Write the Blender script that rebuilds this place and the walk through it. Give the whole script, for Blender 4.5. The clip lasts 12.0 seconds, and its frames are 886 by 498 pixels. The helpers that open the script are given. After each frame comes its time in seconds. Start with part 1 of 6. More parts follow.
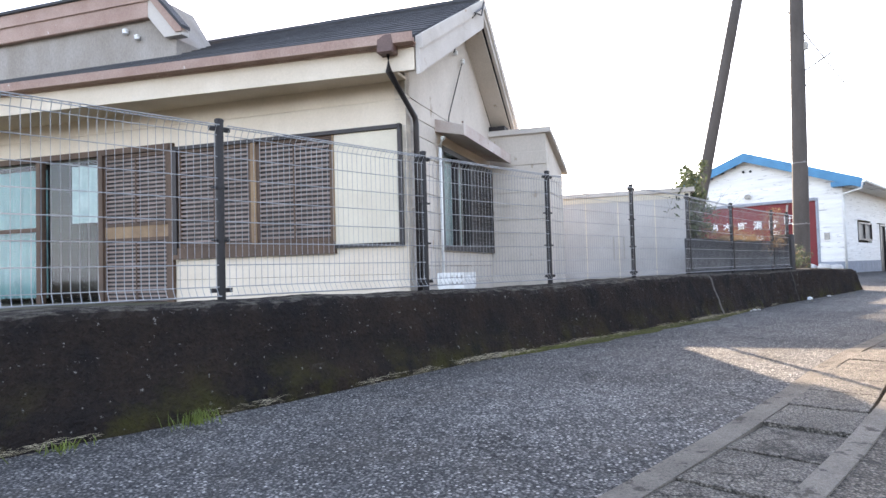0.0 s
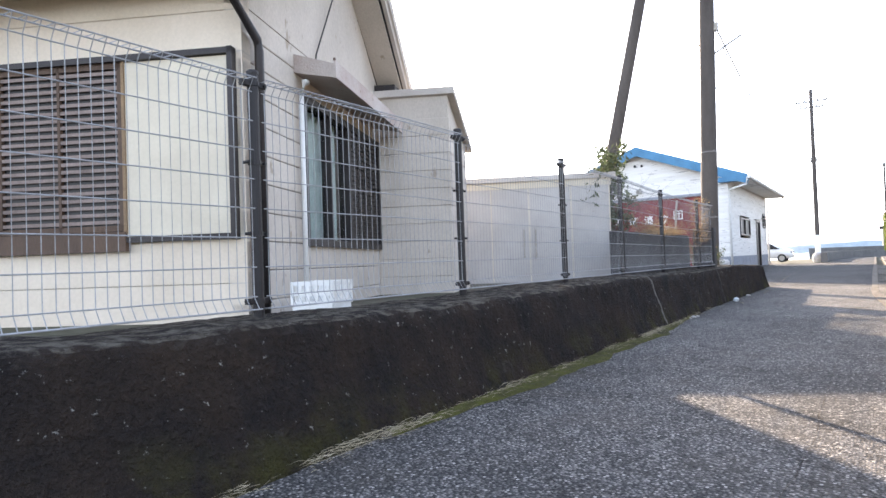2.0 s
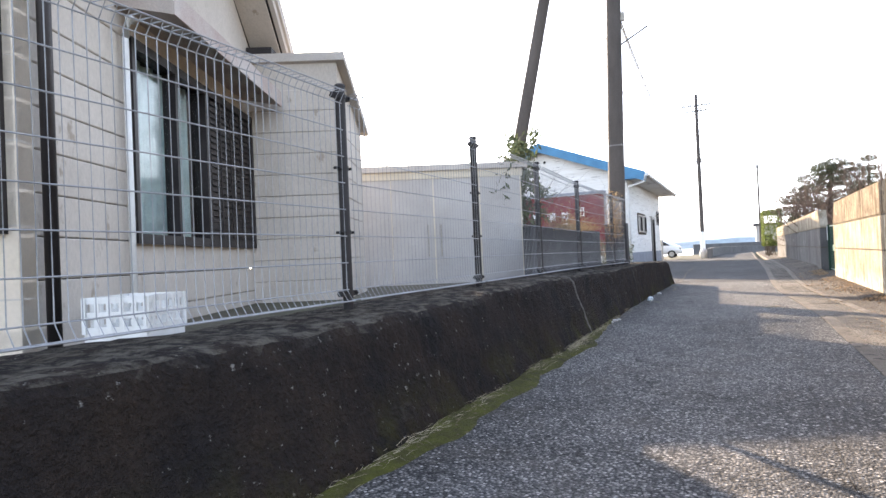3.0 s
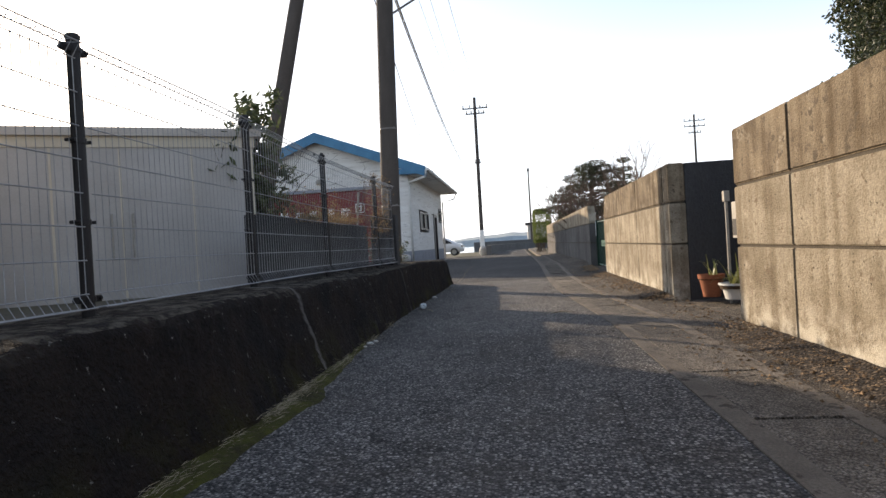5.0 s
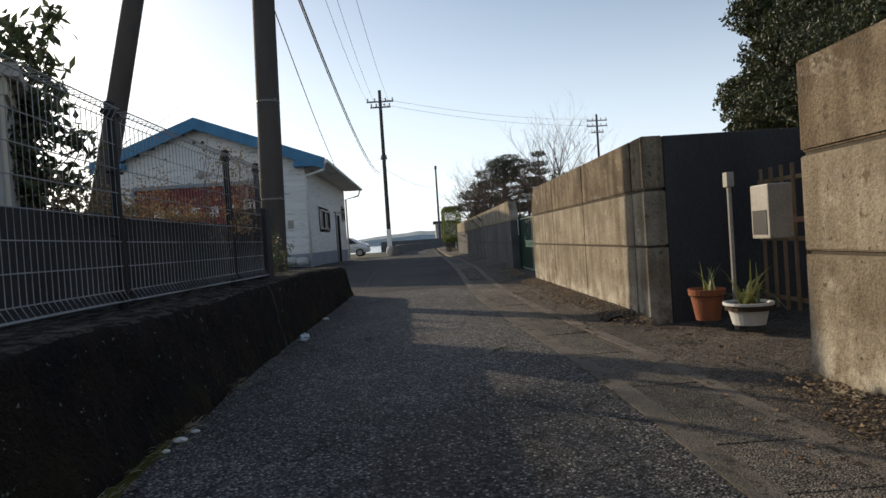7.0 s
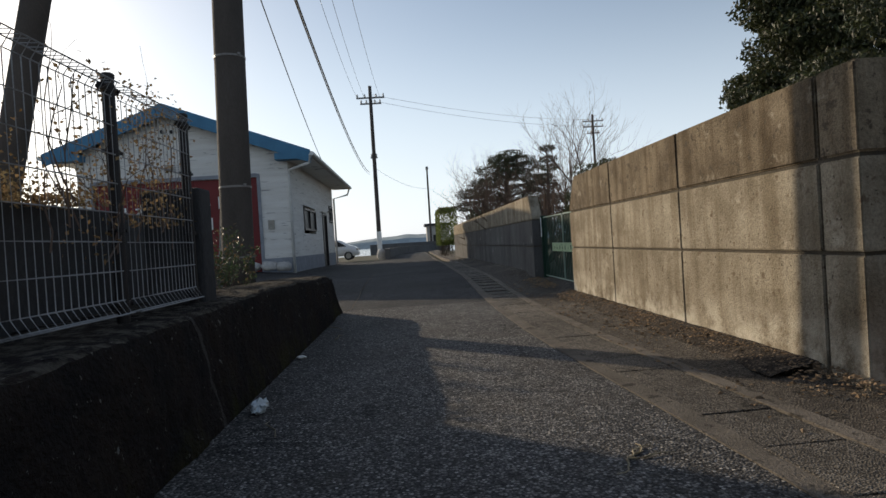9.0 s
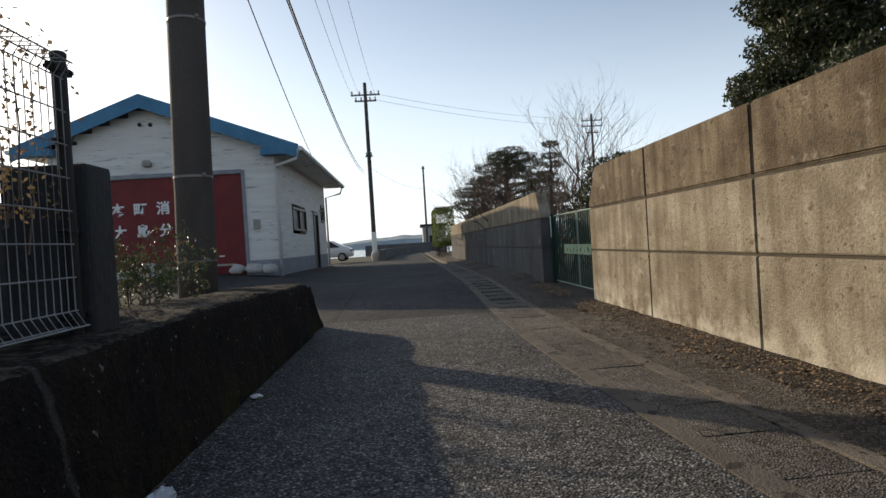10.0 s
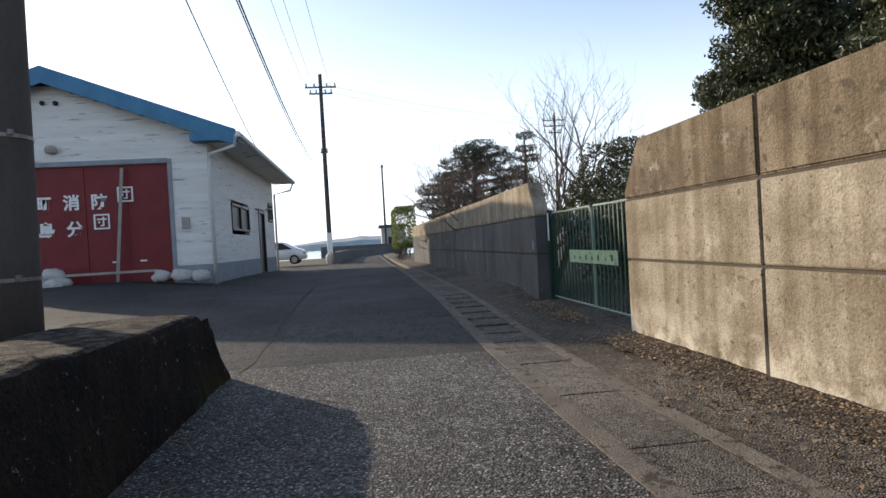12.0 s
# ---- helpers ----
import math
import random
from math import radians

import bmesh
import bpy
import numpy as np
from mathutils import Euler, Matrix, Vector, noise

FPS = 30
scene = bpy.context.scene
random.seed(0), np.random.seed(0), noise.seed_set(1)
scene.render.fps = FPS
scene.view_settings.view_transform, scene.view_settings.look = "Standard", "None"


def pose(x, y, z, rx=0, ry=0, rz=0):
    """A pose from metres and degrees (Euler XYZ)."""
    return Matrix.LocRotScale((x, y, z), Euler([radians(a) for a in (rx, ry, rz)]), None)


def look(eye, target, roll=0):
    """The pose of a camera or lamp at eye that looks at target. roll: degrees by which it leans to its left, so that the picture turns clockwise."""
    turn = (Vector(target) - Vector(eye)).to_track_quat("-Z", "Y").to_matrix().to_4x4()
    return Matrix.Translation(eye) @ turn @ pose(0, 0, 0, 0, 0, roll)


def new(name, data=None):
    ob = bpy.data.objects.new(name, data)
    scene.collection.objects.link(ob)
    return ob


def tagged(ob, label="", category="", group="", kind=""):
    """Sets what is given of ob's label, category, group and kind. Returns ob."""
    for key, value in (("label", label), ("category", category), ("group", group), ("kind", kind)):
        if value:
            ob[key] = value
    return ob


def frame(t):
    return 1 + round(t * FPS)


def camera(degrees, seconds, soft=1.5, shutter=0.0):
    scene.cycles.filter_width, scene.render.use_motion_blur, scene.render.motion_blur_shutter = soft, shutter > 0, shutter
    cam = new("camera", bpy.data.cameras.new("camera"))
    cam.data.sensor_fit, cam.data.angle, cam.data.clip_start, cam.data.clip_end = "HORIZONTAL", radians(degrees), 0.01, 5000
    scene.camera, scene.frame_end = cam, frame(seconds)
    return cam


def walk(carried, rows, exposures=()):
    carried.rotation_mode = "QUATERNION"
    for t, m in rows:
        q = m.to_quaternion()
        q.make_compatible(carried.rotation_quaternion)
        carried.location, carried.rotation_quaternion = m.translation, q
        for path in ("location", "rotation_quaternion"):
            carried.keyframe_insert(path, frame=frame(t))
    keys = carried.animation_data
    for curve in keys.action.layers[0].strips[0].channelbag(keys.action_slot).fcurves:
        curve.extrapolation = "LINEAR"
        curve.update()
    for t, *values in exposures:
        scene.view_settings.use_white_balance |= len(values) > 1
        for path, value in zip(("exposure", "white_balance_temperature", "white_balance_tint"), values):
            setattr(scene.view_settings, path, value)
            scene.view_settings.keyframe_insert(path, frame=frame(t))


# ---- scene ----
cam = camera(71.4, 12.0)
PATH = [
    (0, (-0.059, -0.023, 0.857), (1.346, 1.398, 0.927), -1.6),
    (0.5, (0.511, 0.457, 0.908), (2.024, 1.764, 0.971), -2.0),
    (1, (0.847, 0.796, 0.885), (2.378, 2.081, 0.941), -1.9),
    (1.5, (1.423, 1.241, 0.928), (3.031, 2.429, 0.982), -2.1),
    (2, (1.8, 1.542, 0.929), (3.437, 2.69, 0.974), -2.0),
    (2.5, (2.401, 1.866, 0.955), (4.182, 2.776, 0.992), -2.4),
    (3, (2.9, 2.134, 0.95), (4.696, 3.014, 0.976), -2.5),
    (3.5, (3.53, 2.252, 0.968), (5.421, 2.902, 0.986), -2.7),
    (3.7, (3.829, 2.295, 0.995), (5.729, 2.918, 1.008), -2.7),
    (5.3, (5.565, 2.199, 0.904), (7.563, 2.28, 0.888), -3.7),
    (5.5, (5.801, 2.17, 0.915), (7.801, 2.172, 0.895), -3.9),
    (6, (6.482, 2.239, 0.969), (8.481, 2.255, 0.938), -3.8),
    (6.5, (7.008, 2.287, 0.908), (9.007, 2.209, 0.888), -3.8),
    (7, (7.665, 2.363, 0.964), (9.664, 2.307, 0.933), -3.8),
    (7.2, (7.80, 2.34, 0.966), (9.80, 2.303, 0.937), -3.7),
    (8.8, (9.918, 2.612, 0.981), (11.915, 2.512, 0.963), -3.5),
    (9, (10.145, 2.662, 0.968), (12.143, 2.568, 0.945), -3.6),
    (9.5, (10.662, 2.647, 0.901), (12.659, 2.535, 0.89), -3.5),
    (10, (11.421, 2.635, 0.975), (13.418, 2.528, 0.954), -3.5),
    (10.5, (11.904, 2.615, 0.918), (13.899, 2.479, 0.906), -3.4),
    (11, (12.682, 2.62, 0.994), (14.676, 2.461, 0.969), -3.3),
    (11.5, (13.107, 2.607, 0.958), (15.098, 2.425, 0.941), -3.5),
    (12, (13.9, 2.607, 1.022), (15.885, 2.366, 0.997), -3.3),
]
EXPOSURES = [(0.0, 2.55, 6720, 18), (1.5, 2.56, 6760, 18), (2.5, 2.40, 6800, 18), (3.7, 2.34, 6850, 17), (4.6, 1.33, 6850, 16), (5.3, 0.6, 6850, 15), (6.4, 0.03, 6700, 12), (7.2, 0.0, 6600, 11), (8.8, -0.18, 6600, 11), (9.6, -0.12, 6600, 11), (10.2, 0.08, 6600, 11), (11.0, 0.35, 6400, 11), (12.0, 0.58, 6300, 13)]
walk(cam, [(t, look(eye, target, roll)) for t, eye, target, roll in PATH], EXPOSURES)

# ---- light ----
SUN_AZ, SUN_EL = radians(44.8), radians(18.1)
world = bpy.data.worlds.new("world")
scene.world = world
world.use_nodes = True
wn = world.node_tree.nodes
sky = wn.new("ShaderNodeTexSky")
sky.sky_type, sky.sun_disc = "NISHITA", False
sky.sun_elevation, sky.sun_rotation = SUN_EL, radians(90) - SUN_AZ
sky.air_density, sky.dust_density, sky.ozone_density = 1.1, 1.0, 1.8
soften = wn.new("ShaderNodeHueSaturation")
soften.inputs["Saturation"].default_value = 0.82
world.node_tree.links.new(sky.outputs[0], soften.inputs["Color"])
# pale sea haze towards the horizon
where, split = wn.new("ShaderNodeTexCoord"), wn.new("ShaderNodeSeparateXYZ")
fade, veil = wn.new("ShaderNodeMapRange"), wn.new("ShaderNodeMix")
fade.interpolation_type = "SMOOTHSTEP"
fade.inputs[1].default_value, fade.inputs[2].default_value, fade.inputs[3].default_value, fade.inputs[4].default_value = -0.02, 0.40, 0.72, 0.04
veil.data_type = "RGBA"
veil.inputs[7].default_value = (7.0, 7.9, 9.0, 1)
world.node_tree.links.new(where.outputs["Generated"], split.inputs[0])
world.node_tree.links.new(split.outputs[2], fade.inputs[0])
world.node_tree.links.new(fade.outputs[0], veil.inputs[0])
world.node_tree.links.new(soften.outputs[0], veil.inputs[6])
world.node_tree.links.new(veil.outputs[2], wn["Background"].inputs[0])
wn["Background"].inputs[1].default_value = 0.15
sun = new("sun", bpy.data.lights.new("sun", "SUN"))
sun.data.energy, sun.data.angle, sun.data.color = 4.0, radians(0.6), (1.0, 0.84, 0.62)
sun_way = Vector((math.cos(SUN_EL) * math.cos(SUN_AZ), math.cos(SUN_EL) * math.sin(SUN_AZ), math.sin(SUN_EL)))
sun.matrix_world = look(sun_way * 60, (0, 0, 0))

# ---- materials ----
def material(name, colour, rough=0.8, colour2=None, scale=6.0, fine=60.0, bump=0.15, spots=None, metal=0.0, vary=0.25, stretch=(1, 1, 1), piece=0.0, island=0.0, bump_far=0.02, streak=0.0, thin=0.0):
    """Procedural surface: broad patches, fine grain, relief; spots = (colour, scale, threshold); piece varies it object by object."""
    m = bpy.data.materials.new(name)
    m.use_nodes = True
    n, l = m.node_tree.nodes, m.node_tree.links
    b = n["Principled BSDF"]
    co = n.new("ShaderNodeTexCoord")
    mp = n.new("ShaderNodeMapping")
    mp.inputs["Scale"].default_value = stretch
    geo = n.new("ShaderNodeNewGeometry")
    l.new(geo.outputs["Position"], mp.inputs[0])

    def noise_node(sc, detail=5.0, roughness=0.6):
        t = n.new("ShaderNodeTexNoise")
        t.inputs["Scale"].default_value, t.inputs["Detail"].default_value, t.inputs["Roughness"].default_value = sc, detail, roughness
        l.new(mp.outputs[0], t.inputs["Vector"])
        return t

    def mix(a, c, fac, kind="MIX"):
        x = n.new("ShaderNodeMix")
        x.data_type, x.blend_type = "RGBA", kind
        for k, v in ((0, fac), (6, a), (7, c)):
            if isinstance(v, bpy.types.NodeSocket):
                l.new(v, x.inputs[k])
            else:
                x.inputs[k].default_value = (*v, 1) if k else v
        return x.outputs[2]

    def ramp(v, lo, hi):
        r = n.new("ShaderNodeMapRange")
        r.inputs[1].default_value, r.inputs[2].default_value = lo, hi
        l.new(v, r.inputs[0])
        return r.outputs[0]

    broad, grain = noise_node(scale), noise_node(fine, 3.0, 0.7)
    c2 = colour2 or tuple(v * (1 - vary) for v in colour)
    col = mix(colour, c2, ramp(broad.outputs[0], 0.35, 0.68))
    col = mix(col, mix((0.5, 0.5, 0.5), (1.0, 1.0, 1.0), ramp(grain.outputs[0], 0.3, 0.7)), min(1.0, vary * 2), "MULTIPLY")
    if streak:
        m2 = n.new("ShaderNodeMapping")
        m2.inputs["Scale"].default_value = (9.0, 9.0, 0.55)
        l.new(geo.outputs["Position"], m2.inputs[0])
        st = n.new("ShaderNodeTexNoise")
        st.inputs["Scale"].default_value, st.inputs["Detail"].default_value = 1.0, 4.0
        l.new(m2.outputs[0], st.inputs["Vector"])
        col = mix(col, mix((0.42, 0.36, 0.28), (1.0, 1.0, 1.0), ramp(st.outputs[0], 0.36, 0.56)), streak, "MULTIPLY")
        pale = noise_node(3.4, 7.0, 0.7)
        col = mix(col, (0.52, 0.47, 0.38), ramp(pale.outputs[0], 0.60, 0.80))
        pits = noise_node(34.0, 2.0, 0.5)
        col = mix(col, (0.09, 0.075, 0.055), ramp(pits.outputs[0], 0.67, 0.72))
    if spots:
        sp = noise_node(spots[1], 4.0, 0.65)
        col = mix(col, spots[0], ramp(sp.outputs[0], spots[2], spots[2] + 0.06))
    if piece or island:
        src = n.new("ShaderNodeObjectInfo").outputs["Random"] if piece else geo.outputs["Random Per Island"]
        hue = n.new("ShaderNodeHueSaturation")
        k = piece or island
        r = n.new("ShaderNodeMapRange")
        r.inputs[3].default_value, r.inputs[4].default_value = 1 - k, 1 + k
        l.new(src, r.inputs[0])
        l.new(r.outputs[0], hue.inputs["Value"])
        l.new(col, hue.inputs["Color"])
        col = hue.outputs[0]
    l.new(col, b.inputs["Base Color"])
    b.inputs["Roughness"].default_value, b.inputs["Metallic"].default_value = rough, metal
    b.inputs["Specular IOR Level"].default_value = 0.15 if rough >= 0.8 else 0.4
    if thin:
        tr, ms = n.new("ShaderNodeBsdfTranslucent"), n.new("ShaderNodeMixShader")
        l.new(col, tr.inputs[0])
        ms.inputs[0].default_value = thin
        l.new(b.outputs[0], ms.inputs[1])
        l.new(tr.outputs[0], ms.inputs[2])
        l.new(ms.outputs[0], n["Material Output"].inputs[0])
    if bump:
        bp = n.new("ShaderNodeBump")
        bp.inputs["Strength"].default_value, bp.inputs["Distance"].default_value = min(1.0, bump * 2.5), bump_far
        l.new(grain.outputs[0], bp.inputs["Height"])
        l.new(bp.outputs[0], b.inputs["Normal"])
    return m


def speckled(name, base, stone, scale, rough=0.85, dark=(0.02, 0.02, 0.022), dirt=0.3, pebbles=0.0):
    """Worn asphalt: stones of several greys set in dark binder, with broad patches."""
    m = bpy.data.materials.new(name)
    m.use_nodes = True
    n, l = m.node_tree.nodes, m.node_tree.links
    b = n["Principled BSDF"]
    geo = n.new("ShaderNodeNewGeometry")
    vor = n.new("ShaderNodeTexVoronoi")
    vor.inputs["Scale"].default_value = scale
    l.new(geo.outputs["Position"], vor.inputs["Vector"])
    big = n.new("ShaderNodeTexNoise")
    big.inputs["Scale"].default_value, big.inputs["Detail"].default_value = 0.7, 6.0
    l.new(geo.outputs["Position"], big.inputs["Vector"])
    fin = n.new("ShaderNodeTexNoise")
    fin.inputs["Scale"].default_value, fin.inputs["Detail"].default_value = 9.0, 6.0
    l.new(geo.outputs["Position"], fin.inputs["Vector"])
    r1 = n.new("ShaderNodeValToRGB")
    e = r1.color_ramp.elements
    e[0].position, e[0].color = 0.0, (*dark, 1)
    e[1].position, e[1].color = 1.0, (*stone, 1)
    mid = e.new(0.55)
    mid.color = (*base, 1)
    l.new(vor.outputs["Color"], r1.inputs[0])
    gap = n.new("ShaderNodeMapRange")
    gap.inputs[1].default_value, gap.inputs[2].default_value, gap.inputs[3].default_value, gap.inputs[4].default_value = 0.35, 0.75, 1.0, 0.35
    l.new(vor.outputs["Distance"], gap.inputs[0])
    patch = n.new("ShaderNodeMapRange")
    patch.inputs[1].default_value, patch.inputs[2].default_value, patch.inputs[3].default_value, patch.inputs[4].default_value = 0.35, 0.65, 0.65, 1.15
    l.new(big.outputs[0], patch.inputs[0])
    p2 = n.new("ShaderNodeMapRange")
    p2.inputs[1].default_value, p2.inputs[2].default_value, p2.inputs[3].default_value, p2.inputs[4].default_value = 0.3, 0.7, 0.75, 1.2
    l.new(fin.outputs[0], p2.inputs[0])
    m1 = n.new("ShaderNodeMath"); m1.operation = "MULTIPLY"
    l.new(gap.outputs[0], m1.inputs[0]); l.new(patch.outputs[0], m1.inputs[1])
    m2 = n.new("ShaderNodeMath"); m2.operation = "MULTIPLY"
    l.new(m1.outputs[0], m2.inputs[0]); l.new(p2.outputs[0], m2.inputs[1])
    warp = n.new("ShaderNodeVectorMath"); warp.operation = "ADD"
    wn2 = n.new("ShaderNodeTexNoise")
    wn2.inputs["Scale"].default_value, wn2.inputs["Detail"].default_value = 2.2, 6.0
    l.new(geo.outputs["Position"], wn2.inputs["Vector"])
    l.new(geo.outputs["Position"], warp.inputs[0]); l.new(wn2.outputs["Color"], warp.inputs[1])
    crack = n.new("ShaderNodeTexVoronoi")
    crack.feature = "DISTANCE_TO_EDGE"
    crack.inputs["Scale"].default_value = 0.42
    l.new(warp.outputs[0], crack.inputs["Vector"])
    cr = n.new("ShaderNodeMapRange")
    cr.inputs[1].default_value, cr.inputs[2].default_value, cr.inputs[3].default_value, cr.inputs[4].default_value = 0.001, 0.006, 0.30, 1.0
    l.new(crack.outputs["Distance"], cr.inputs[0])
    m3 = n.new("ShaderNodeMath"); m3.operation = "MULTIPLY"
    l.new(m2.outputs[0], m3.inputs[0]); l.new(cr.outputs[0], m3.inputs[1])
    m2 = m3
    x = n.new("ShaderNodeVectorMath"); x.operation = "SCALE"
    l.new(r1.outputs[0], x.inputs[0]); l.new(m2.outputs[0], x.inputs["Scale"])
    mud = n.new("ShaderNodeTexNoise")
    mud.inputs["Scale"].default_value, mud.inputs["Detail"].default_value, mud.inputs["Roughness"].default_value = 1.9, 9.0, 0.68
    l.new(geo.outputs["Position"], mud.inputs["Vector"])
    mr = n.new("ShaderNodeMapRange")
    mr.inputs[1].default_value, mr.inputs[2].default_value, mr.inputs[4].default_value = 0.50, 0.66, dirt
    l.new(mud.outputs[0], mr.inputs[0])
    mm = n.new("ShaderNodeMix")
    mm.data_type = "RGBA"
    l.new(mr.outputs[0], mm.inputs[0])
    l.new(x.outputs[0], mm.inputs[6])
    mm.inputs[7].default_value = (0.062, 0.053, 0.043, 1)
    top = mm.outputs[2]
    if pebbles:
        # sparse larger pale stones worn proud of the binder
        peb = n.new("ShaderNodeTexVoronoi")
        peb.inputs["Scale"].default_value = scale * 0.62
        l.new(geo.outputs["Position"], peb.inputs["Vector"])
        pick = n.new("ShaderNodeSeparateColor")
        l.new(peb.outputs["Color"], pick.inputs[0])
        some, near = n.new("ShaderNodeMapRange"), n.new("ShaderNodeMapRange")
        some.inputs[1].default_value, some.inputs[2].default_value = 1 - pebbles, 1 - pebbles * 0.9
        l.new(pick.outputs[0], some.inputs[0])
        near.inputs[1].default_value, near.inputs[2].default_value, near.inputs[3].default_value, near.inputs[4].default_value = 0.30, 0.42, 0.85, 0.0
        l.new(peb.outputs["Distance"], near.inputs[0])
        both = n.new("ShaderNodeMath")
        both.operation = "MULTIPLY"
        l.new(some.outputs[0], both.inputs[0])
        l.new(near.outputs[0], both.inputs[1])
        tone = n.new("ShaderNodeMix")
        tone.data_type = "RGBA"
        tone.inputs[6].default_value, tone.inputs[7].default_value = (*[c * 0.6 for c in stone], 1), (*[min(0.7, c * 1.25) for c in stone], 1)
        l.new(pick.outputs[1], tone.inputs[0])
        pm = n.new("ShaderNodeMix")
        pm.data_type = "RGBA"
        l.new(both.outputs[0], pm.inputs[0])
        l.new(top, pm.inputs[6])
        l.new(tone.outputs[2], pm.inputs[7])
        top = pm.outputs[2]
    l.new(top, b.inputs["Base Color"])
    b.inputs["Roughness"].default_value = rough
    b.inputs["Specular IOR Level"].default_value = 0.25
    bp = n.new("ShaderNodeBump")
    bp.inputs["Strength"].default_value, bp.inputs["Distance"].default_value, bp.invert = 0.9, 0.012, True
    l.new(vor.outputs["Distance"], bp.inputs["Height"])
    l.new(bp.outputs[0], b.inputs["Normal"])
    return m


def glass_material(name, tint, rough=0.05):
    m = bpy.data.materials.new(name)
    m.use_nodes = True
    b = m.node_tree.nodes["Principled BSDF"]
    b.inputs["Base Color"].default_value, b.inputs["Roughness"].default_value = (*tint, 1), rough
    b.inputs["Transmission Weight"].default_value, b.inputs["IOR"].default_value = 1.0, 1.25
    return m


ASPHALT = speckled("worn_asphalt", (0.105, 0.102, 0.099), (0.40, 0.38, 0.355), 84.0, dirt=0.38, pebbles=0.20)
ASPHALT_FINE = speckled("fine_asphalt", (0.068, 0.067, 0.067), (0.17, 0.165, 0.16), 95.0, pebbles=0.06)
KERB = material("kerb_concrete", (0.255, 0.225, 0.19), 0.9, (0.17, 0.15, 0.125), 3.6, 75, 0.35, ((0.07, 0.062, 0.052), 10.0, 0.57), piece=0.14, vary=0.42)
CONCRETE = speckled("gutter_concrete", (0.205, 0.180, 0.150), (0.36, 0.33, 0.285), 105.0, dark=(0.07, 0.062, 0.052), dirt=0.35)
VERGE = speckled("littered_verge", (0.150, 0.128, 0.105), (0.33, 0.29, 0.235), 90.0, dark=(0.045, 0.038, 0.03))
LITTER = material("dead_leaf_grit", (0.26, 0.176, 0.104), 0.95, (0.156, 0.117, 0.078), 9, 60, 0.1, island=0.5)
WALL_CONCRETE = material("old_wall_concrete", (0.42, 0.37, 0.285), 0.95, (0.23, 0.19, 0.135), 2.3, 62, 0.22, ((0.15, 0.115, 0.08), 11.0, 0.60), piece=0.06, streak=0.50, vary=0.42)
WALL_TOP = material("weathered_wall_band", (0.29, 0.235, 0.165), 0.92, (0.135, 0.103, 0.068), 2.6, 58, 0.24, ((0.09, 0.072, 0.052), 13.0, 0.58), piece=0.06, streak=0.65, vary=0.45)
JOINT = material("mortar_joint", (0.11, 0.095, 0.075), 0.95, None, 8, 90, 0.2)
SOOT_WALL = material("lichen_black_concrete", (0.021, 0.018, 0.018), 0.97, (0.044, 0.031, 0.023), 2.6, 38, 0.9, ((0.27, 0.26, 0.235), 25.0, 0.655), bump_far=0.09, vary=0.4)


def add_runoff(m, marks):
    """Pale lime streaks down a wall, each (x at the top, lean, half-width, strength), with a ragged edge."""
    n, l = m.node_tree.nodes, m.node_tree.links
    b = n["Principled BSDF"]
    geo, sep = n.new("ShaderNodeNewGeometry"), n.new("ShaderNodeSeparateXYZ")
    l.new(geo.outputs["Position"], sep.inputs[0])
    rag = n.new("ShaderNodeTexNoise")
    rag.inputs["Scale"].default_value, rag.inputs["Detail"].default_value = 16.0, 5.0
    l.new(geo.outputs["Position"], rag.inputs["Vector"])

    def calc(kind, a, c):
        x = n.new("ShaderNodeMath")
        x.operation = kind
        for k, v in ((0, a), (1, c)):
            if isinstance(v, bpy.types.NodeSocket):
                l.new(v, x.inputs[k])
            else:
                x.inputs[k].default_value = v
        return x.outputs[0]

    for x0, lean, half, strength in marks:
        line = calc("ADD", calc("MULTIPLY", calc("SUBTRACT", 0.67, sep.outputs["Z"]), lean), x0)
        off = calc("ABSOLUTE", calc("SUBTRACT", sep.outputs["X"], line), 0.0)
        off = calc("ADD", off, calc("MULTIPLY", calc("SUBTRACT", rag.outputs[0], 0.5), half * 3.0))
        r = n.new("ShaderNodeMapRange")
        r.inputs[1].default_value, r.inputs[2].default_value, r.inputs[3].default_value, r.inputs[4].default_value = half * 0.4, half * 1.5, strength, 0.0
        l.new(off, r.inputs[0])
        x = n.new("ShaderNodeMix")
        x.data_type = "RGBA"
        l.new(r.outputs[0], x.inputs[0])
        l.new(b.inputs["Base Color"].links[0].from_socket, x.inputs[6])
        x.inputs[7].default_value = (0.20, 0.19, 0.18, 1)
        l.new(x.outputs[2], b.inputs["Base Color"])


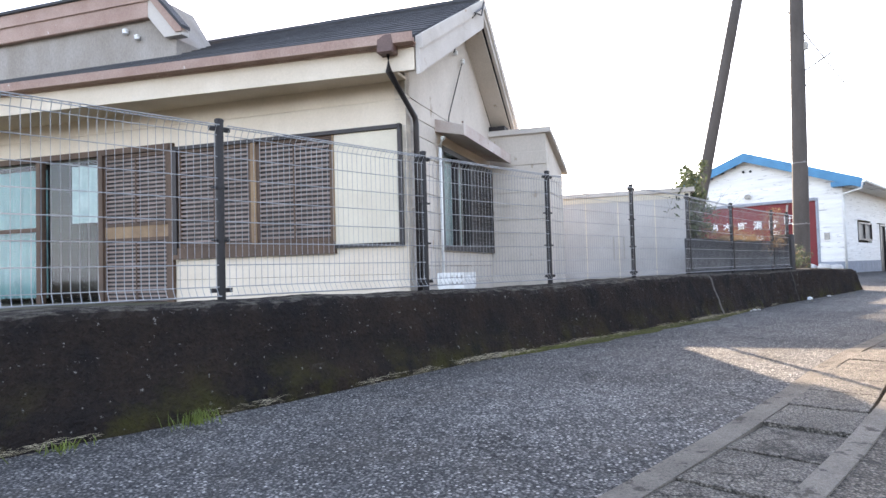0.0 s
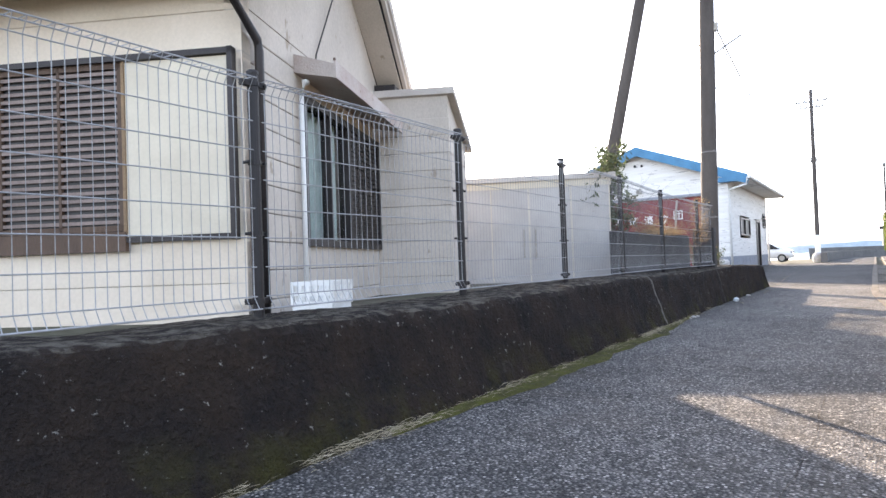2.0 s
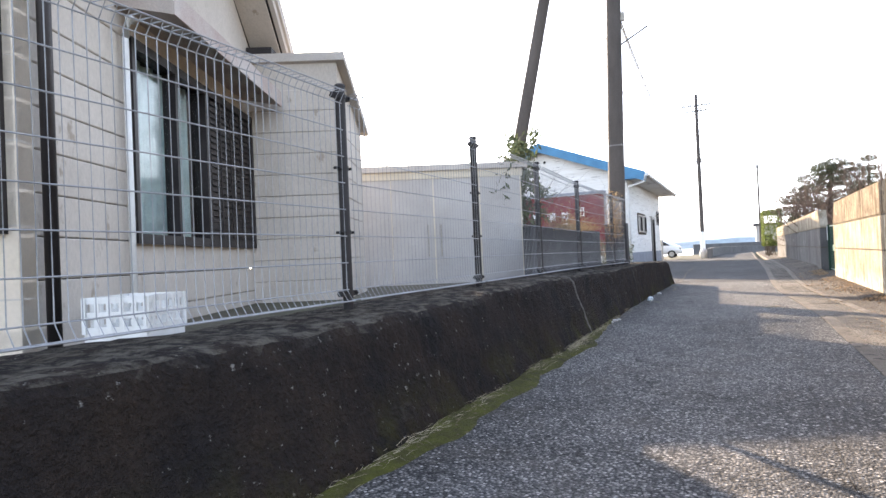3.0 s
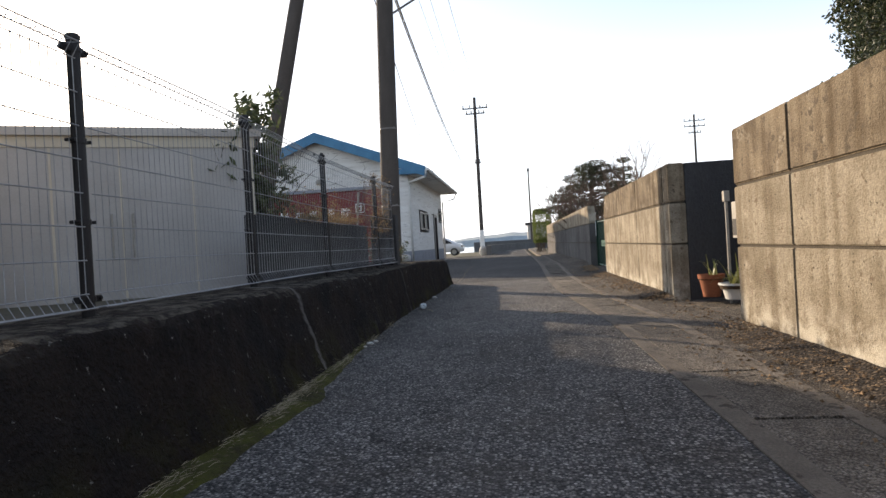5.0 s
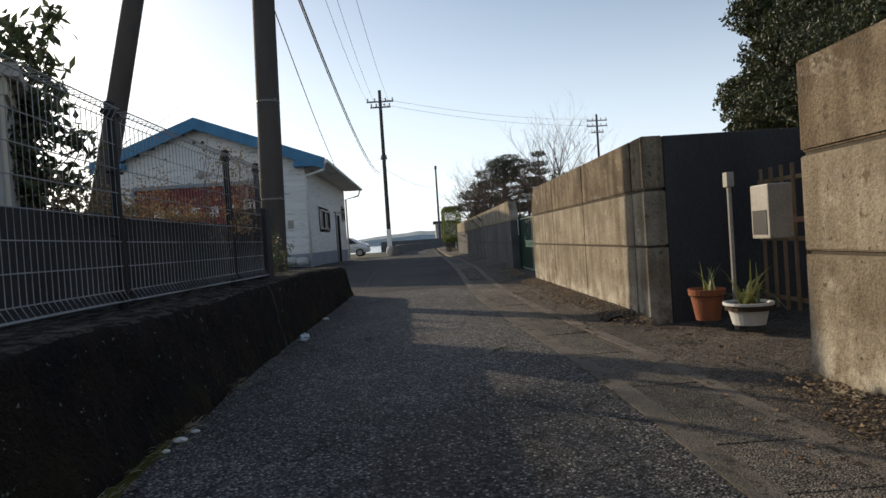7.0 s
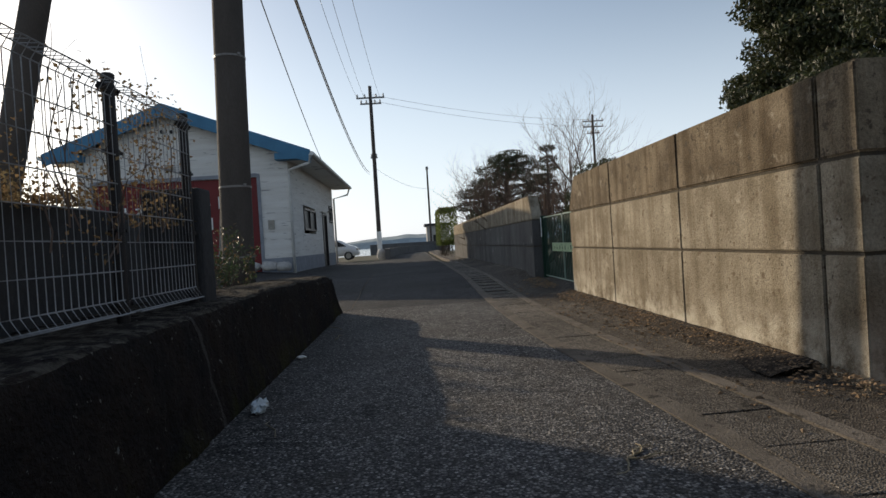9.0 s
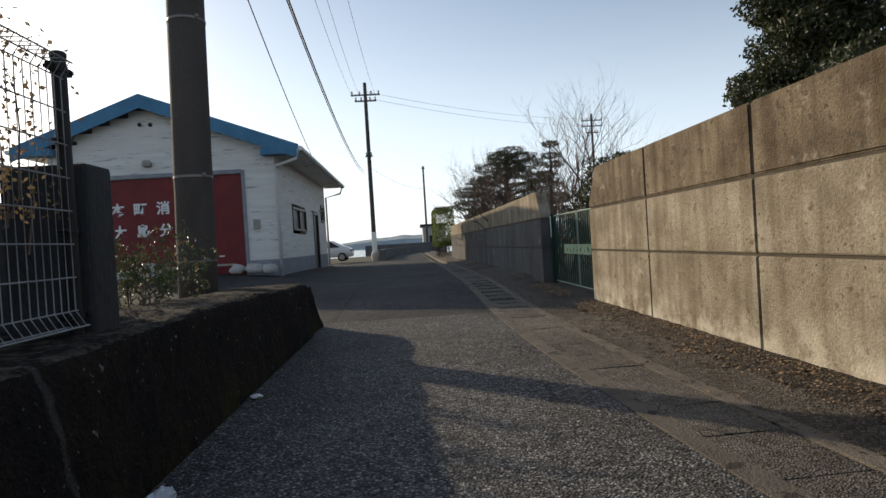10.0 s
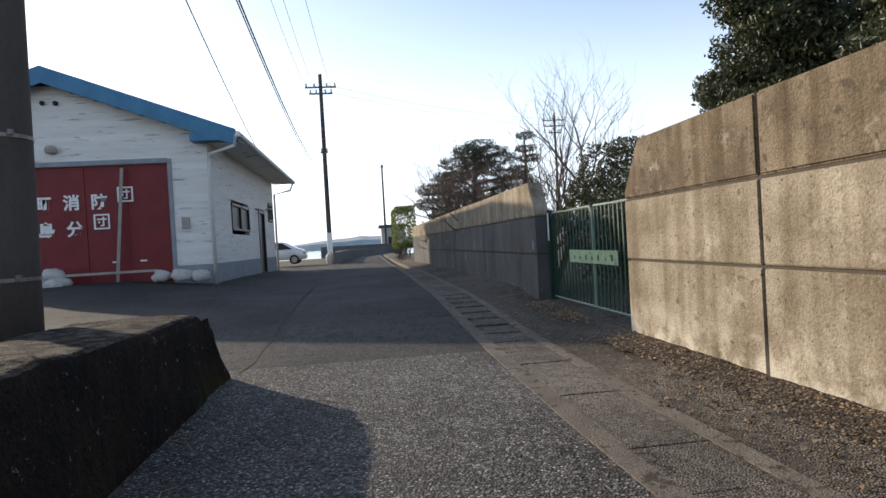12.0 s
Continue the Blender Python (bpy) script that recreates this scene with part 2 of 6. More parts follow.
def ragged_stain(m, by, lo, hi, scale, n_lo, n_hi, colour, most):
    """Stain or growth with a ragged edge, thickest where height ('Z') or upward slope ('up') goes from lo to hi."""
    n, l = m.node_tree.nodes, m.node_tree.links
    b = n["Principled BSDF"]
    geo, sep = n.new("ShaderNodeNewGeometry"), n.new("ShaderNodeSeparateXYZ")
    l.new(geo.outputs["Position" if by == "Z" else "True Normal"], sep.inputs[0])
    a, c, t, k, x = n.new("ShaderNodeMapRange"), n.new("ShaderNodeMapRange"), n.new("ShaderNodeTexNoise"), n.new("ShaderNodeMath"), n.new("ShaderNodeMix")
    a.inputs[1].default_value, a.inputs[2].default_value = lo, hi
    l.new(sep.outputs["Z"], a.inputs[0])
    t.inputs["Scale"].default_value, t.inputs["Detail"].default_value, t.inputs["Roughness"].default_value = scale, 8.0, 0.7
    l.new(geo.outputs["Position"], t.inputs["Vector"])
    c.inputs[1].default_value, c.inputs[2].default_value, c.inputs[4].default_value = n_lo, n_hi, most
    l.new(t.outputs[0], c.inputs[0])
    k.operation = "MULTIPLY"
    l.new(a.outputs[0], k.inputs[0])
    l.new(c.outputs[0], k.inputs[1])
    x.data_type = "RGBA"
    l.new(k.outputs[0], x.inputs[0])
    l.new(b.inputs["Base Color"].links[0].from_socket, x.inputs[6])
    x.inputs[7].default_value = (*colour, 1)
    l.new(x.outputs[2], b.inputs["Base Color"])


ragged_stain(SOOT_WALL, "Z", 0.36, 0.08, 2.2, 0.46, 0.62, (0.055, 0.052, 0.014), 0.8)
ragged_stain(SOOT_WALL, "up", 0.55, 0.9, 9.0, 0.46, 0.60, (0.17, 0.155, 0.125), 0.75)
ragged_stain(WALL_CONCRETE, "Z", 0.46, 0.17, 3.2, 0.44, 0.58, (0.60, 0.555, 0.46), 0.7)
add_runoff(SOOT_WALL, ((9.47, 0.0, 0.026, 0.85), (13.45, 0.05, 0.018, 0.35)))
GRIT = speckled("wall_foot_grit", (0.070, 0.055, 0.042), (0.26, 0.20, 0.145), 60.0, rough=0.95, dark=(0.018, 0.014, 0.011), dirt=0.3, pebbles=0.12)
DRY_JOINT = material("dry_root_joint", (0.26, 0.22, 0.15), 0.95, (0.12, 0.10, 0.07), 14, 60, 0.6)
MOSS = material("moss", (0.085, 0.090, 0.018), 0.95, (0.045, 0.040, 0.018), 7, 70, 0.8, ((0.11, 0.09, 0.05), 30.0, 0.60))
DRY_GRASS = material("dry_grass", (0.40, 0.35, 0.25), 0.9, (0.24, 0.20, 0.13), 9, 80, 0.1, island=0.3)
SOIL = material("soil_litter", (0.14, 0.10, 0.068), 0.95, (0.065, 0.05, 0.036), 4, 45, 0.7, ((0.24, 0.17, 0.10), 38.0, 0.60), bump_far=0.04)
EARTH = material("bare_ground", (0.13, 0.115, 0.09), 0.95, (0.09, 0.095, 0.055), 0.4, 12, 0.4)
SIDING = material("cream_siding", (0.64, 0.555, 0.45), 0.75, (0.56, 0.475, 0.37), 1.6, 40, 0.06, None, vary=0.10, piece=0.03)
# Tan-grey, darker than the siding of the lower house.
UPPER_WALL = material("tan_grey_upper_wall", (0.36, 0.325, 0.29), 0.85, (0.27, 0.235, 0.20), 1.8, 50, 0.1, None, stretch=(1, 1, 0.5))
# Return wall's shade put into the colour; pillar and block wall reuse it.
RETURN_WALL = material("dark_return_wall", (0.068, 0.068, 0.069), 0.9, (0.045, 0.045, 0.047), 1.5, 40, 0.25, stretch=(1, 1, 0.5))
BUSH_LEAF = material("thin_shrub_leaf", (0.095, 0.115, 0.052), 0.6, (0.065, 0.08, 0.035), 2, 20, 0.0, island=0.4, thin=0.3)
STUCCO = material("grey_white_siding", (0.56, 0.505, 0.44), 0.85, (0.46, 0.41, 0.35), 1.3, 50, 0.08, ((0.33, 0.28, 0.225), 5.0, 0.64), vary=0.16, stretch=(1, 1, 0.5), piece=0.03)
WHITE_BOARD = material("white_board", (0.61, 0.55, 0.44), 0.8, (0.53, 0.47, 0.37), 2.0, 40, 0.04, None, vary=0.07)
SHED_WALL = material("white_painted_shed", (0.47, 0.45, 0.425), 0.8, (0.40, 0.38, 0.355), 1.6, 50, 0.05, None, vary=0.1)
FASCIA = material("weathered_fascia", (0.42, 0.30, 0.25), 0.8, (0.33, 0.22, 0.18), 2.0, 50, 0.15, ((0.55, 0.5, 0.44), 7.0, 0.66))
BARGE = material("peeling_barge_board", (0.54, 0.50, 0.455), 0.85, (0.44, 0.395, 0.35), 1.6, 60, 0.1, ((0.36, 0.28, 0.22), 5.0, 0.66), vary=0.14)
CANOPY = material("faded_canopy_wood", (0.42, 0.335, 0.295), 0.85, (0.52, 0.47, 0.43), 2.2, 60, 0.12, ((0.20, 0.14, 0.11), 6.0, 0.64), vary=0.18)
SLATE = material("slate_roof", (0.055, 0.055, 0.06), 0.75, (0.035, 0.035, 0.038), 3, 60, 0.3, ((0.13, 0.12, 0.11), 16.0, 0.66), piece=0.2)
SLAT_WOOD = material("weathered_slat_wood", (0.28, 0.22, 0.195), 0.8, (0.19, 0.145, 0.125), 3, 60, 0.1)
BROWN_WOOD = material("brown_lattice_wood", (0.115, 0.07, 0.045), 0.7, (0.07, 0.042, 0.028), 3, 60, 0.2, stretch=(1, 1, 0.3))
TAN_WOOD = material("tan_frame_wood", (0.30, 0.20, 0.11), 0.7, (0.20, 0.125, 0.07), 3, 60, 0.2)
DARK_METAL = material("dark_brown_metal", (0.035, 0.03, 0.03), 0.45, None, 8, 80, 0.05, metal=0.4)
GUTTER_BROWN = material("brown_gutter", (0.15, 0.09, 0.075), 0.55, (0.11, 0.065, 0.055), 4, 60, 0.05)
POST_PAINT = material("dark_brown_post_paint", (0.014, 0.012, 0.013), 0.6, None, 10, 90, 0.03)
GALV = material("galvanised_wire", (0.36, 0.365, 0.37), 0.6, (0.27, 0.275, 0.28), 5, 70, 0.0, metal=0.1)
WHITE_PAINT = material("white_clapboard_paint", (0.78, 0.77, 0.74), 0.75, (0.68, 0.66, 0.62), 1.2, 40, 0.08, ((0.33, 0.32, 0.31), 2.6, 0.605), stretch=(0.6, 0.6, 6.5), vary=0.1, piece=0.03)
BLUE_TRIM = material("blue_fascia_paint", (0.06, 0.22, 0.38), 0.55, (0.045, 0.17, 0.30), 2, 30, 0.05, vary=0.1)
BASE_BLUE = material("blue_grey_plinth", (0.34, 0.36, 0.40), 0.85, None, 3, 50, 0.1)
ROOF_GREY = material("grey_sheet_roof", (0.34, 0.34, 0.34), 0.5, None, 3, 40, 0.05)
RED_PAINT = material("dark_red_door_paint", (0.185, 0.016, 0.018), 0.55, (0.14, 0.012, 0.014), 2.2, 40, 0.05, vary=0.12)
SIGN_WHITE = material("white_sign_paint", (0.80, 0.80, 0.78), 0.6, None, 5, 50, 0.0, vary=0.05)
POLE_CONCRETE = material("concrete_pole", (0.105, 0.093, 0.085), 0.85, (0.075, 0.066, 0.06), 2.5, 80, 0.12, stretch=(1, 1, 0.3))
POLE_BAND = material("steel_band", (0.24, 0.23, 0.22), 0.5, None, 9, 60, 0.0, metal=0.5)
TERRACOTTA = material("terracotta", (0.36, 0.135, 0.07), 0.8, (0.27, 0.10, 0.055), 7, 60, 0.1)
WHITE_PLASTIC = material("white_plastic", (0.72, 0.72, 0.70), 0.5, (0.62, 0.61, 0.57), 6, 50, 0.02, vary=0.06)
GREY_METAL = material("grey_enamel", (0.40, 0.375, 0.33), 0.55, (0.31, 0.29, 0.25), 6, 50, 0.03)
GREEN_PAINT = material("green_gate_paint", (0.010, 0.048, 0.027), 0.6, (0.008, 0.036, 0.021), 6, 60, 0.04)
PALE_GREEN = material("pale_green_rail", (0.20, 0.28, 0.23), 0.5, None, 8, 60, 0.0)
SIGN_PALE = material("pale_sign_plate", (0.36, 0.50, 0.30), 0.55, (0.26, 0.37, 0.22), 9, 40, 0.0, ((0.05, 0.10, 0.05), 16.0, 0.62))
LEAF_DARK = material("dark_evergreen_leaf", (0.055, 0.070, 0.027), 0.5, (0.045, 0.046, 0.022), 2, 20, 0.0, island=0.45, thin=0.25)
LEAF_GLOSS = material("glossy_leaf", (0.07, 0.10, 0.04), 0.4, (0.05, 0.075, 0.028), 2, 20, 0.0, island=0.45, thin=0.25)
LEAF_PINE = material("pine_needle", (0.038, 0.055, 0.024), 0.6, (0.05, 0.055, 0.025), 1.5, 20, 0.0, island=0.4, thin=0.25)
LEAF_YELLOW = material("yellow_green_hedge_leaf", (0.15, 0.19, 0.03), 0.5, (0.10, 0.13, 0.025), 2, 20, 0.0, island=0.4, thin=0.25)
LEAF_RUST = material("dry_vine_leaf", (0.33, 0.20, 0.10), 0.8, (0.24, 0.20, 0.11), 4, 20, 0.0, island=0.5, thin=0.25)
LEAF_STRAP = material("strap_leaf", (0.16, 0.20, 0.06), 0.4, (0.26, 0.25, 0.10), 14, 30, 0.0, island=0.3, thin=0.25)
BARK = material("grey_bark", (0.12, 0.095, 0.075), 0.9, (0.08, 0.065, 0.05), 6, 60, 0.3)
TWIG = material("bare_twig", (0.165, 0.12, 0.095), 0.85, (0.12, 0.085, 0.07), 6, 50, 0.0)
RUBBER = material("tyre_rubber", (0.02, 0.02, 0.02), 0.8, None, 9, 60, 0.05)
CAR_PAINT = material("white_car_paint", (0.80, 0.80, 0.80), 0.25, None, 3, 30, 0.0, vary=0.03)
BLACK = material("black_trim", (0.015, 0.015, 0.016), 0.5, None, 9, 60, 0.0)
SANDBAG = material("white_sandbag_cloth", (0.60, 0.58, 0.55), 0.9, (0.45, 0.43, 0.40), 6, 90, 0.15)
CURTAIN = material("pale_curtain", (0.50, 0.60, 0.58), 0.9, (0.36, 0.46, 0.45), 5, 60, 0.05)
CURTAIN_TEAL = material("teal_curtain", (0.20, 0.36, 0.36), 0.9, (0.15, 0.28, 0.29), 5, 60, 0.05)
# Unlit look of the rooms is put into this dark colour.
INTERIOR = material("shade_dark_room_wall", (0.06, 0.055, 0.05), 0.9, None, 3, 40, 0.0)
GLASS = glass_material("window_glass", (0.85, 0.9, 0.9))
# Shade on the far garden wall is put into this dark colour.
SHADE_CONCRETE = material("shade_dark_concrete", (0.155, 0.15, 0.145), 0.92, (0.085, 0.082, 0.08), 1.6, 60, 0.3, ((0.30, 0.29, 0.27), 6.0, 0.64), stretch=(1, 1, 0.45), piece=0.06)
DARK_PANE = material("dark_window_pane", (0.035, 0.037, 0.04), 0.5, None, 3, 30, 0.0, vary=0.05)
SEA = material("sea_water", (0.05, 0.09, 0.11), 0.12, (0.06, 0.11, 0.13), 0.05, 0.6, 0.35, bump_far=0.3)
# Distance haze is mixed into the hills' own colour.
HILL = material("haze_tinted_hill", (0.36, 0.42, 0.45), 1.0, (0.30, 0.36, 0.38), 0.02, 0.15, 0.0)
BLUE_BAG = material("pale_plastic_litter", (0.62, 0.70, 0.74), 0.4, None, 20, 60, 0.0)
SEAWALL = material("dark_sea_wall", (0.15, 0.15, 0.15), 0.9, (0.105, 0.105, 0.108), 1.5, 40, 0.2)
CABLE = material("black_cable", (0.02, 0.02, 0.02), 0.6, None, 5, 40, 0.0)

# ---- building helpers ----
def link(name, bm, mat, parent=None, loc=(0, 0, 0), smooth=False):
    me = bpy.data.meshes.new(name)
    bm.to_mesh(me)
    bm.free()
    me.materials.append(mat)
    if smooth:
        for p in me.polygons:
            p.use_smooth = True
    ob = new(name, me)
    ob.location = loc
    ob.parent = parent
    return ob


def part(name, bm, mat, parent, label="", smooth=False):
    """One mesh object under a thing or a part, in the thing's own axes."""
    return tagged(link(name, bm, mat, parent, smooth=smooth), label)


def empty(name, loc, label, category, group="", kind="", rz=0):
    ob = new(name)
    ob.matrix_basis = pose(*loc, 0, 0, rz)
    return tagged(ob, label, category, group, kind)


def B():
    return bmesh.new()


def box(bm, lo, hi, bevel=0.0, m=None):
    c = [(a + b) / 2 for a, b in zip(lo, hi)]
    mat4 = Matrix.LocRotScale(c, None, [max(1e-4, b - a) for a, b in zip(lo, hi)])
    r = bmesh.ops.create_cube(bm, size=1.0, matrix=(m @ mat4) if m else mat4)
    if bevel:
        es = {e for v in r["verts"] for e in v.link_edges}
        bmesh.ops.bevel(bm, geom=list(es), offset=bevel, segments=2, affect="EDGES", profile=0.6)
    return bm


def prism(bm, pts, z0, z1):
    """Vertical prism over a plan polygon; z0 and z1 may be lists per corner."""
    n = len(pts)
    a = z0 if isinstance(z0, (list, tuple)) else [z0] * n
    b = z1 if isinstance(z1, (list, tuple)) else [z1] * n
    lo = [bm.verts.new((p[0], p[1], a[i])) for i, p in enumerate(pts)]
    hi = [bm.verts.new((p[0], p[1], b[i])) for i, p in enumerate(pts)]
    bm.faces.new(lo[::-1])
    bm.faces.new(hi)
    for i in range(n):
        j = (i + 1) % n
        bm.faces.new((lo[i], lo[j], hi[j], hi[i]))
    bmesh.ops.recalc_face_normals(bm, faces=bm.faces)
    return bm


def tube(bm, pts, r, n=8, cap=True):
    """Swept round bar through points; r may be a list."""
    pts = [Vector(p) for p in pts]
    rs = r if isinstance(r, (list, tuple)) else [r] * len(pts)
    rings = []
    for i, p in enumerate(pts):
        d = (pts[min(i + 1, len(pts) - 1)] - pts[max(i - 1, 0)]).normalized()
        a = d.orthogonal().normalized() if abs(d.z) > 0.9 else d.cross(Vector((0, 0, 1))).normalized()
        c = d.cross(a).normalized()
        rings.append([bm.verts.new(p + rs[i] * (math.cos(t) * a + math.sin(t) * c)) for t in [2 * math.pi * k / n for k in range(n)]])
    for u, w in zip(rings, rings[1:]):
        off = min(range(n), key=lambda k: (u[0].co - w[k].co).length)
        for k in range(n):
            bm.faces.new((u[k], u[(k + 1) % n], w[(k + 1 + off) % n], w[(k + off) % n]))
    if cap:
        bm.faces.new(rings[0][::-1])
        bm.faces.new(rings[-1])
    return bm


def lathe(bm, profile, n=20, centre=(0, 0, 0)):
    rings = []
    for r, z in profile:
        rings.append([bm.verts.new((centre[0] + r * math.cos(t), centre[1] + r * math.sin(t), centre[2] + z)) for t in [2 * math.pi * k / n for k in range(n)]])
    for u, w in zip(rings, rings[1:]):
        for k in range(n):
            bm.faces.new((u[k], u[(k + 1) % n], w[(k + 1) % n], w[k]))
    bm.faces.new(rings[0][::-1])
    bm.faces.new(rings[-1])
    return bm


def quads_mesh(name, verts, faces, mat, parent=None, loc=(0, 0, 0)):
    me = bpy.data.meshes.new(name)
    me.from_pydata(verts, [], faces)
    me.materials.append(mat)
    ob = new(name, me)
    ob.location, ob.parent = loc, parent
    return ob


rng = np.random.default_rng(7)


def leaves(name, centres, length, width, mat, parent=None, loc=(0, 0, 0), up=0.2, spread=1.0):
    """Many small folded leaves, each at its centre with its own turn."""
    c = np.asarray(centres, float)
    k = len(c)
    d = rng.normal(size=(k, 3)) * spread
    d[:, 2] += up
    d /= np.linalg.norm(d, axis=1)[:, None]
    q = rng.normal(size=(k, 3))
    w = np.cross(d, q)
    w /= np.linalg.norm(w, axis=1)[:, None] + 1e-9
    nn = np.cross(d, w)
    L = length * rng.uniform(0.65, 1.25, (k, 1))
    W = width * rng.uniform(0.7, 1.2, (k, 1))
    p0 = c - d * L / 2
    p1 = c + w * W / 2 + nn * W * 0.18 - d * L * 0.05
    p2 = c + d * L / 2
    p3 = c - w * W / 2 + nn * W * 0.18 - d * L * 0.05
    v = np.stack([p0, p1, p2, p3], 1).reshape(-1, 3)
    f = [(4 * i, 4 * i + 1, 4 * i + 2, 4 * i + 3) for i in range(k)]
    return quads_mesh(name, v.tolist(), f, mat, parent, loc)


def blob_points(blobs, per_m2, shell=0.75, keep=1.0):
    """Points scattered in the outer part of uneven ellipsoids (x, y, z, rx, ry, rz)."""
    out = []
    for x, y, z, rx, ry, rz in blobs:
        k = int(per_m2 * 12 * (rx * ry + ry * rz + rx * rz) / 3)
        d = rng.normal(size=(k, 3))
        d /= np.linalg.norm(d, axis=1)[:, None]
        rad = shell + (1 - shell) * rng.uniform(0, 1, (k, 1)) ** 0.5
        rad *= 1 + 0.16 * np.sin(5 * d[:, :1] + x) * np.cos(4 * d[:, 1:2] + y) + 0.1 * np.sin(9 * d[:, 2:] + z)
        out.append(np.array((x, y, z)) + d * rad * np.array((rx, ry, rz)))
    p = np.concatenate(out)
    return p[rng.uniform(size=len(p)) < keep]


def limb(bm, p, d, length, r, depth, rnd, bend=0.25, split=(2, 3), shrink=0.68, lift=0.15, n=5, tips=None):
    """A bare branch that bends and divides."""
    pts, rs = [Vector(p)], [r]
    d = Vector(d).normalized()
    steps = 4
    for i in range(steps):
        d = (d + Vector((rnd.uniform(-1, 1), rnd.uniform(-1, 1), rnd.uniform(-0.6, 0.8) + lift)) * bend).normalized()
        pts.append(pts[-1] + d * length / steps)
        rs.append(r * (1 - 0.5 * (i + 1) / steps))
    tube(bm, pts, rs, n, cap=False)
    if tips is not None:
        tips += pts[2:]
    if depth:
        for k in range(rnd.randint(*split)):
            i = rnd.randint(2, steps)
            side = Vector((rnd.uniform(-1, 1), rnd.uniform(-1, 1), rnd.uniform(-0.3, 0.9)))
            limb(bm, pts[i], d * 0.7 + side * 0.8, length * shrink * rnd.uniform(0.75, 1.15), rs[i] * 0.7, depth - 1, rnd, bend, split, shrink, lift, max(3, n - 1), tips)


def smooth_step(a, b, x):
    t = min(1, max(0, (x - a) / (b - a)))
    return t * t * (3 - 2 * t)


def gz(x):
    """Height of the lane along its length."""
    return 0.06 - 0.045 * (1 - smooth_step(1.3, 4.0, x)) + 0.13 * smooth_step(18.5, 24, x) - 0.11 * smooth_step(33, 45, x)


def sheet(name, xs, edges, mat, label, lift=0.0, kind="structure", category="road", thick=0.12, tilt=None):
    """A strip of the lane: edges(x) gives its two sides; tilt raises the first side."""
    bm = B()
    rows = []
    for x in xs:
        a, b = edges(x)
        row = []
        for i in range(7):
            t = i / 6
            z = gz(x) + lift + (tilt(x, t) if tilt else 0)
            row.append(bm.verts.new((x, a + (b - a) * t, z)))
        rows.append(row)
    for p, q in zip(rows, rows[1:]):
        for i in range(6):
            bm.faces.new((p[i], q[i], q[i + 1], p[i + 1]))
    r = bmesh.ops.extrude_face_region(bm, geom=bm.faces[:])
    bmesh.ops.translate(bm, verts=[v for v in r["geom"] if isinstance(v, bmesh.types.BMVert)], vec=(0, 0, 0))
    top = [v for v in r["geom"] if isinstance(v, bmesh.types.BMVert)]
    for v in bm.verts:
        if v not in set(top):
            v.co.z -= thick
    bmesh.ops.recalc_face_normals(bm, faces=bm.faces)
    return tagged(link(name, bm, mat), label, category, "", kind)


def frange(a, b, step):
    n = max(1, round((b - a) / step))
    return [a + (b - a) * i / n for i in range(n + 1)]


# ---- ground, lane and gutter ----
def build_ground():
    bm = B()
    xs = [-400, -120, -40, -15] + frange(-10, 60, 5) + [68, 74, 80]
    ys = [-500, -200, -80, -40, -20, -10, -5, 0, 2, 4, 6, 10, 16, 26, 45, 80, 200, 500]
    g = [[bm.verts.new((x, y, -0.06 + (0.6 if 4.9 < y < 20 and x < 17 else 0.0) + (max(0, -y - 6) * 0.10 if y < -6 else 0))) for y in ys] for x in xs]
    for p, q in zip(g, g[1:]):
        for i in range(len(ys) - 1):
            bm.faces.new((p[i], q[i], q[i + 1], p[i + 1]))
    tagged(link("ground", bm, EARTH), "bare earth ground running out to the shore", "ground", kind="structure")
    bm = B()
    bmesh.ops.create_grid(bm, x_segments=8, y_segments=8, size=1800, matrix=Matrix.Translation((1870, 0, -2.0)))
    tagged(link("water", bm, SEA), "calm grey sea beyond the end of the lane", "sea", kind="structure")


def gutter_y(x):
    """Lane-side edge of the covered gutter."""
    return 1.20 + 0.17 * smooth_step(3.2, 6.0, x) + 0.28 * smooth_step(10.5, 17.0, x)


def build_lane():
    xs = frange(-12, 75, 1.0)
    sheet("road", frange(-12, 19.1, 1.0), lambda x: (gutter_y(x) - 0.02, 3.72 if x < 18.9 else 6.0), ASPHALT, "worn grey asphalt lane with coarse pale stones showing")
    sheet("road_far", frange(19.1, 75, 1.0), lambda x: (gutter_y(x) - 0.02, 6.0 - 1.5 * smooth_step(44, 50, x)), ASPHALT_FINE, "smoother dark asphalt lane running on to the shore")
    sheet("forecourt", frange(18.9, 46, 1.0), lambda x: (6.0, 24.0), ASPHALT_FINE, "dark asphalt forecourt before the white building", lift=0.0, category="forecourt", tilt=lambda x, t: 0.26 * smooth_step(0, 0.12, t) * smooth_step(24, 30, x))
    sheet("pavement", xs, lambda x: (-4.5 if x < 4.1 else -2.6 if 10.5 < x < 13.5 or 18.5 < x < 22.5 else 0.2, gutter_y(x) - 0.58), VERGE, "patched dark verge between gutter and wall", category="pavement", tilt=lambda x, t: 0.085 * (1 - smooth_step(0.0, 0.9, t)) * smooth_step(4.5, 7.0, x) - (0.05 * (1 - smooth_step(0.92, 1.0, t)) if x < 4.1 else 0))
    kerb = sheet("kerb_outer", xs, lambda x: (gutter_y(x) - 0.12, gutter_y(x)), KERB, "worn concrete gutter edge", lift=0.008, category="kerb")
    sheet("kerb_inner", xs, lambda x: (gutter_y(x) - 0.60, gutter_y(x) - 0.50), KERB, "worn concrete gutter edge", lift=0.008, category="kerb")


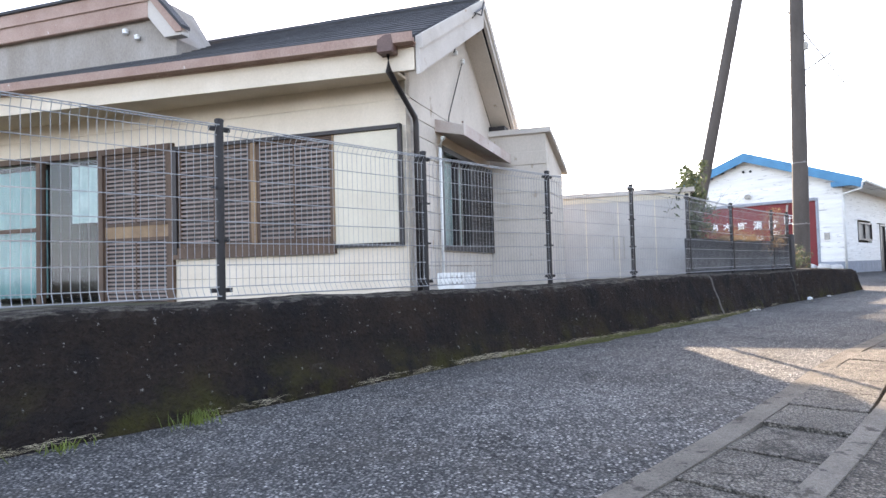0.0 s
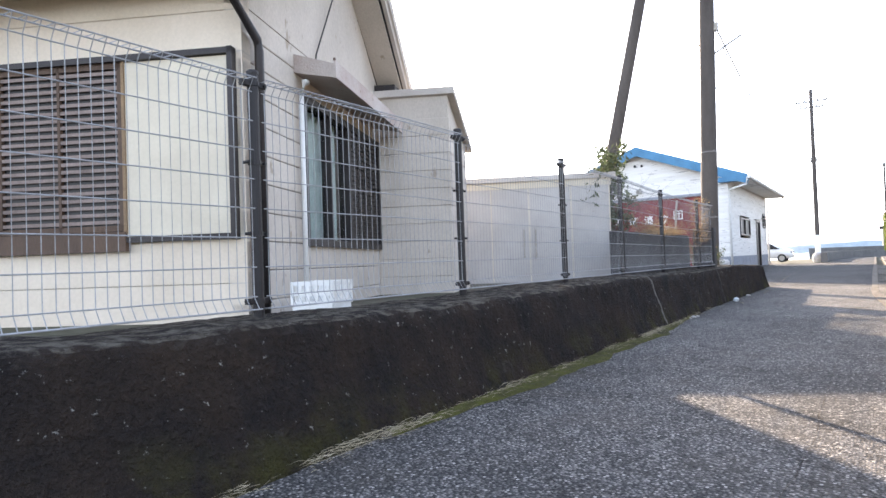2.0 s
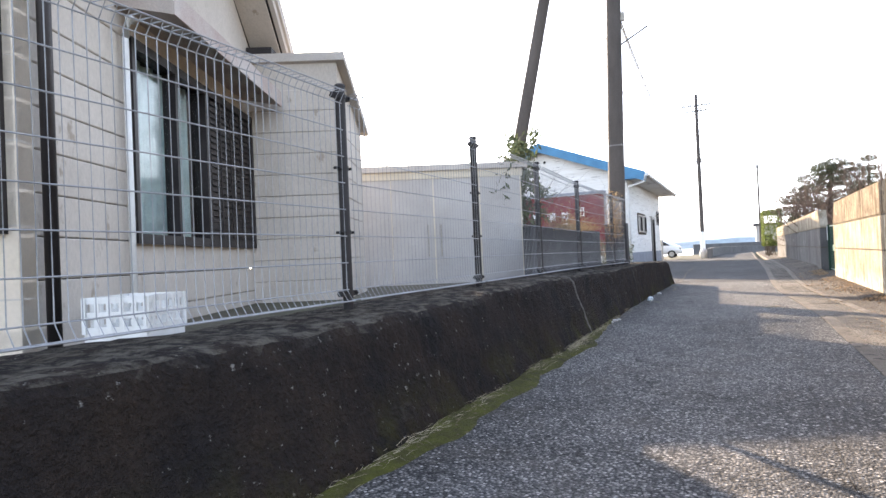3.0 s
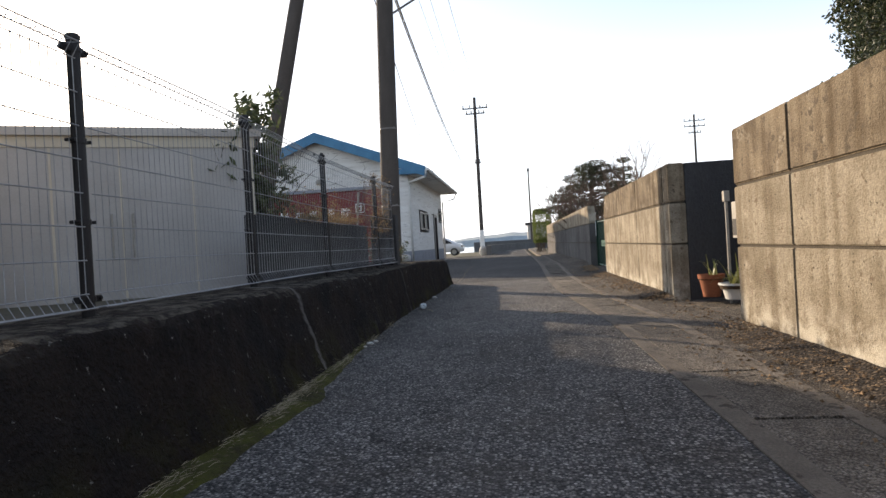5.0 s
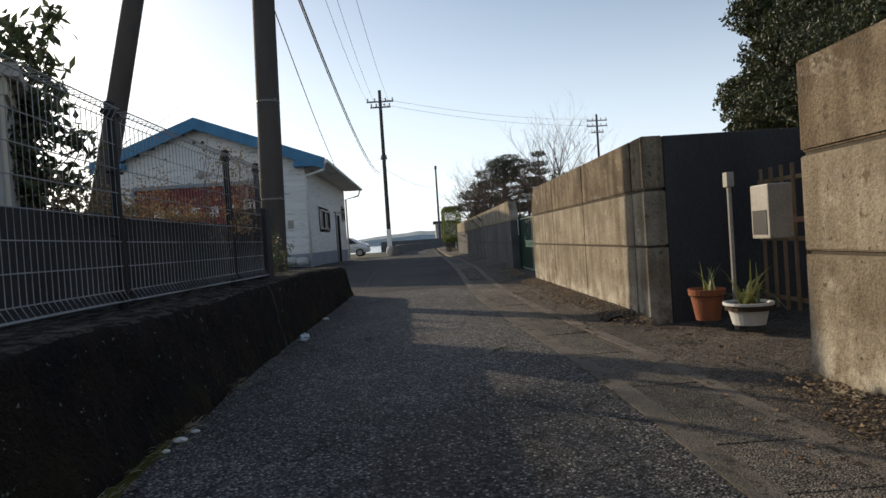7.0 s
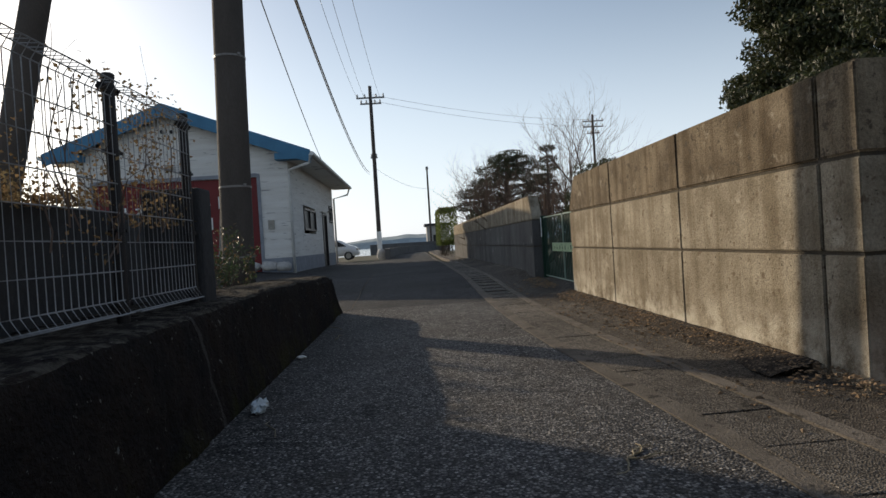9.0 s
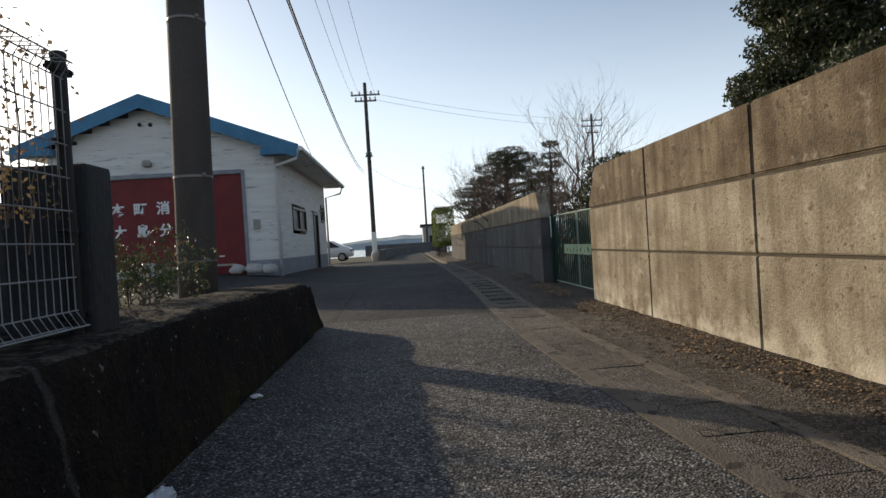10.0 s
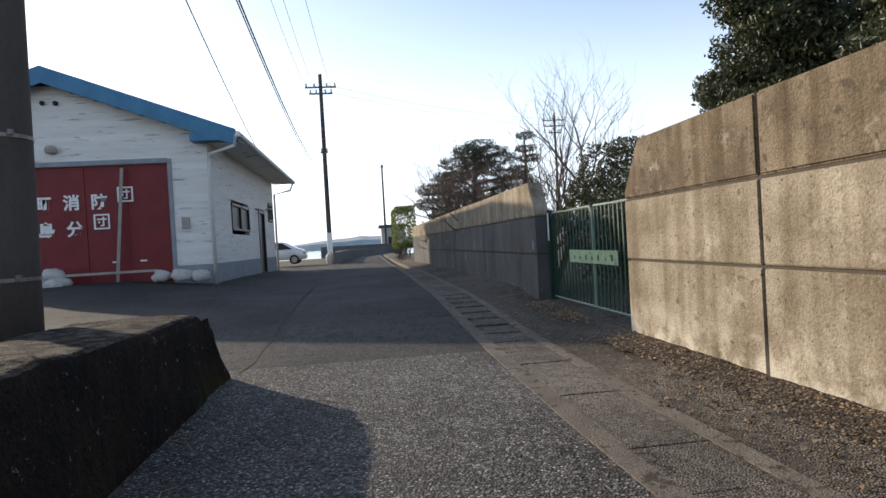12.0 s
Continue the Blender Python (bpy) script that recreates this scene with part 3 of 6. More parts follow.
def build_gutter_covers():
    """Each concrete lid of the covered gutter."""
    root = empty("gutter", (0, 0, 0), "row of worn concrete gutter lids along the lane", "gutter", kind="structure")
    rnd = random.Random(3)
    pitch, kinds = 0.49, []
    for gap, chip in ((0.0015, 0.0), (0.004, 0.0), (0.011, 0.05)):
        bm = B()
        box(bm, (gap, -0.188, -0.07), (pitch - gap, 0.188, 0.0), 0.005)
        if chip:
            box(bm, (pitch - gap, -0.188, -0.07), (pitch, -0.188 + chip, -0.006))
            box(bm, (pitch - gap, 0.188 - chip * 2, -0.07), (pitch, 0.188, -0.006))
        me = bpy.data.meshes.new("gutter_lid")
        bm.to_mesh(me)
        bm.free()
        me.materials.append(CONCRETE)
        kinds.append(me)
    x = 15.98 - 45 * pitch
    while x < 34:
        ob = new("gutter_lid", kinds[rnd.choices((0, 1, 2), (5, 4, 3))[0]])
        ob.parent = root
        y = gutter_y(x + 0.25) - 0.31
        slope = math.atan2(gutter_y(x + 0.5) - gutter_y(x), 0.5)
        ob.matrix_basis = pose(x, y, gz(x) + 0.008 + rnd.uniform(-0.004, 0.003), rnd.uniform(-0.5, 0.5), rnd.uniform(-0.4, 0.4), math.degrees(slope) + rnd.uniform(-0.3, 0.3))
        x += pitch


def build_cracks():
    """Open joints and cracks in the asphalt, and the gritty strip under the tall wall."""
    rnd = random.Random(23)

    def crack(label, pts, w, mat, wander=0.012):
        bm, rows = B(), []
        for (ax, ay), (bx, by) in zip(pts, pts[1:]):
            n = max(2, int(math.hypot(bx - ax, by - ay) / 0.07))
            d = Vector((bx - ax, by - ay)).normalized()
            for i in range(n + 1):
                t = i / n
                x, y = ax + (bx - ax) * t, ay + (by - ay) * t
                off = wander * noise.noise((x * 2.1, y * 2.1, w * 90)) * 2 + 0.006 * noise.noise((x * 15, y * 15, 3))
                c = Vector((x - d.y * off, y + d.x * off))
                h = 0.5 * w * (0.2 + abs(noise.noise((x * 5, y * 5, 8))) * 1.6)
                z = gz(c.x) + 0.0035
                rows.append((bm.verts.new((c.x - d.y * h, c.y + d.x * h, z)), bm.verts.new((c.x + d.y * h, c.y - d.x * h, z))))
        for p, q in zip(rows, rows[1:]):
            bm.faces.new((p[0], p[1], q[1], q[0]))
        bmesh.ops.solidify(bm, geom=bm.faces[:], thickness=0.0015)
        tagged(link("road_crack", bm, mat), label, "crack", kind="structure")

    for pts, w in ((((2.95, 3.55), (3.3, 2.7), (3.4, 2.2), (3.42, 1.86), (3.2, 1.5), (3.1, 1.22)), 0.006),
                   (((4.2, 1.86), (4.9, 1.82), (7.9, 1.81), (9.0, 1.75)), 0.004),
                   (((19.35, 3.85), (19.2, 3.57), (19.12, 2.98), (18.98, 2.04), (18.9, 1.7)), 0.010),
                   (((17.9, 3.0), (17.75, 2.4), (17.8, 1.75)), 0.005),
                   (((11.2, 3.0), (11.0, 2.3), (11.3, 1.5)), 0.006),
                   (((6.3, 3.3), (6.9, 2.6), (7.0, 1.9)), 0.004)):
        crack("narrow dark crack across the worn asphalt", pts, w, JOINT)
    crack("pale dry-rooted joint between lane and forecourt", ((18.9, 3.70), (19.4, 3.64), (20.6, 3.65), (21.5, 3.69), (24.0, 3.74), (27.4, 3.8)), 0.022, DRY_JOINT)
    for a, b in ((4.3, 10.4), (13.6, 19.0)):
        bm, rows = B(), []
        for x in frange(a, b, 0.08):
            w = 0.30 + 0.05 * noise.noise((x * 1.1, 3, 0)) + 0.04 * noise.noise((x * 4.7, 1, 0))
            row = []
            for k in range(6):
                y = 0.361 + w * k / 5
                t = (y - 0.2) / (gutter_y(x) - 0.78)
                z = gz(x) + 0.085 * (1 - smooth_step(0.0, 0.9, t)) * smooth_step(4.5, 7.0, x)
                row.append(bm.verts.new((x, y, z + (0.012 + 0.010 * noise.noise((x * 9, y * 9, 2)) if k < 5 else -0.004))))
            rows.append(row)
        for p, q in zip(rows, rows[1:]):
            for i in range(5):
                bm.faces.new((p[i], p[i + 1], q[i + 1], q[i]))
        bmesh.ops.recalc_face_normals(bm, faces=bm.faces)
        tagged(link("grit_strip", bm, GRIT, smooth=True), "dark gritty strip of earth and dead leaves under the wall", "grit", kind="stuff")


# ---- low dark retaining wall on the house side ----
LW_END = 18.82


def low_wall_section(x):
    """Front foot, front top, back top: y and height along the wall."""
    top = 0.672 + 0.015 * math.sin(x * 0.9) + 0.02 * noise.noise((x * 1.7, 2, 0)) - 0.05 * smooth_step(14, 18.6, x)
    fall = smooth_step(LW_END - 0.35, LW_END, x)
    return 3.60 + 0.12 * smooth_step(8, 14, x) + 0.03 * noise.noise((x * 1.4, 9, 0)), 3.86 - 0.03 * smooth_step(16.5, 18.4, x), 4.62, top - 0.10 * fall * fall


def build_low_wall():
    bm = B()
    rows = []
    xs = frange(-12, -2, 0.3)[:-1] + frange(-2, LW_END, 0.05)
    for x in xs:
        y0, y1, y2, top = low_wall_section(x)
        run = y1 - y0
        face = ((0.0, -0.05), (0.04, 0.10), (0.17, 0.17), (0.31, 0.24), (0.40, 0.31), (0.50, 0.38), (0.60, 0.44), (0.67, 0.50), (0.75, 0.56), (0.83, top - 0.055), (0.93, top - 0.018))
        prof = [(y0 + run * k, z) for k, z in face] + [(y1 + 0.02, top - 0.003), (y1 + 0.10, top), (4.06, top + 0.003), (4.25, top + 0.005), (4.45, top), (y2, top - 0.01), (y2 + 0.02, -0.05)]
        batter = 0.42 * smooth_step(LW_END - 0.7, LW_END, x)
        rows.append([bm.verts.new((x - batter * z, y + 0.014 * noise.noise((x * 2.2, y * 3, z * 4)) + 0.010 * noise.noise((x * 9, y * 9, z * 11)) + 0.011 * noise.noise((x * 19, y * 20, z * 22)), z + (0.012 * noise.noise((x * 3, y * 4, 1)) + 0.009 * noise.noise((x * 17, y * 15, 4)) if z > 0.2 else 0))) for y, z in prof])
    for p, q in zip(rows, rows[1:]):
        for i in range(len(p) - 1):
            bm.faces.new((p[i], q[i], q[i + 1], p[i + 1]))
    bm.faces.new(rows[-1])
    bm.faces.new(rows[0][::-1])
    bmesh.ops.recalc_face_normals(bm, faces=bm.faces)
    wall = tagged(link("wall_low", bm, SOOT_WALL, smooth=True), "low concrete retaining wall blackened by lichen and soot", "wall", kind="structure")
    return wall


def build_wall_foot():
    """Moss and dry grass along the foot of the low wall."""
    bm = B()
    rows = []
    for x in frange(4.2, 10.6, 0.12):
        y0 = low_wall_section(x)[0]
        w = 0.22 + 0.10 * noise.noise((x * 1.3, 0, 0)) + 0.05 * noise.noise((x * 6, 1, 0))
        w *= 0.7 + 0.6 * noise.noise((x * 2.7, 6, 0))
        w *= 0.1 + 0.95 * smooth_step(4.2, 5.5, x) * (1 - 0.9 * smooth_step(8.5, 10.5, x))
        z = gz(x)
        rows.append([bm.verts.new((x, y0 + 0.04, z + 0.035)), bm.verts.new((x, y0 - 0.02, z + 0.022 + 0.012 * noise.noise((x * 9, 0, 3)))), bm.verts.new((x, y0 - max(0.03, w) * 0.6, z + 0.012)), bm.verts.new((x, y0 - max(0.04, w), z - 0.01))])
    for p, q in zip(rows, rows[1:]):
        for i in range(3):
            bm.faces.new((p[i], q[i], q[i + 1], p[i + 1]))
    tagged(link("moss_strip", bm, MOSS, smooth=True), "green and brown moss along the wall's foot", "moss", kind="stuff")
    rnd = random.Random(5)
    v, f = [], []
    for i in range(6500):
        x = rnd.uniform(-1.5, 12.0)
        if noise.noise((x * 1.1, 5, 0)) + 0.35 * noise.noise((x * 5, 5, 0)) < rnd.uniform(-0.25, 0.45) + 0.3 * (1 - smooth_step(0.6, 1.8, x)):
            continue
        y0 = low_wall_section(x)[0]
        y = y0 - abs(rnd.gauss(0.0, 0.045))
        a = rnd.uniform(0, 6.28)
        ln = rnd.uniform(0.03, 0.13)
        lift = rnd.uniform(-0.05, 0.16) * ln
        z = gz(x) + rnd.uniform(0.015, 0.05)
        dx, dy = math.cos(a) * ln, math.sin(a) * ln * 0.45
        w = rnd.uniform(0.0008, 0.0017)
        k = len(v)
        v += [(x, y, z), (x + w, y + w, z + w), (x + dx / 2, y + dy / 2, z + lift), (x + dx / 2 + w, y + dy / 2 + w, z + lift + w), (x + dx, y + dy, z + lift * 0.7)]
        f += [(k, k + 1, k + 3, k + 2), (k + 2, k + 3, k + 4)]
    ob = quads_mesh("dry_grass", v, f, DRY_GRASS)
    tagged(ob, "matted straw-coloured dry grass at the wall's foot", "grass", kind="stuff")


# ---- tall concrete panel walls on the other side ----
def panel_wall(name, x0, x1, y, joints, label, body=None, cap=None, slope_end=None, y1=None, bands=(0.0, 0.77, 1.285, 1.775), thick=0.2):
    """Cast wall: a recessed core and proud panels between the joints; slope_end cuts the top corner at x1 (+1) or x0 (-1)."""
    y1 = y if y1 is None else y1
    at = lambda x: y + (y1 - y) * (x - x0) / (x1 - x0)
    core = B()
    prism(core, [(x0 + 0.02, at(x0) - thick + 0.02), (x1 - 0.02, at(x1) - thick + 0.02), (x1 - 0.02, at(x1) - 0.018), (x0 + 0.02, at(x0) - 0.018)], -0.1, bands[-2] + 0.03)
    root = tagged(link(name, core, JOINT), label, "wall", kind="structure")
    xs = [x0] + [j for j in joints if x0 < j < x1] + [x1]
    for a, b in zip(xs, xs[1:]):
        for k, (lo, hi) in enumerate(zip(bands, bands[1:])):
            g, last = 0.011, k == len(bands) - 2
            pa, pb = a + (g if a > x0 else 0), b - (g if b < x1 else 0)
            zl, zh = lo + (g if k else -0.08), hi - (0 if last else g)
            bm = B()
            prof = [(pa, zl), (pb, zl), (pb, zh), (pa, zh)]
            if last and slope_end == 1 and b == x1:
                prof = [(pa, zl), (pb, zl), (pb, zl + 0.06), (pb - 0.30, zh), (pa, zh)]
            if last and slope_end == -1 and a == x0:
                prof = [(pa, zl), (pb, zl), (pb, zh), (pa + 0.30, zh), (pa, zl + 0.06)]
            fr = [bm.verts.new((px, at(px), pz)) for px, pz in prof]
            bk = [bm.verts.new((px, at(px) - thick, pz)) for px, pz in prof]
            bm.faces.new(fr)
            bm.faces.new(bk[::-1])
            for i in range(len(prof)):
                j = (i + 1) % len(prof)
                bm.faces.new((fr[i], bk[i], bk[j], fr[j]))
            bmesh.ops.recalc_face_normals(bm, faces=bm.faces)
            bmesh.ops.bevel(bm, geom=bm.edges[:], offset=0.012 if last else 0.007, segments=2, affect="EDGES")
            part("concrete_panel", bm, (cap or WALL_TOP) if last else (body or WALL_CONCRETE), root)
    return root


def build_tall_walls():
    panel_wall("wall_south_1", 4.22, 10.87, 0.36, [6.07, 7.92, 9.77], "tall weathered concrete garden wall cast in three bands")
    panel_wall("wall_south_2", 13.2, 19.06, 0.36, [13.52, 15.36, 17.2], "tall weathered concrete garden wall with a sloped end", slope_end=1)
    # Dark body colour stands for shade, the pale cap for the sunlit top.
    panel_wall("wall_south_3", 22.05, 43.0, 0.34, [25.7, 29.4, 33.1, 36.6, 39.8], "long concrete garden wall coloured dark as in shade, with a sloped end", SHADE_CONCRETE, WALL_CONCRETE, slope_end=-1, y1=0.48)
    # return wall beside the recess; RETURN_WALL's dark colour stands for its shade
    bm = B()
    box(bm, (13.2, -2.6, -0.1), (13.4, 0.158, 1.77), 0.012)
    tagged(link("wall_return", bm, RETURN_WALL), "concrete return wall of the entrance, coloured dark for its shade", "wall", kind="structure")
    bm = B()
    box(bm, (10.67, -2.6, -0.1), (10.868, 0.158, 1.77), 0.012)
    tagged(link("wall_return_2", bm, WALL_CONCRETE), "concrete return wall of the entrance", "wall", kind="structure")


def build_litter():
    """Dead leaves and grit gathered along the foot of the tall wall."""
    rnd = random.Random(17)
    v, f = [], []
    for i in range(9000):
        x = rnd.uniform(7.0, 21.5)
        if 10.9 < x < 13.1 and rnd.random() < 0.75:
            continue
        d = abs(rnd.gauss(0, 0.16)) if rnd.random() < 0.8 else rnd.uniform(0, 0.75)
        y = 0.38 + d
        if d > 0.72 or noise.noise((x * 0.9, y * 2, 4)) < rnd.uniform(-0.5, 0.3):
            continue
        t = (y - 0.2) / (gutter_y(x) - 0.78)
        z = gz(x) + 0.085 * (1 - smooth_step(0.0, 0.9, t)) + 0.004
        s, a = rnd.uniform(0.006, 0.026), rnd.uniform(0, 6.28)
        k = len(v)
        for j in range(4):
            b = a + j * 1.57
            v.append((x + math.cos(b) * s * (1 if j % 2 else 0.5), y + math.sin(b) * s * (1 if j % 2 else 0.5), z + rnd.uniform(0, 0.012)))
        v.append((x, y, z + s * rnd.uniform(0.3, 0.9)))
        f += [(k + j, k + (j + 1) % 4, k + 4) for j in range(4)]
    tagged(quads_mesh("leaf_litter", v, f, LITTER), "brown dead leaves and grit along the wall's foot", "leaf litter", kind="stuff")


# ---- mesh fence ----
FENCE_Y = lambda x: 4.25 - 0.18 * smooth_step(10.5, 13.8, x)
POSTS = [-4.1, -2.1, -0.1, 1.92, 3.93, 5.92, 7.91, 9.73, 11.46, 13.2, 14.12]


def fence_top(x):
    return 1.945 - 0.12 * smooth_step(9, 13.5, x)


def build_fence():
    root = empty("mesh_fence", (1.92, 4.25, 0.66), "steel wire mesh fence with dark brown posts on the low wall", "fence")
    o = Vector(root.location)
    for x in POSTS:
        y, zt = FENCE_Y(x), fence_top(x) + 0.035
        bm = B()
        tube(bm, [Vector((x, y, 0.55)) - o, Vector((x, y, zt)) - o], 0.030, 14)
        post = part("post", bm, POST_PAINT, root, smooth=False)
        bm = B()
        lathe(bm, [(0.033, -0.004), (0.034, 0.012), (0.025, 0.02), (0.004, 0.023)], 14, Vector((x, y, zt)) - o)
        part("post_cap", bm, POST_PAINT, post)
        for z in (fence_top(x) - 0.02, 1.50, 1.12, 0.76):
            bm = B()
            big = 1.0 if z > 1.7 or z < 0.9 else 0.55
            for s in (-1, 1):
                c = Vector((x + s * (0.026 + 0.026 * big), y, z)) - o
                box(bm, c - Vector((0.026, 0.016, 0.016)) * big, c + Vector((0.026, 0.016, 0.016)) * big, 0.004)
                tube(bm, [c + Vector((s * 0.012, -0.025, 0)), c + Vector((s * 0.012, 0.025, 0))], 0.009, 6)
            tube(bm, [Vector((x, y, z - 0.012)) - o, Vector((x, y, z + 0.012)) - o], 0.035, 12)
            part("bracket", bm, POST_PAINT, post)
    def wire_points(x, o):
        y, t, z0 = FENCE_Y(x) - 0.03, fence_top(x), 0.715
        return [Vector(p) - o for p in ((x, y + 0.042, z0), (x, y - 0.042, z0 + 0.005), (x, y, z0 + 0.07), (x, y, t - 0.07), (x, y - 0.042, t - 0.005), (x, y + 0.042, t))]

    shared = None
    for a, b in zip(POSTS, POSTS[1:]):
        n = max(2, round((b - a - 0.10) / 0.05))
        za = fence_top(a)
        levels = [(0.715, 0.042), (0.72, -0.042), (0.785, 0)] + [(0.785 + k * (za - 0.855) / 7, 0) for k in range(1, 8)] + [(-0.005, -0.042), (0.0, 0.042)]
        panel = None
        for z, dy in levels:
            f = lambda x: (fence_top(x) + z) if z <= 0 else z + (fence_top(x) - za) * (z - 0.8) / 1.1
            pts = [Vector((x, FENCE_Y(x) - 0.03 + dy, f(x))) - o for x in (a + 0.03, (2 * a + b) / 3, (a + 2 * b) / 3, b - 0.03)]
            bm = B()
            tube(bm, pts, 0.0040 if dy else 0.0033, 4, cap=False)
            w = part("cross_wire", bm, GALV, panel or root)
            panel = panel or w
        if a < -0.2:
            bm = B()
            for i in range(n + 1):
                tube(bm, wire_points(a + 0.05 + (b - a - 0.10) * i / n, o), 0.0029, 3, cap=False)
            tagged(part("upright_wires", bm, GALV, panel), kind="stuff")
            continue
        for i in range(n + 1):
            x = a + 0.05 + (b - a - 0.10) * i / n
            if x < 8.8:
                if shared is None:
                    bm = B()
                    tube(bm, wire_points(0.0, Vector((0, FENCE_Y(0), 0))), 0.0029, 3, cap=False)
                    shared = part("upright_wire", bm, GALV, panel)
                    shared.location = Vector((x, FENCE_Y(x), 0)) - o
                else:
                    w = new("upright_wire", shared.data)
                    w.parent, w.location = panel, Vector((x, FENCE_Y(x), 0)) - o
            else:
                bm = B()
                tube(bm, wire_points(x, o), 0.0029, 3, cap=False)
                part("upright_wire", bm, GALV, panel)


# ---- the house ----
HC = Vector((4.73, 5.385, 0.0))
HD = Vector((math.cos(radians(25)), math.sin(radians(25)), 0))
HF = Vector((math.cos(radians(118)), math.sin(radians(118)), 0)) * 0.95
SPLAY = 0.05


def hp(u, v, z):
    """House axes: u along the gable wall, v along the front wall, from their corner."""
    return HD * u + HF * v + Vector((0, 0, z))


def hbox(bm, u, v, z, bevel=0.0):
    vs = [bm.verts.new(hp(a, b, c)) for a in u for b in v for c in z]
    for q in ((0, 1, 3, 2), (4, 6, 7, 5), (0, 4, 5, 1), (2, 3, 7, 6), (0, 2, 6, 4), (1, 5, 7, 3)):
        bm.faces.new([vs[i] for i in q])
    if bevel:
        es = {e for x in vs for e in x.link_edges}
        bmesh.ops.recalc_face_normals(bm, faces=bm.faces)
        bmesh.ops.bevel(bm, geom=list(es), offset=bevel, segments=1, affect="EDGES")
    bmesh.ops.recalc_face_normals(bm, faces=bm.faces)
    return bm


def splayed(bm, u, v, z, both=1):
    """Long eave board that runs outward along the front; its inner side may stay with the wall."""
    vs = [bm.verts.new(hp(a - (SPLAY * max(b, 0) if i == 0 or both else 0), b, c)) for i, a in enumerate(u) for b in v for c in z]
    for q in ((0, 1, 3, 2), (4, 6, 7, 5), (0, 4, 5, 1), (2, 3, 7, 6), (0, 2, 6, 4), (1, 5, 7, 3)):
        bm.faces.new([vs[i] for i in q])
    bmesh.ops.recalc_face_normals(bm, faces=bm.faces)
    return bm


def boards(parent, rows, holes, along, span, mat, name="siding_board", depth=(0.0, 0.14)):
    """Rows of siding on a wall plane, interrupted by the openings (a0, a1, z0, z1). along 'v': front; 'u': gable."""
    for z0, z1 in zip(rows, rows[1:]):
        cuts = sorted((h[0], h[1]) for h in holes if h[2] < z1 - 0.01 and h[3] > z0 + 0.01)
        a = span[0]
        segs = []
        for c0, c1 in cuts:
            if c0 > a:
                segs.append((a, c0))
            a = max(a, c1)
        if a < span[1]:
            segs.append((a, span[1]))
        for p, q in segs:
            bm = B()
            if along == "v":
                hbox(bm, depth, (p, q), (z0 + 0.002, z1 - 0.002), 0.003)
            else:
                hbox(bm, (p, q), depth, (z0 + 0.003, z1 - 0.003), 0.006)
            part(name, bm, mat, parent)


def lattice(parent, v0, v1, z0, z1, u, name="lattice_panel"):
    """Wooden louvre panel: frame, middle bar, many thin slats and a fine upright grid."""
    bm = B()
    fr = 0.045
    for a, b, c, d in ((v0, v0 + fr, z0, z1), (v1 - fr, v1, z0, z1), (v0, v1, z0, z0 + fr), (v0, v1, z1 - fr, z1), ((v0 + v1) / 2 - 0.012, (v0 + v1) / 2 + 0.012, z0, z1)):
        hbox(bm, (u - 0.03, u), (a, b), (c, d))
    panel = part(name, bm, BROWN_WOOD, parent)
    n = int((z1 - z0 - 2 * fr) / 0.055)
    me = None
    for i in range(n):
        z = z0 + fr + (i + 0.5) * (z1 - z0 - 2 * fr) / n
        if me is None:
            bm = B()
            hbox(bm, (u - 0.026, u - 0.008), (v0 + fr, v1 - fr), (0, 0.027))
            first = part("slat", bm, SLAT_WOOD, panel)
            me = first.data
            first.location.z = z - 0.015
        else:
            s = new("slat", me)
            s.parent, s.location = panel, (0, 0, z - 0.015)
    # Black sheet stands for the shade behind the slats.
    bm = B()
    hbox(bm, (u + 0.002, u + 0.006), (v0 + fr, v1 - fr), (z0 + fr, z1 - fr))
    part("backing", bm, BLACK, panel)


def solid(bm, profile, u0, u1):
    """Upright slab with its profile (v, z) between two depths of the house."""
    fr = [bm.verts.new(hp(u0, v, z)) for v, z in profile]
    bk = [bm.verts.new(hp(u1, v, z)) for v, z in profile]
    bm.faces.new(fr)
    bm.faces.new(bk[::-1])
    for i in range(len(profile)):
        j = (i + 1) % len(profile)
        bm.faces.new((fr[i], bk[i], bk[j], fr[j]))
    bmesh.ops.recalc_face_normals(bm, faces=bm.faces)


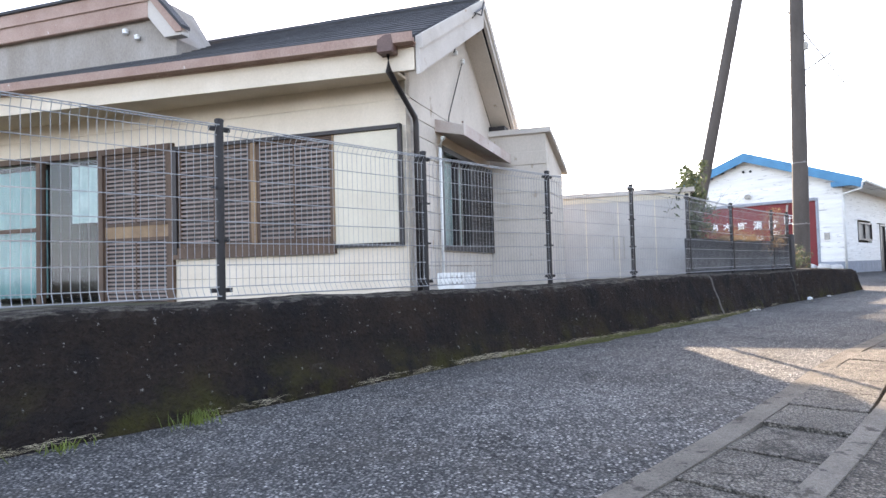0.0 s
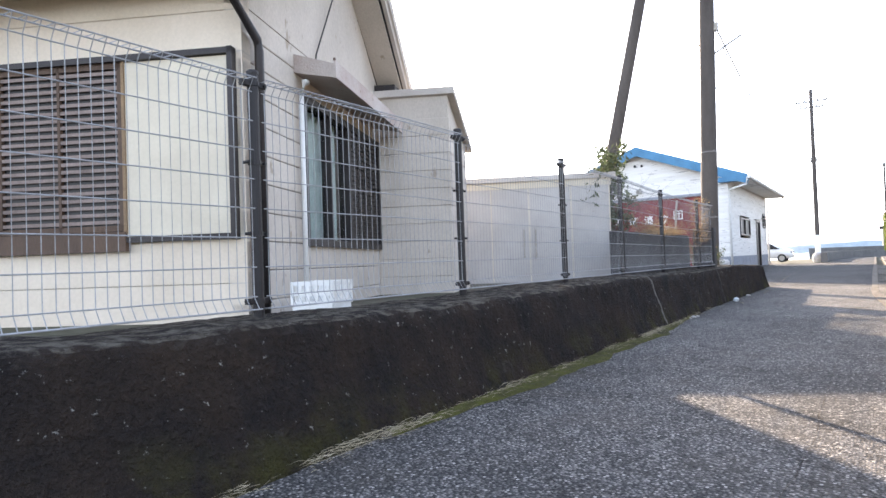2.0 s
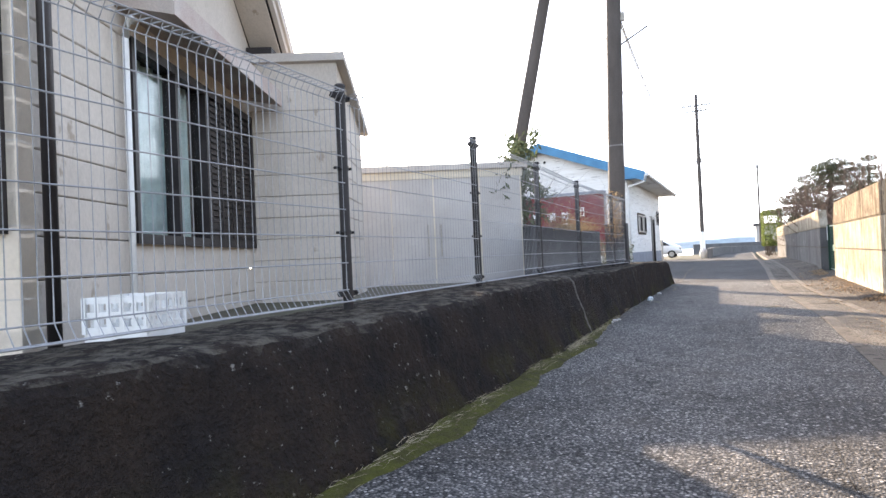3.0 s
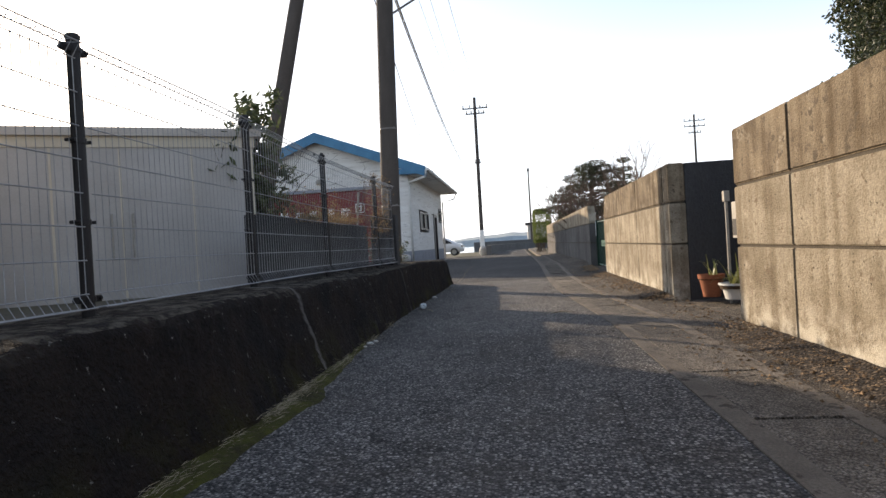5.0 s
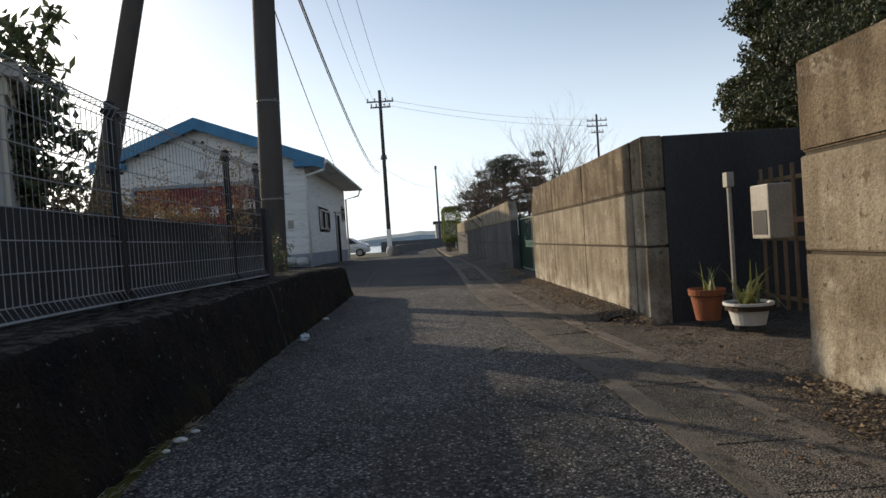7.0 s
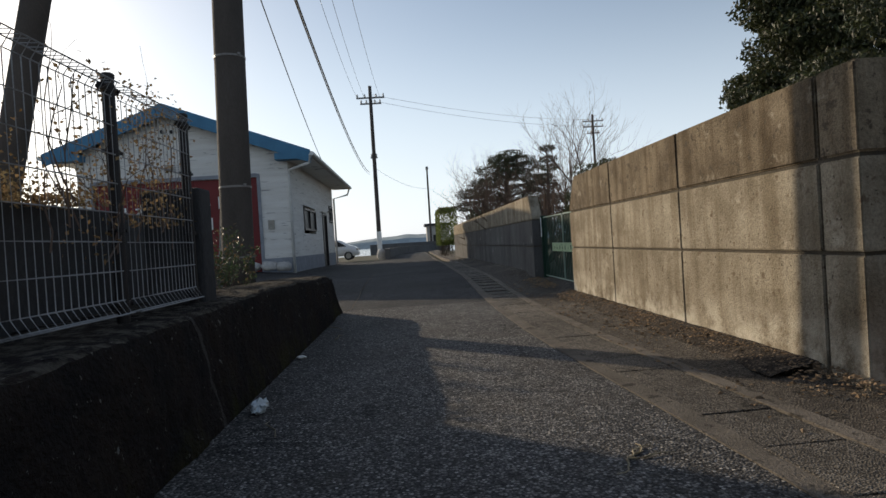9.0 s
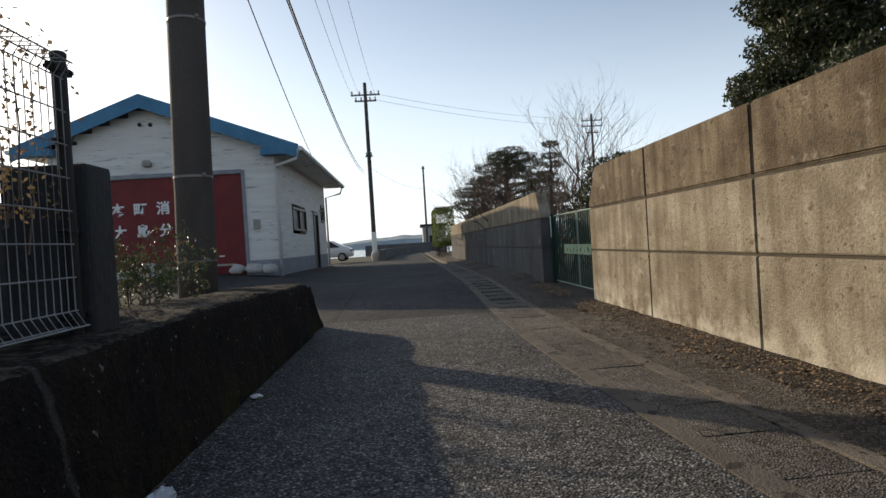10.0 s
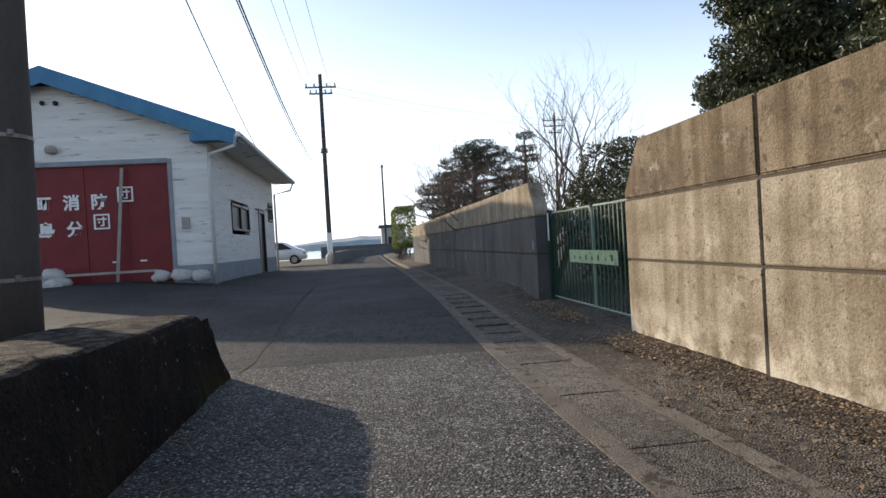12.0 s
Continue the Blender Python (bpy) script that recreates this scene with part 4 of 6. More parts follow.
def build_house():
    house = empty("house", HC, "single-storey cream house with slate roof and lattice windows", "house")
    # front wall (u = 0) and its openings
    holes = [(0.07, 3.46, 1.20, 2.58), (3.50, 7.3, 0.0, 2.58)]
    rows = [0.45, 0.83, 1.20, 1.63, 2.06, 2.58, 2.90, 3.30]
    bm = B()
    hbox(bm, (0.0, 0.02), (0.0, 0.02), (0.46, 0.48))
    front = part("front_wall", bm, SIDING, house)
    boards(front, rows, holes, "v", (0.0, 9.0), SIDING)
    bm = B()
    hbox(bm, (-0.02, 0.16), (0.0, 9.0), (-0.3, 0.45))
    part("plinth", bm, CONCRETE, house)
    # gable wall (v = 0)
    bm = B()
    hbox(bm, (0.2, 0.22), (0.1, 0.12), (0.46, 0.48))
    gable = part("gable_wall", bm, STUCCO, house)
    grows = [0.45, 0.68, 0.92, 1.15, 1.38, 1.61, 1.84, 2.07, 2.30, 2.53, 2.74, 2.95]
    boards(gable, grows, [(1.08, 3.56, 1.15, 2.53)], "u", (0.0, 5.2), STUCCO)
    bm = B()
    tri = [(0.0, 2.952), (4.7, 2.952), (4.0, 3.10), (2.12, 4.62), (-0.0, 3.44)]
    fr = [bm.verts.new(hp(u, 0, z)) for u, z in tri]
    bk = [bm.verts.new(hp(u, 0.14, z)) for u, z in tri]
    bm.faces.new(fr)
    bm.faces.new(bk[::-1])
    for i in range(len(tri)):
        j = (i + 1) % len(tri)
        bm.faces.new((fr[i], bk[i], bk[j], fr[j]))
    bmesh.ops.recalc_face_normals(bm, faces=bm.faces)
    part("gable_top", bm, STUCCO, gable)
    bm = B()
    hbox(bm, (0.0, 5.2), (-0.02, 0.15), (-0.3, 0.45))
    part("plinth", bm, CONCRETE, house)
    # room behind the openings, its dimness put into the wall colour
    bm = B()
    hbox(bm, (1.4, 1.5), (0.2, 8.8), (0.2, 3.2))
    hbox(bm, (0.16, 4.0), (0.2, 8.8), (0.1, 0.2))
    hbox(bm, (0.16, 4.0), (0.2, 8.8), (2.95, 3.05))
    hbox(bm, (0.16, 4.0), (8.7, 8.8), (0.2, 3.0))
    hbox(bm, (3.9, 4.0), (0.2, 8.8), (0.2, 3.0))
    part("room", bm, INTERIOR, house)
    # window of the front wall
    win = empty("lattice_window", (0, 0, 0), "wide window with brown louvre panels and a white board", "")
    win.parent = house
    bm = B()
    for a, b, c, d in ((0.05, 0.09, 1.16, 2.60), (3.40, 3.47, 1.16, 2.60), (0.05, 3.47, 2.55, 2.595)):
        hbox(bm, (-0.07, 0.05), (a, b), (c, d))
    hbox(bm, (-0.05, 0.05), (0.05, 0.98), (1.165, 1.205))
    part("frame", bm, DARK_METAL, win, "dark brown metal frame")
    bm = B()
    hbox(bm, (-0.06, 0.06), (0.98, 3.47), (1.10, 1.25))
    part("sill", bm, BROWN_WOOD, win, "brown wooden sill")
    bm = B()
    hbox(bm, (-0.035, -0.01), (0.09, 1.0), (1.21, 2.545))
    part("white_board", bm, WHITE_BOARD, win, "plain cream board closing the window")
    for a, b in ((1.0, 2.13), (2.21, 3.40)):
        lattice(win, a, b, 1.255, 2.55, -0.005)
    for a in (2.13, 0.975):
        bm = B()
        hbox(bm, (-0.05, 0.02), (a, a + 0.08 if a > 1 else a + 0.025), (1.235, 2.55))
        part("mullion", bm, TAN_WOOD, win, "pale brown wooden post")
    # door bay further along
    bay = empty("door_bay", (0, 0, 0), "sliding door bay with louvre door and curtained glass", "")
    bay.parent = house
    bm = B()
    for a, b, c, d in ((3.48, 3.56, 0.45, 2.62), (3.48, 7.3, 2.58, 2.66), (4.72, 4.80, 0.45, 2.60), (5.92, 6.0, 0.45, 2.60), (7.22, 7.30, 0.45, 2.60)):
        hbox(bm, (-0.05, 0.05), (a, b), (c, d))
    part("frame", bm, BROWN_WOOD, bay)
    lattice(bay, 3.58, 4.72, 1.58, 2.57, 0.01, "louvre_door")
    lattice(bay, 3.58, 4.72, 0.50, 1.42, 0.01, "louvre_door")
    bm = B()
    hbox(bm, (-0.01, 0.03), (3.56, 4.72), (1.42, 1.58))
    part("rail", bm, TAN_WOOD, bay)
    bm = B()
    hbox(bm, (0.005, 0.028), (6.0, 7.22), (1.58, 1.64))
    part("rail", bm, BROWN_WOOD, bay)
    bm = B()
    hbox(bm, (0.03, 0.036), (4.80, 5.92), (0.5, 2.58))
    hbox(bm, (0.03, 0.036), (6.0, 7.22), (0.5, 2.58))
    part("pane", bm, GLASS, bay).visible_shadow = False
    for v0, v1, mat in ((4.82, 5.48, CURTAIN), (5.98, 7.3, CURTAIN_TEAL)):
        bm = B()
        pts = []
        for i in range(int((v1 - v0) * 40) + 1):
            v = v0 + i / 40
            pts.append((0.12 + 0.02 * math.sin(i * 0.9), v))
        for (a, b), (c, d) in zip(pts, pts[1:]):
            lo = 1.68 if mat is CURTAIN else 0.62
            bm.faces.new([bm.verts.new(hp(a, b, lo)), bm.verts.new(hp(c, d, lo)), bm.verts.new(hp(c, d, 2.5)), bm.verts.new(hp(a, b, 2.5))])
        bmesh.ops.remove_doubles(bm, verts=bm.verts, dist=0.001)
        part("curtain", bm, mat, bay, "hanging cloth curtain", smooth=True)
    # gable window with canopy
    gw = empty("gable_window", (0, 0, 0), "sliding window with curtain and dark louvre shutter", "")
    gw.parent = house
    bm = B()
    for a, b, c, d in ((1.08, 1.13, 1.15, 2.53), (3.51, 3.56, 1.15, 2.53), (1.08, 3.56, 1.13, 1.20), (1.08, 3.56, 2.47, 2.54), (2.30, 2.38, 1.18, 2.5), (1.72, 1.76, 1.18, 2.5)):
        hbox(bm, (a, b), (-0.05, 0.06), (c, d))
    part("frame", bm, DARK_METAL, gw)
    bm = B()
    hbox(bm, (1.13, 2.32), (0.02, 0.026), (1.2, 2.47))
    part("pane", bm, GLASS, gw).visible_shadow = False
    bm = B()
    hbox(bm, (2.38, 3.51), (-0.01, 0.02), (1.2, 2.47))
    shutter = part("shutter", bm, DARK_METAL, gw, "dark slatted shutter")
    for i in range(22):
        bm = B()
        hbox(bm, (2.44, 3.47), (-0.03, -0.012), (1.24 + i * 0.056, 1.27 + i * 0.056))
        part("slat", bm, DARK_METAL, shutter)
    for u in (2.66, 2.92, 3.18):
        bm = B()
        hbox(bm, (u, u + 0.02), (-0.036, -0.03), (1.2, 2.47))
        part("bar", bm, DARK_METAL, shutter)
    bm = B()
    pts = [(1.14 + i / 40, 0.14 + 0.025 * math.sin(i * 0.8)) for i in range(47)]
    for (a, b), (c, d) in zip(pts, pts[1:]):
        bm.faces.new([bm.verts.new(hp(a, b, 1.2)), bm.verts.new(hp(c, d, 1.2)), bm.verts.new(hp(c, d, 2.5)), bm.verts.new(hp(a, b, 2.5))])
    part("curtain", bm, CURTAIN, gw, "pale hanging curtain", smooth=True)
    bm = B()
    pr = [(-0.001, 2.70), (-0.40, 2.63), (-0.40, 2.755), (-0.001, 2.87)]
    fr = [bm.verts.new(hp(0.96, v, z)) for v, z in pr]
    bk = [bm.verts.new(hp(3.42, v, z)) for v, z in pr]
    bm.faces.new(fr)
    bm.faces.new(bk[::-1])
    for i in range(4):
        j = (i + 1) % 4
        bm.faces.new((fr[i], bk[i], bk[j], fr[j]))
    bmesh.ops.recalc_face_normals(bm, faces=bm.faces)
    canopy = part("canopy", bm, CANOPY, gw, "weathered wooden window canopy")
    bm = B()
    hbox(bm, (0.94, 3.44), (-0.425, -0.402), (2.62, 2.775))
    part("edge_board", bm, CANOPY, canopy)
    bm = B()
    hbox(bm, (0.935, 0.958), (-0.42, -0.40), (2.775, 2.80))
    part("flashing", bm, GUTTER_BROWN, canopy)
    # annex with a steep lean-to roof
    annex = empty("annex", (0, 0, 0), "small cream lean-to annex", "")
    annex.parent = house
    bm = B()
    a, b, w = 3.58, 5.10, -1.02
    prism(bm, [hp(a, w, 0)[:2], hp(b, w, 0)[:2], hp(b, 0.0, 0)[:2], hp(a, 0.0, 0)[:2]], -0.3, [3.12, 2.68, 2.68, 3.12])
    annex_wall = part("wall", bm, STUCCO, annex)
    for k in range(11):
        z0, z1 = 0.30 + 0.23 * k, 0.53 + 0.23 * k
        bm = B()
        hbox(bm, (a - 0.014, a - 0.001), (w - 0.014, -0.002), (z0 + 0.003, z1 - 0.003), 0.005)
        part("siding_board", bm, STUCCO, annex_wall)
        if z1 < 2.66:
            bm = B()
            hbox(bm, (a, b), (w - 0.014, w - 0.001), (z0 + 0.003, z1 - 0.003), 0.005)
            part("siding_board", bm, STUCCO, annex_wall)
    bm = B()
    hbox(bm, (a - 0.03, a + 0.3), (-0.30, -0.015), (3.215, 3.30))
    part("flashing", bm, DARK_METAL, annex, "dark strip where annex meets the gable")
    bm = B()
    for t, u0 in ((0.0, a - 0.05), ):
        q = [hp(u0, w - 0.10, 0), hp(b + 0.16, w - 0.10, 0), hp(b + 0.16, 0.0, 0), hp(u0, 0.0, 0)]
        prism(bm, [p[:2] for p in q], [3.13, 2.64, 2.64, 3.13], [3.22, 2.73, 2.73, 3.22])
    part("roof", bm, BARGE, annex, "weathered edge boards and roof")
    # roof: two slopes, slates in courses
    roof = empty("roof", (0, 0, 0), "dark slate pitched roof", "")
    roof.parent = house
    ap, el, er, zt, zl, zr = 2.12, -0.46, 4.12, 4.88, 3.44, 3.33
    out = lambda e, v: e - (SPLAY * v if e < 0 and v > 0 else 0)
    for s, (e, ze) in enumerate(((el, zl), (er, zr))):
        bm = B()
        vs = []
        for v in (-0.34, 9.5):
            vs.append([bm.verts.new(hp(ap, v, zt - 0.08)), bm.verts.new(hp(out(e, v), v, ze - 0.08)), bm.verts.new(hp(out(e, v), v, ze - 0.005)), bm.verts.new(hp(ap, v, zt - 0.005))])
        bm.faces.new(vs[0])
        bm.faces.new(vs[1][::-1])
        for i in range(4):
            j = (i + 1) % 4
            bm.faces.new((vs[0][i], vs[1][i], vs[1][j], vs[0][j]))
        bmesh.ops.recalc_face_normals(bm, faces=bm.faces)
        deck = part("deck", bm, SLATE, roof)
        if s == 0:
            for k in range(14):
                t0, t1 = k / 14, (k + 1.12) / 14
                bm = B()
                u0, u1 = e + (ap - e) * t0, e + (ap - e) * min(1, t1)
                f = out(e, 9.5)
                w0, w1 = f + (ap - f) * t0, f + (ap - f) * min(1, t1)
                z0, z1 = ze + (zt - ze) * t0, ze + (zt - ze) * min(1, t1)
                q = [hp(u0, -0.33, z0 + 0.004), hp(u1, -0.33, z1 + 0.001), hp(w1, 9.5, z1 + 0.001), hp(w0, 9.5, z0 + 0.004)]
                lo = [bm.verts.new(p) for p in q]
                hi = [bm.verts.new(p + Vector((0, 0, 0.022 if i in (0, 3) else 0.006))) for i, p in enumerate(q)]
                bm.faces.new(lo[::-1])
                bm.faces.new(hi)
                for i in range(4):
                    j = (i + 1) % 4
                    bm.faces.new((lo[i], lo[j], hi[j], hi[i]))
                bmesh.ops.recalc_face_normals(bm, faces=bm.faces)
                part("slate_course", bm, SLATE, deck)
    bm = B()
    tube(bm, [hp(ap, -0.34, zt + 0.01), hp(ap, 9.5, zt + 0.01)], 0.07, 8)
    part("ridge_cap", bm, SLATE, roof)
    # barge boards on the gable end
    for e, ze in ((el, zl), (er, zr)):
        bm = B()
        for v0, v1, dz0, dz1 in ((-0.40, -0.35, -0.42 if e < 0 else -0.24, 0.0), (-0.43, -0.40, -0.14, 0.02)):
            q = [(e, ze), (ap, zt)]
            vs = [bm.verts.new(hp(u, v, z + dz)) for u, z in q for v in (v0, v1) for dz in (dz0, dz1)]
            for ff in ((0, 1, 3, 2), (4, 6, 7, 5), (0, 4, 5, 1), (2, 3, 7, 6), (0, 2, 6, 4), (1, 5, 7, 3)):
                bm.faces.new([vs[i] for i in ff])
        bmesh.ops.recalc_face_normals(bm, faces=bm.faces)
        part("barge_board", bm, BARGE, roof, "peeling off-white barge board")
    # soffits
    bm = B()
    splayed(bm, (el + 0.05, 0.0), (-0.02, 9.4), (3.12, 3.15), 0)
    part("soffit", bm, SIDING, roof, "cream boarded eave soffit")
    bm = B()
    splayed(bm, (el + 0.0, el + 0.05), (-0.33, 9.4), (3.07, 3.32))
    part("fascia", bm, SIDING, roof, "cream fascia board")
    bm = B()
    splayed(bm, (el - 0.03, el + 0.02), (-0.335, 9.4), (3.32, 3.42))
    part("fascia_cap", bm, FASCIA, roof, "faded red-brown eave board")
    for s, (e, ze) in enumerate(((el, zl), (er, zr))):
        bm = B()
        q = [(e + 0.05, ze - 0.30), (ap, zt - 0.33)]
        vs = [bm.verts.new(hp(u, v, z + dz)) for u, z in q for v in (-0.33, -0.005) for dz in (0, 0.02)]
        for ff in ((0, 1, 3, 2), (4, 6, 7, 5), (0, 4, 5, 1), (2, 3, 7, 6), (0, 2, 6, 4), (1, 5, 7, 3)):
            bm.faces.new([vs[i] for i in ff])
        bmesh.ops.recalc_face_normals(bm, faces=bm.faces)
        part("verge_soffit", bm, STUCCO, roof)
    # gutter and downpipe
    gut = empty("rain_gutter", (0, 0, 0), "faded brown rain gutter with dark downpipe", "")
    gut.parent = house
    bm = B()
    prof = [(0.0, 0.0), (-0.10, 0.0), (-0.11, 0.09), (-0.125, 0.09), (-0.115, -0.015), (0.0, -0.015)]
    rings = [[bm.verts.new(hp(out(el, v) - 0.03 + a, v, 3.35 + b)) for a, b in prof] for v in (-0.37, 9.5)]
    for i in range(6):
        j = (i + 1) % 6
        bm.faces.new((rings[0][i], rings[1][i], rings[1][j], rings[0][j]))
    bm.faces.new(rings[0])
    bmesh.ops.recalc_face_normals(bm, faces=bm.faces)
    part("gutter", bm, FASCIA, gut)
    bm = B()
    hbox(bm, (el - 0.17, el - 0.01), (-0.14, 0.06), (3.24, 3.45), 0.015)
    part("hopper", bm, GUTTER_BROWN, gut)
    bm = B()
    tube(bm, [hp(el - 0.09, -0.05, 3.3), hp(el - 0.09, -0.05, 3.06), hp(0.12, -0.07, 2.70), hp(0.15, -0.07, 2.62), hp(0.15, -0.07, 0.3)], 0.036, 12)
    part("downpipe", bm, DARK_METAL, gut, smooth=True)
    bm = B()
    tube(bm, [hp(0.98, -0.06, 2.5), hp(0.98, -0.06, 0.4)], 0.022, 8)
    tube(bm, [hp(0.98, -0.06, 2.5), hp(0.93, -0.12, 2.6), hp(1.02, -0.1, 2.62)], 0.03, 8)
    part("conduit", bm, WHITE_PLASTIC, gut, "pale plastic conduit", smooth=True)
    # stay wire and insulators on the gable
    cab = empty("service_cable", (0, 0, 0), "electric service cable with insulators on the gable", "")
    cab.parent = house
    bm = B()
    tube(bm, [hp(1.38, -0.04, 2.84), hp(1.40, -0.05, 3.0), hp(2.05, -0.05, 3.95)], 0.008, 5)
    tube(bm, [hp(2.0, -0.45, 4.80), hp(1.75, -0.48, 4.50), hp(1.45, -0.47, 4.42), hp(1.95, -0.45, 4.70)], 0.012, 5)
    tube(bm, [hp(1.55, -0.46, 4.45), hp(1.5, -0.2, 4.2), hp(1.72, -0.04, 4.0)], 0.010, 5)
    part("wire", bm, CABLE, cab)
    for u, z in ((2.05, 3.97), (1.74, 4.0)):
        bm = B()
        lathe(bm, [(0.012, -0.04), (0.035, -0.03), (0.03, 0.0), (0.036, 0.02), (0.012, 0.045)], 10, hp(u, -0.06, z))
        part("insulator", bm, WHITE_PLASTIC, cab)
    # higher roof behind
    up = empty("upper_block", (0, 0, 0), "taller rear block of the house with pale fascia", "")
    up.parent = house
    up.location = HF * 0.40 + Vector((0, 0, 0.05))
    bm = B()
    pr = [(9.0, 3.2), (3.62, 3.2), (3.62, 4.32), (4.10, 5.06), (9.0, 5.06)]
    solid(bm, pr, 0.62, 1.5)
    part("wall", bm, UPPER_WALL, up)
    bm = B()
    hbox(bm, (0.52, 0.60), (4.05, 9.2), (4.66, 5.10), 0.01)
    fas = part("fascia", bm, FASCIA, up, "faded pinkish fascia board")
    bm = B()
    hbox(bm, (0.495, 0.518), (4.02, 9.2), (4.90, 5.10), 0.006)
    part("lip", bm, FASCIA, fas)
    bm = B()
    hbox(bm, (0.60, 0.70), (4.05, 9.2), (4.68, 4.72))
    part("soffit", bm, BARGE, up)
    bm = B()
    solid(bm, [(4.045, 5.10), (4.045, 4.66), (3.74, 4.32), (3.42, 4.32), (3.42, 4.40)], 0.515, 0.66)
    brg = part("barge_board", bm, BARGE, up, "peeling slanted end board")
    bm = B()
    solid(bm, [(4.04, 5.12), (4.04, 4.96), (3.52, 4.36), (3.40, 4.36), (3.40, 4.42)], 0.49, 0.512)
    part("lip", bm, FASCIA, brg)
    bm = B()
    solid(bm, [(9.3, 5.103), (4.04, 5.103), (3.38, 4.40), (3.38, 4.45), (4.02, 5.15), (9.3, 5.15)], 0.46, 0.64)
    part("roof", bm, SLATE, up)
    for v, z in ((4.55, 4.53), (4.32, 4.41)):
        bm = B()
        lathe(bm, [(0.012, -0.04), (0.045, -0.03), (0.04, 0.0), (0.045, 0.03), (0.012, 0.05)], 10, hp(0.575, v, z))
        part("insulator", bm, WHITE_PLASTIC, up)
    # plastic crate on the ground by the corner
    crate = empty("plastic_crate", (4.98, 4.86, 0.66), "white plastic crate standing by the house corner", "crate", rz=24)
    for x0, x1, y0, y1 in ((-0.19, 0.19, -0.15, -0.14), (-0.19, 0.19, 0.14, 0.15), (-0.19, -0.18, -0.15, 0.15), (0.18, 0.19, -0.15, 0.15)):
        bm = B()
        long = x1 - x0 > y1 - y0
        for z in (0.0, 0.07, 0.14):
            box(bm, (x0, y0, z), (x1, y1, z + 0.03))
        n = 6 if long else 5
        for k in range(n + 1):
            if long:
                c = x0 + (x1 - x0) * k / n
                box(bm, (c - 0.012, y0 - 0.002, 0), (c + 0.012, y1 + 0.002, 0.17))
            else:
                c = y0 + (y1 - y0) * k / n
                box(bm, (x0 - 0.002, c - 0.012, 0), (x1 + 0.002, c + 0.012, 0.17))
        part("side", bm, WHITE_PLASTIC, crate)
    bm = B()
    box(bm, (-0.19, -0.15, -0.12), (0.19, 0.15, 0.0))
    part("base", bm, WHITE_PLASTIC, crate)
    return house


def build_shed():
    shed = empty("shed", (12.05, 5.22, 0.55), "white painted storage shed with flat roof behind the fence", "shed")
    run, deep = Vector((math.cos(radians(117.5)), math.sin(radians(117.5)))), Vector((math.cos(radians(27.5)), math.sin(radians(27.5))))
    zero = Vector((0.0, 0.0))
    plan = [zero, deep * 2.1, deep * 2.1 + run * 4.2, run * 4.2]
    bm = B()
    prism(bm, plan, -0.6, 1.74)
    part("wall", bm, SHED_WALL, shed)
    c = sum((Vector(p) for p in plan), Vector((0, 0))) / 4
    bm = B()
    prism(bm, [c + (Vector(p) - c) * 1.05 for p in plan], 1.74, 1.83)
    part("roof", bm, BARGE, shed, "flat roof with pale edge")
    bm = B()
    prism(bm, [c + (Vector(p) - c) * 1.012 for p in plan], 1.62, 1.738)
    part("trim", bm, WHITE_BOARD, shed)
    a = Vector(plan[0])
    out = -deep
    for t in (1.27, 1.47):
        p = a + run * t + out * 0.03
        bm = B()
        tube(bm, [(p.x - out.x * 0.04, p.y - out.y * 0.04, 0.42), (p.x + out.x * 0.02, p.y + out.y * 0.02, 0.42), (p.x + out.x * 0.02, p.y + out.y * 0.02, 0.90), (p.x - out.x * 0.04, p.y - out.y * 0.04, 0.90)], 0.012, 6)
        part("door_handle", bm, GREY_METAL, shed, "long metal pull handle")
    for t in (0.0, 0.64, 1.36, 2.01, 2.75, 3.5):
        p = a + run * t
        bm = B()
        prism(bm, [p - out * 0.01, p + out * 0.012, p + out * 0.012 + run * 0.022, p - out * 0.01 + run * 0.022], 0.0, 1.61)
        part("seam", bm, WHITE_BOARD, shed)


# ---- fire brigade building ----
FX, FY0, FY1, FXB = 31.0, 6.72, 13.55, 42.2
FGZ = 0.28


def text_mesh(name, body, size, m, mat, parent):
    cu = bpy.data.curves.new(name, "FONT")
    cu.body, cu.size, cu.extrude, cu.align_x, cu.align_y = body, size, 0.004, "CENTER", "CENTER"
    cu.offset = 0.012
    tmp = new("lettering_source", cu)
    dg = bpy.context.evaluated_depsgraph_get()
    me = bpy.data.meshes.new_from_object(tmp.evaluated_get(dg))
    bpy.data.objects.remove(tmp)
    bpy.data.curves.remove(cu)
    me.materials.clear()
    me.materials.append(mat)
    ob = new(name, me)
    ob.parent = parent
    ob.matrix_basis = m
    return ob


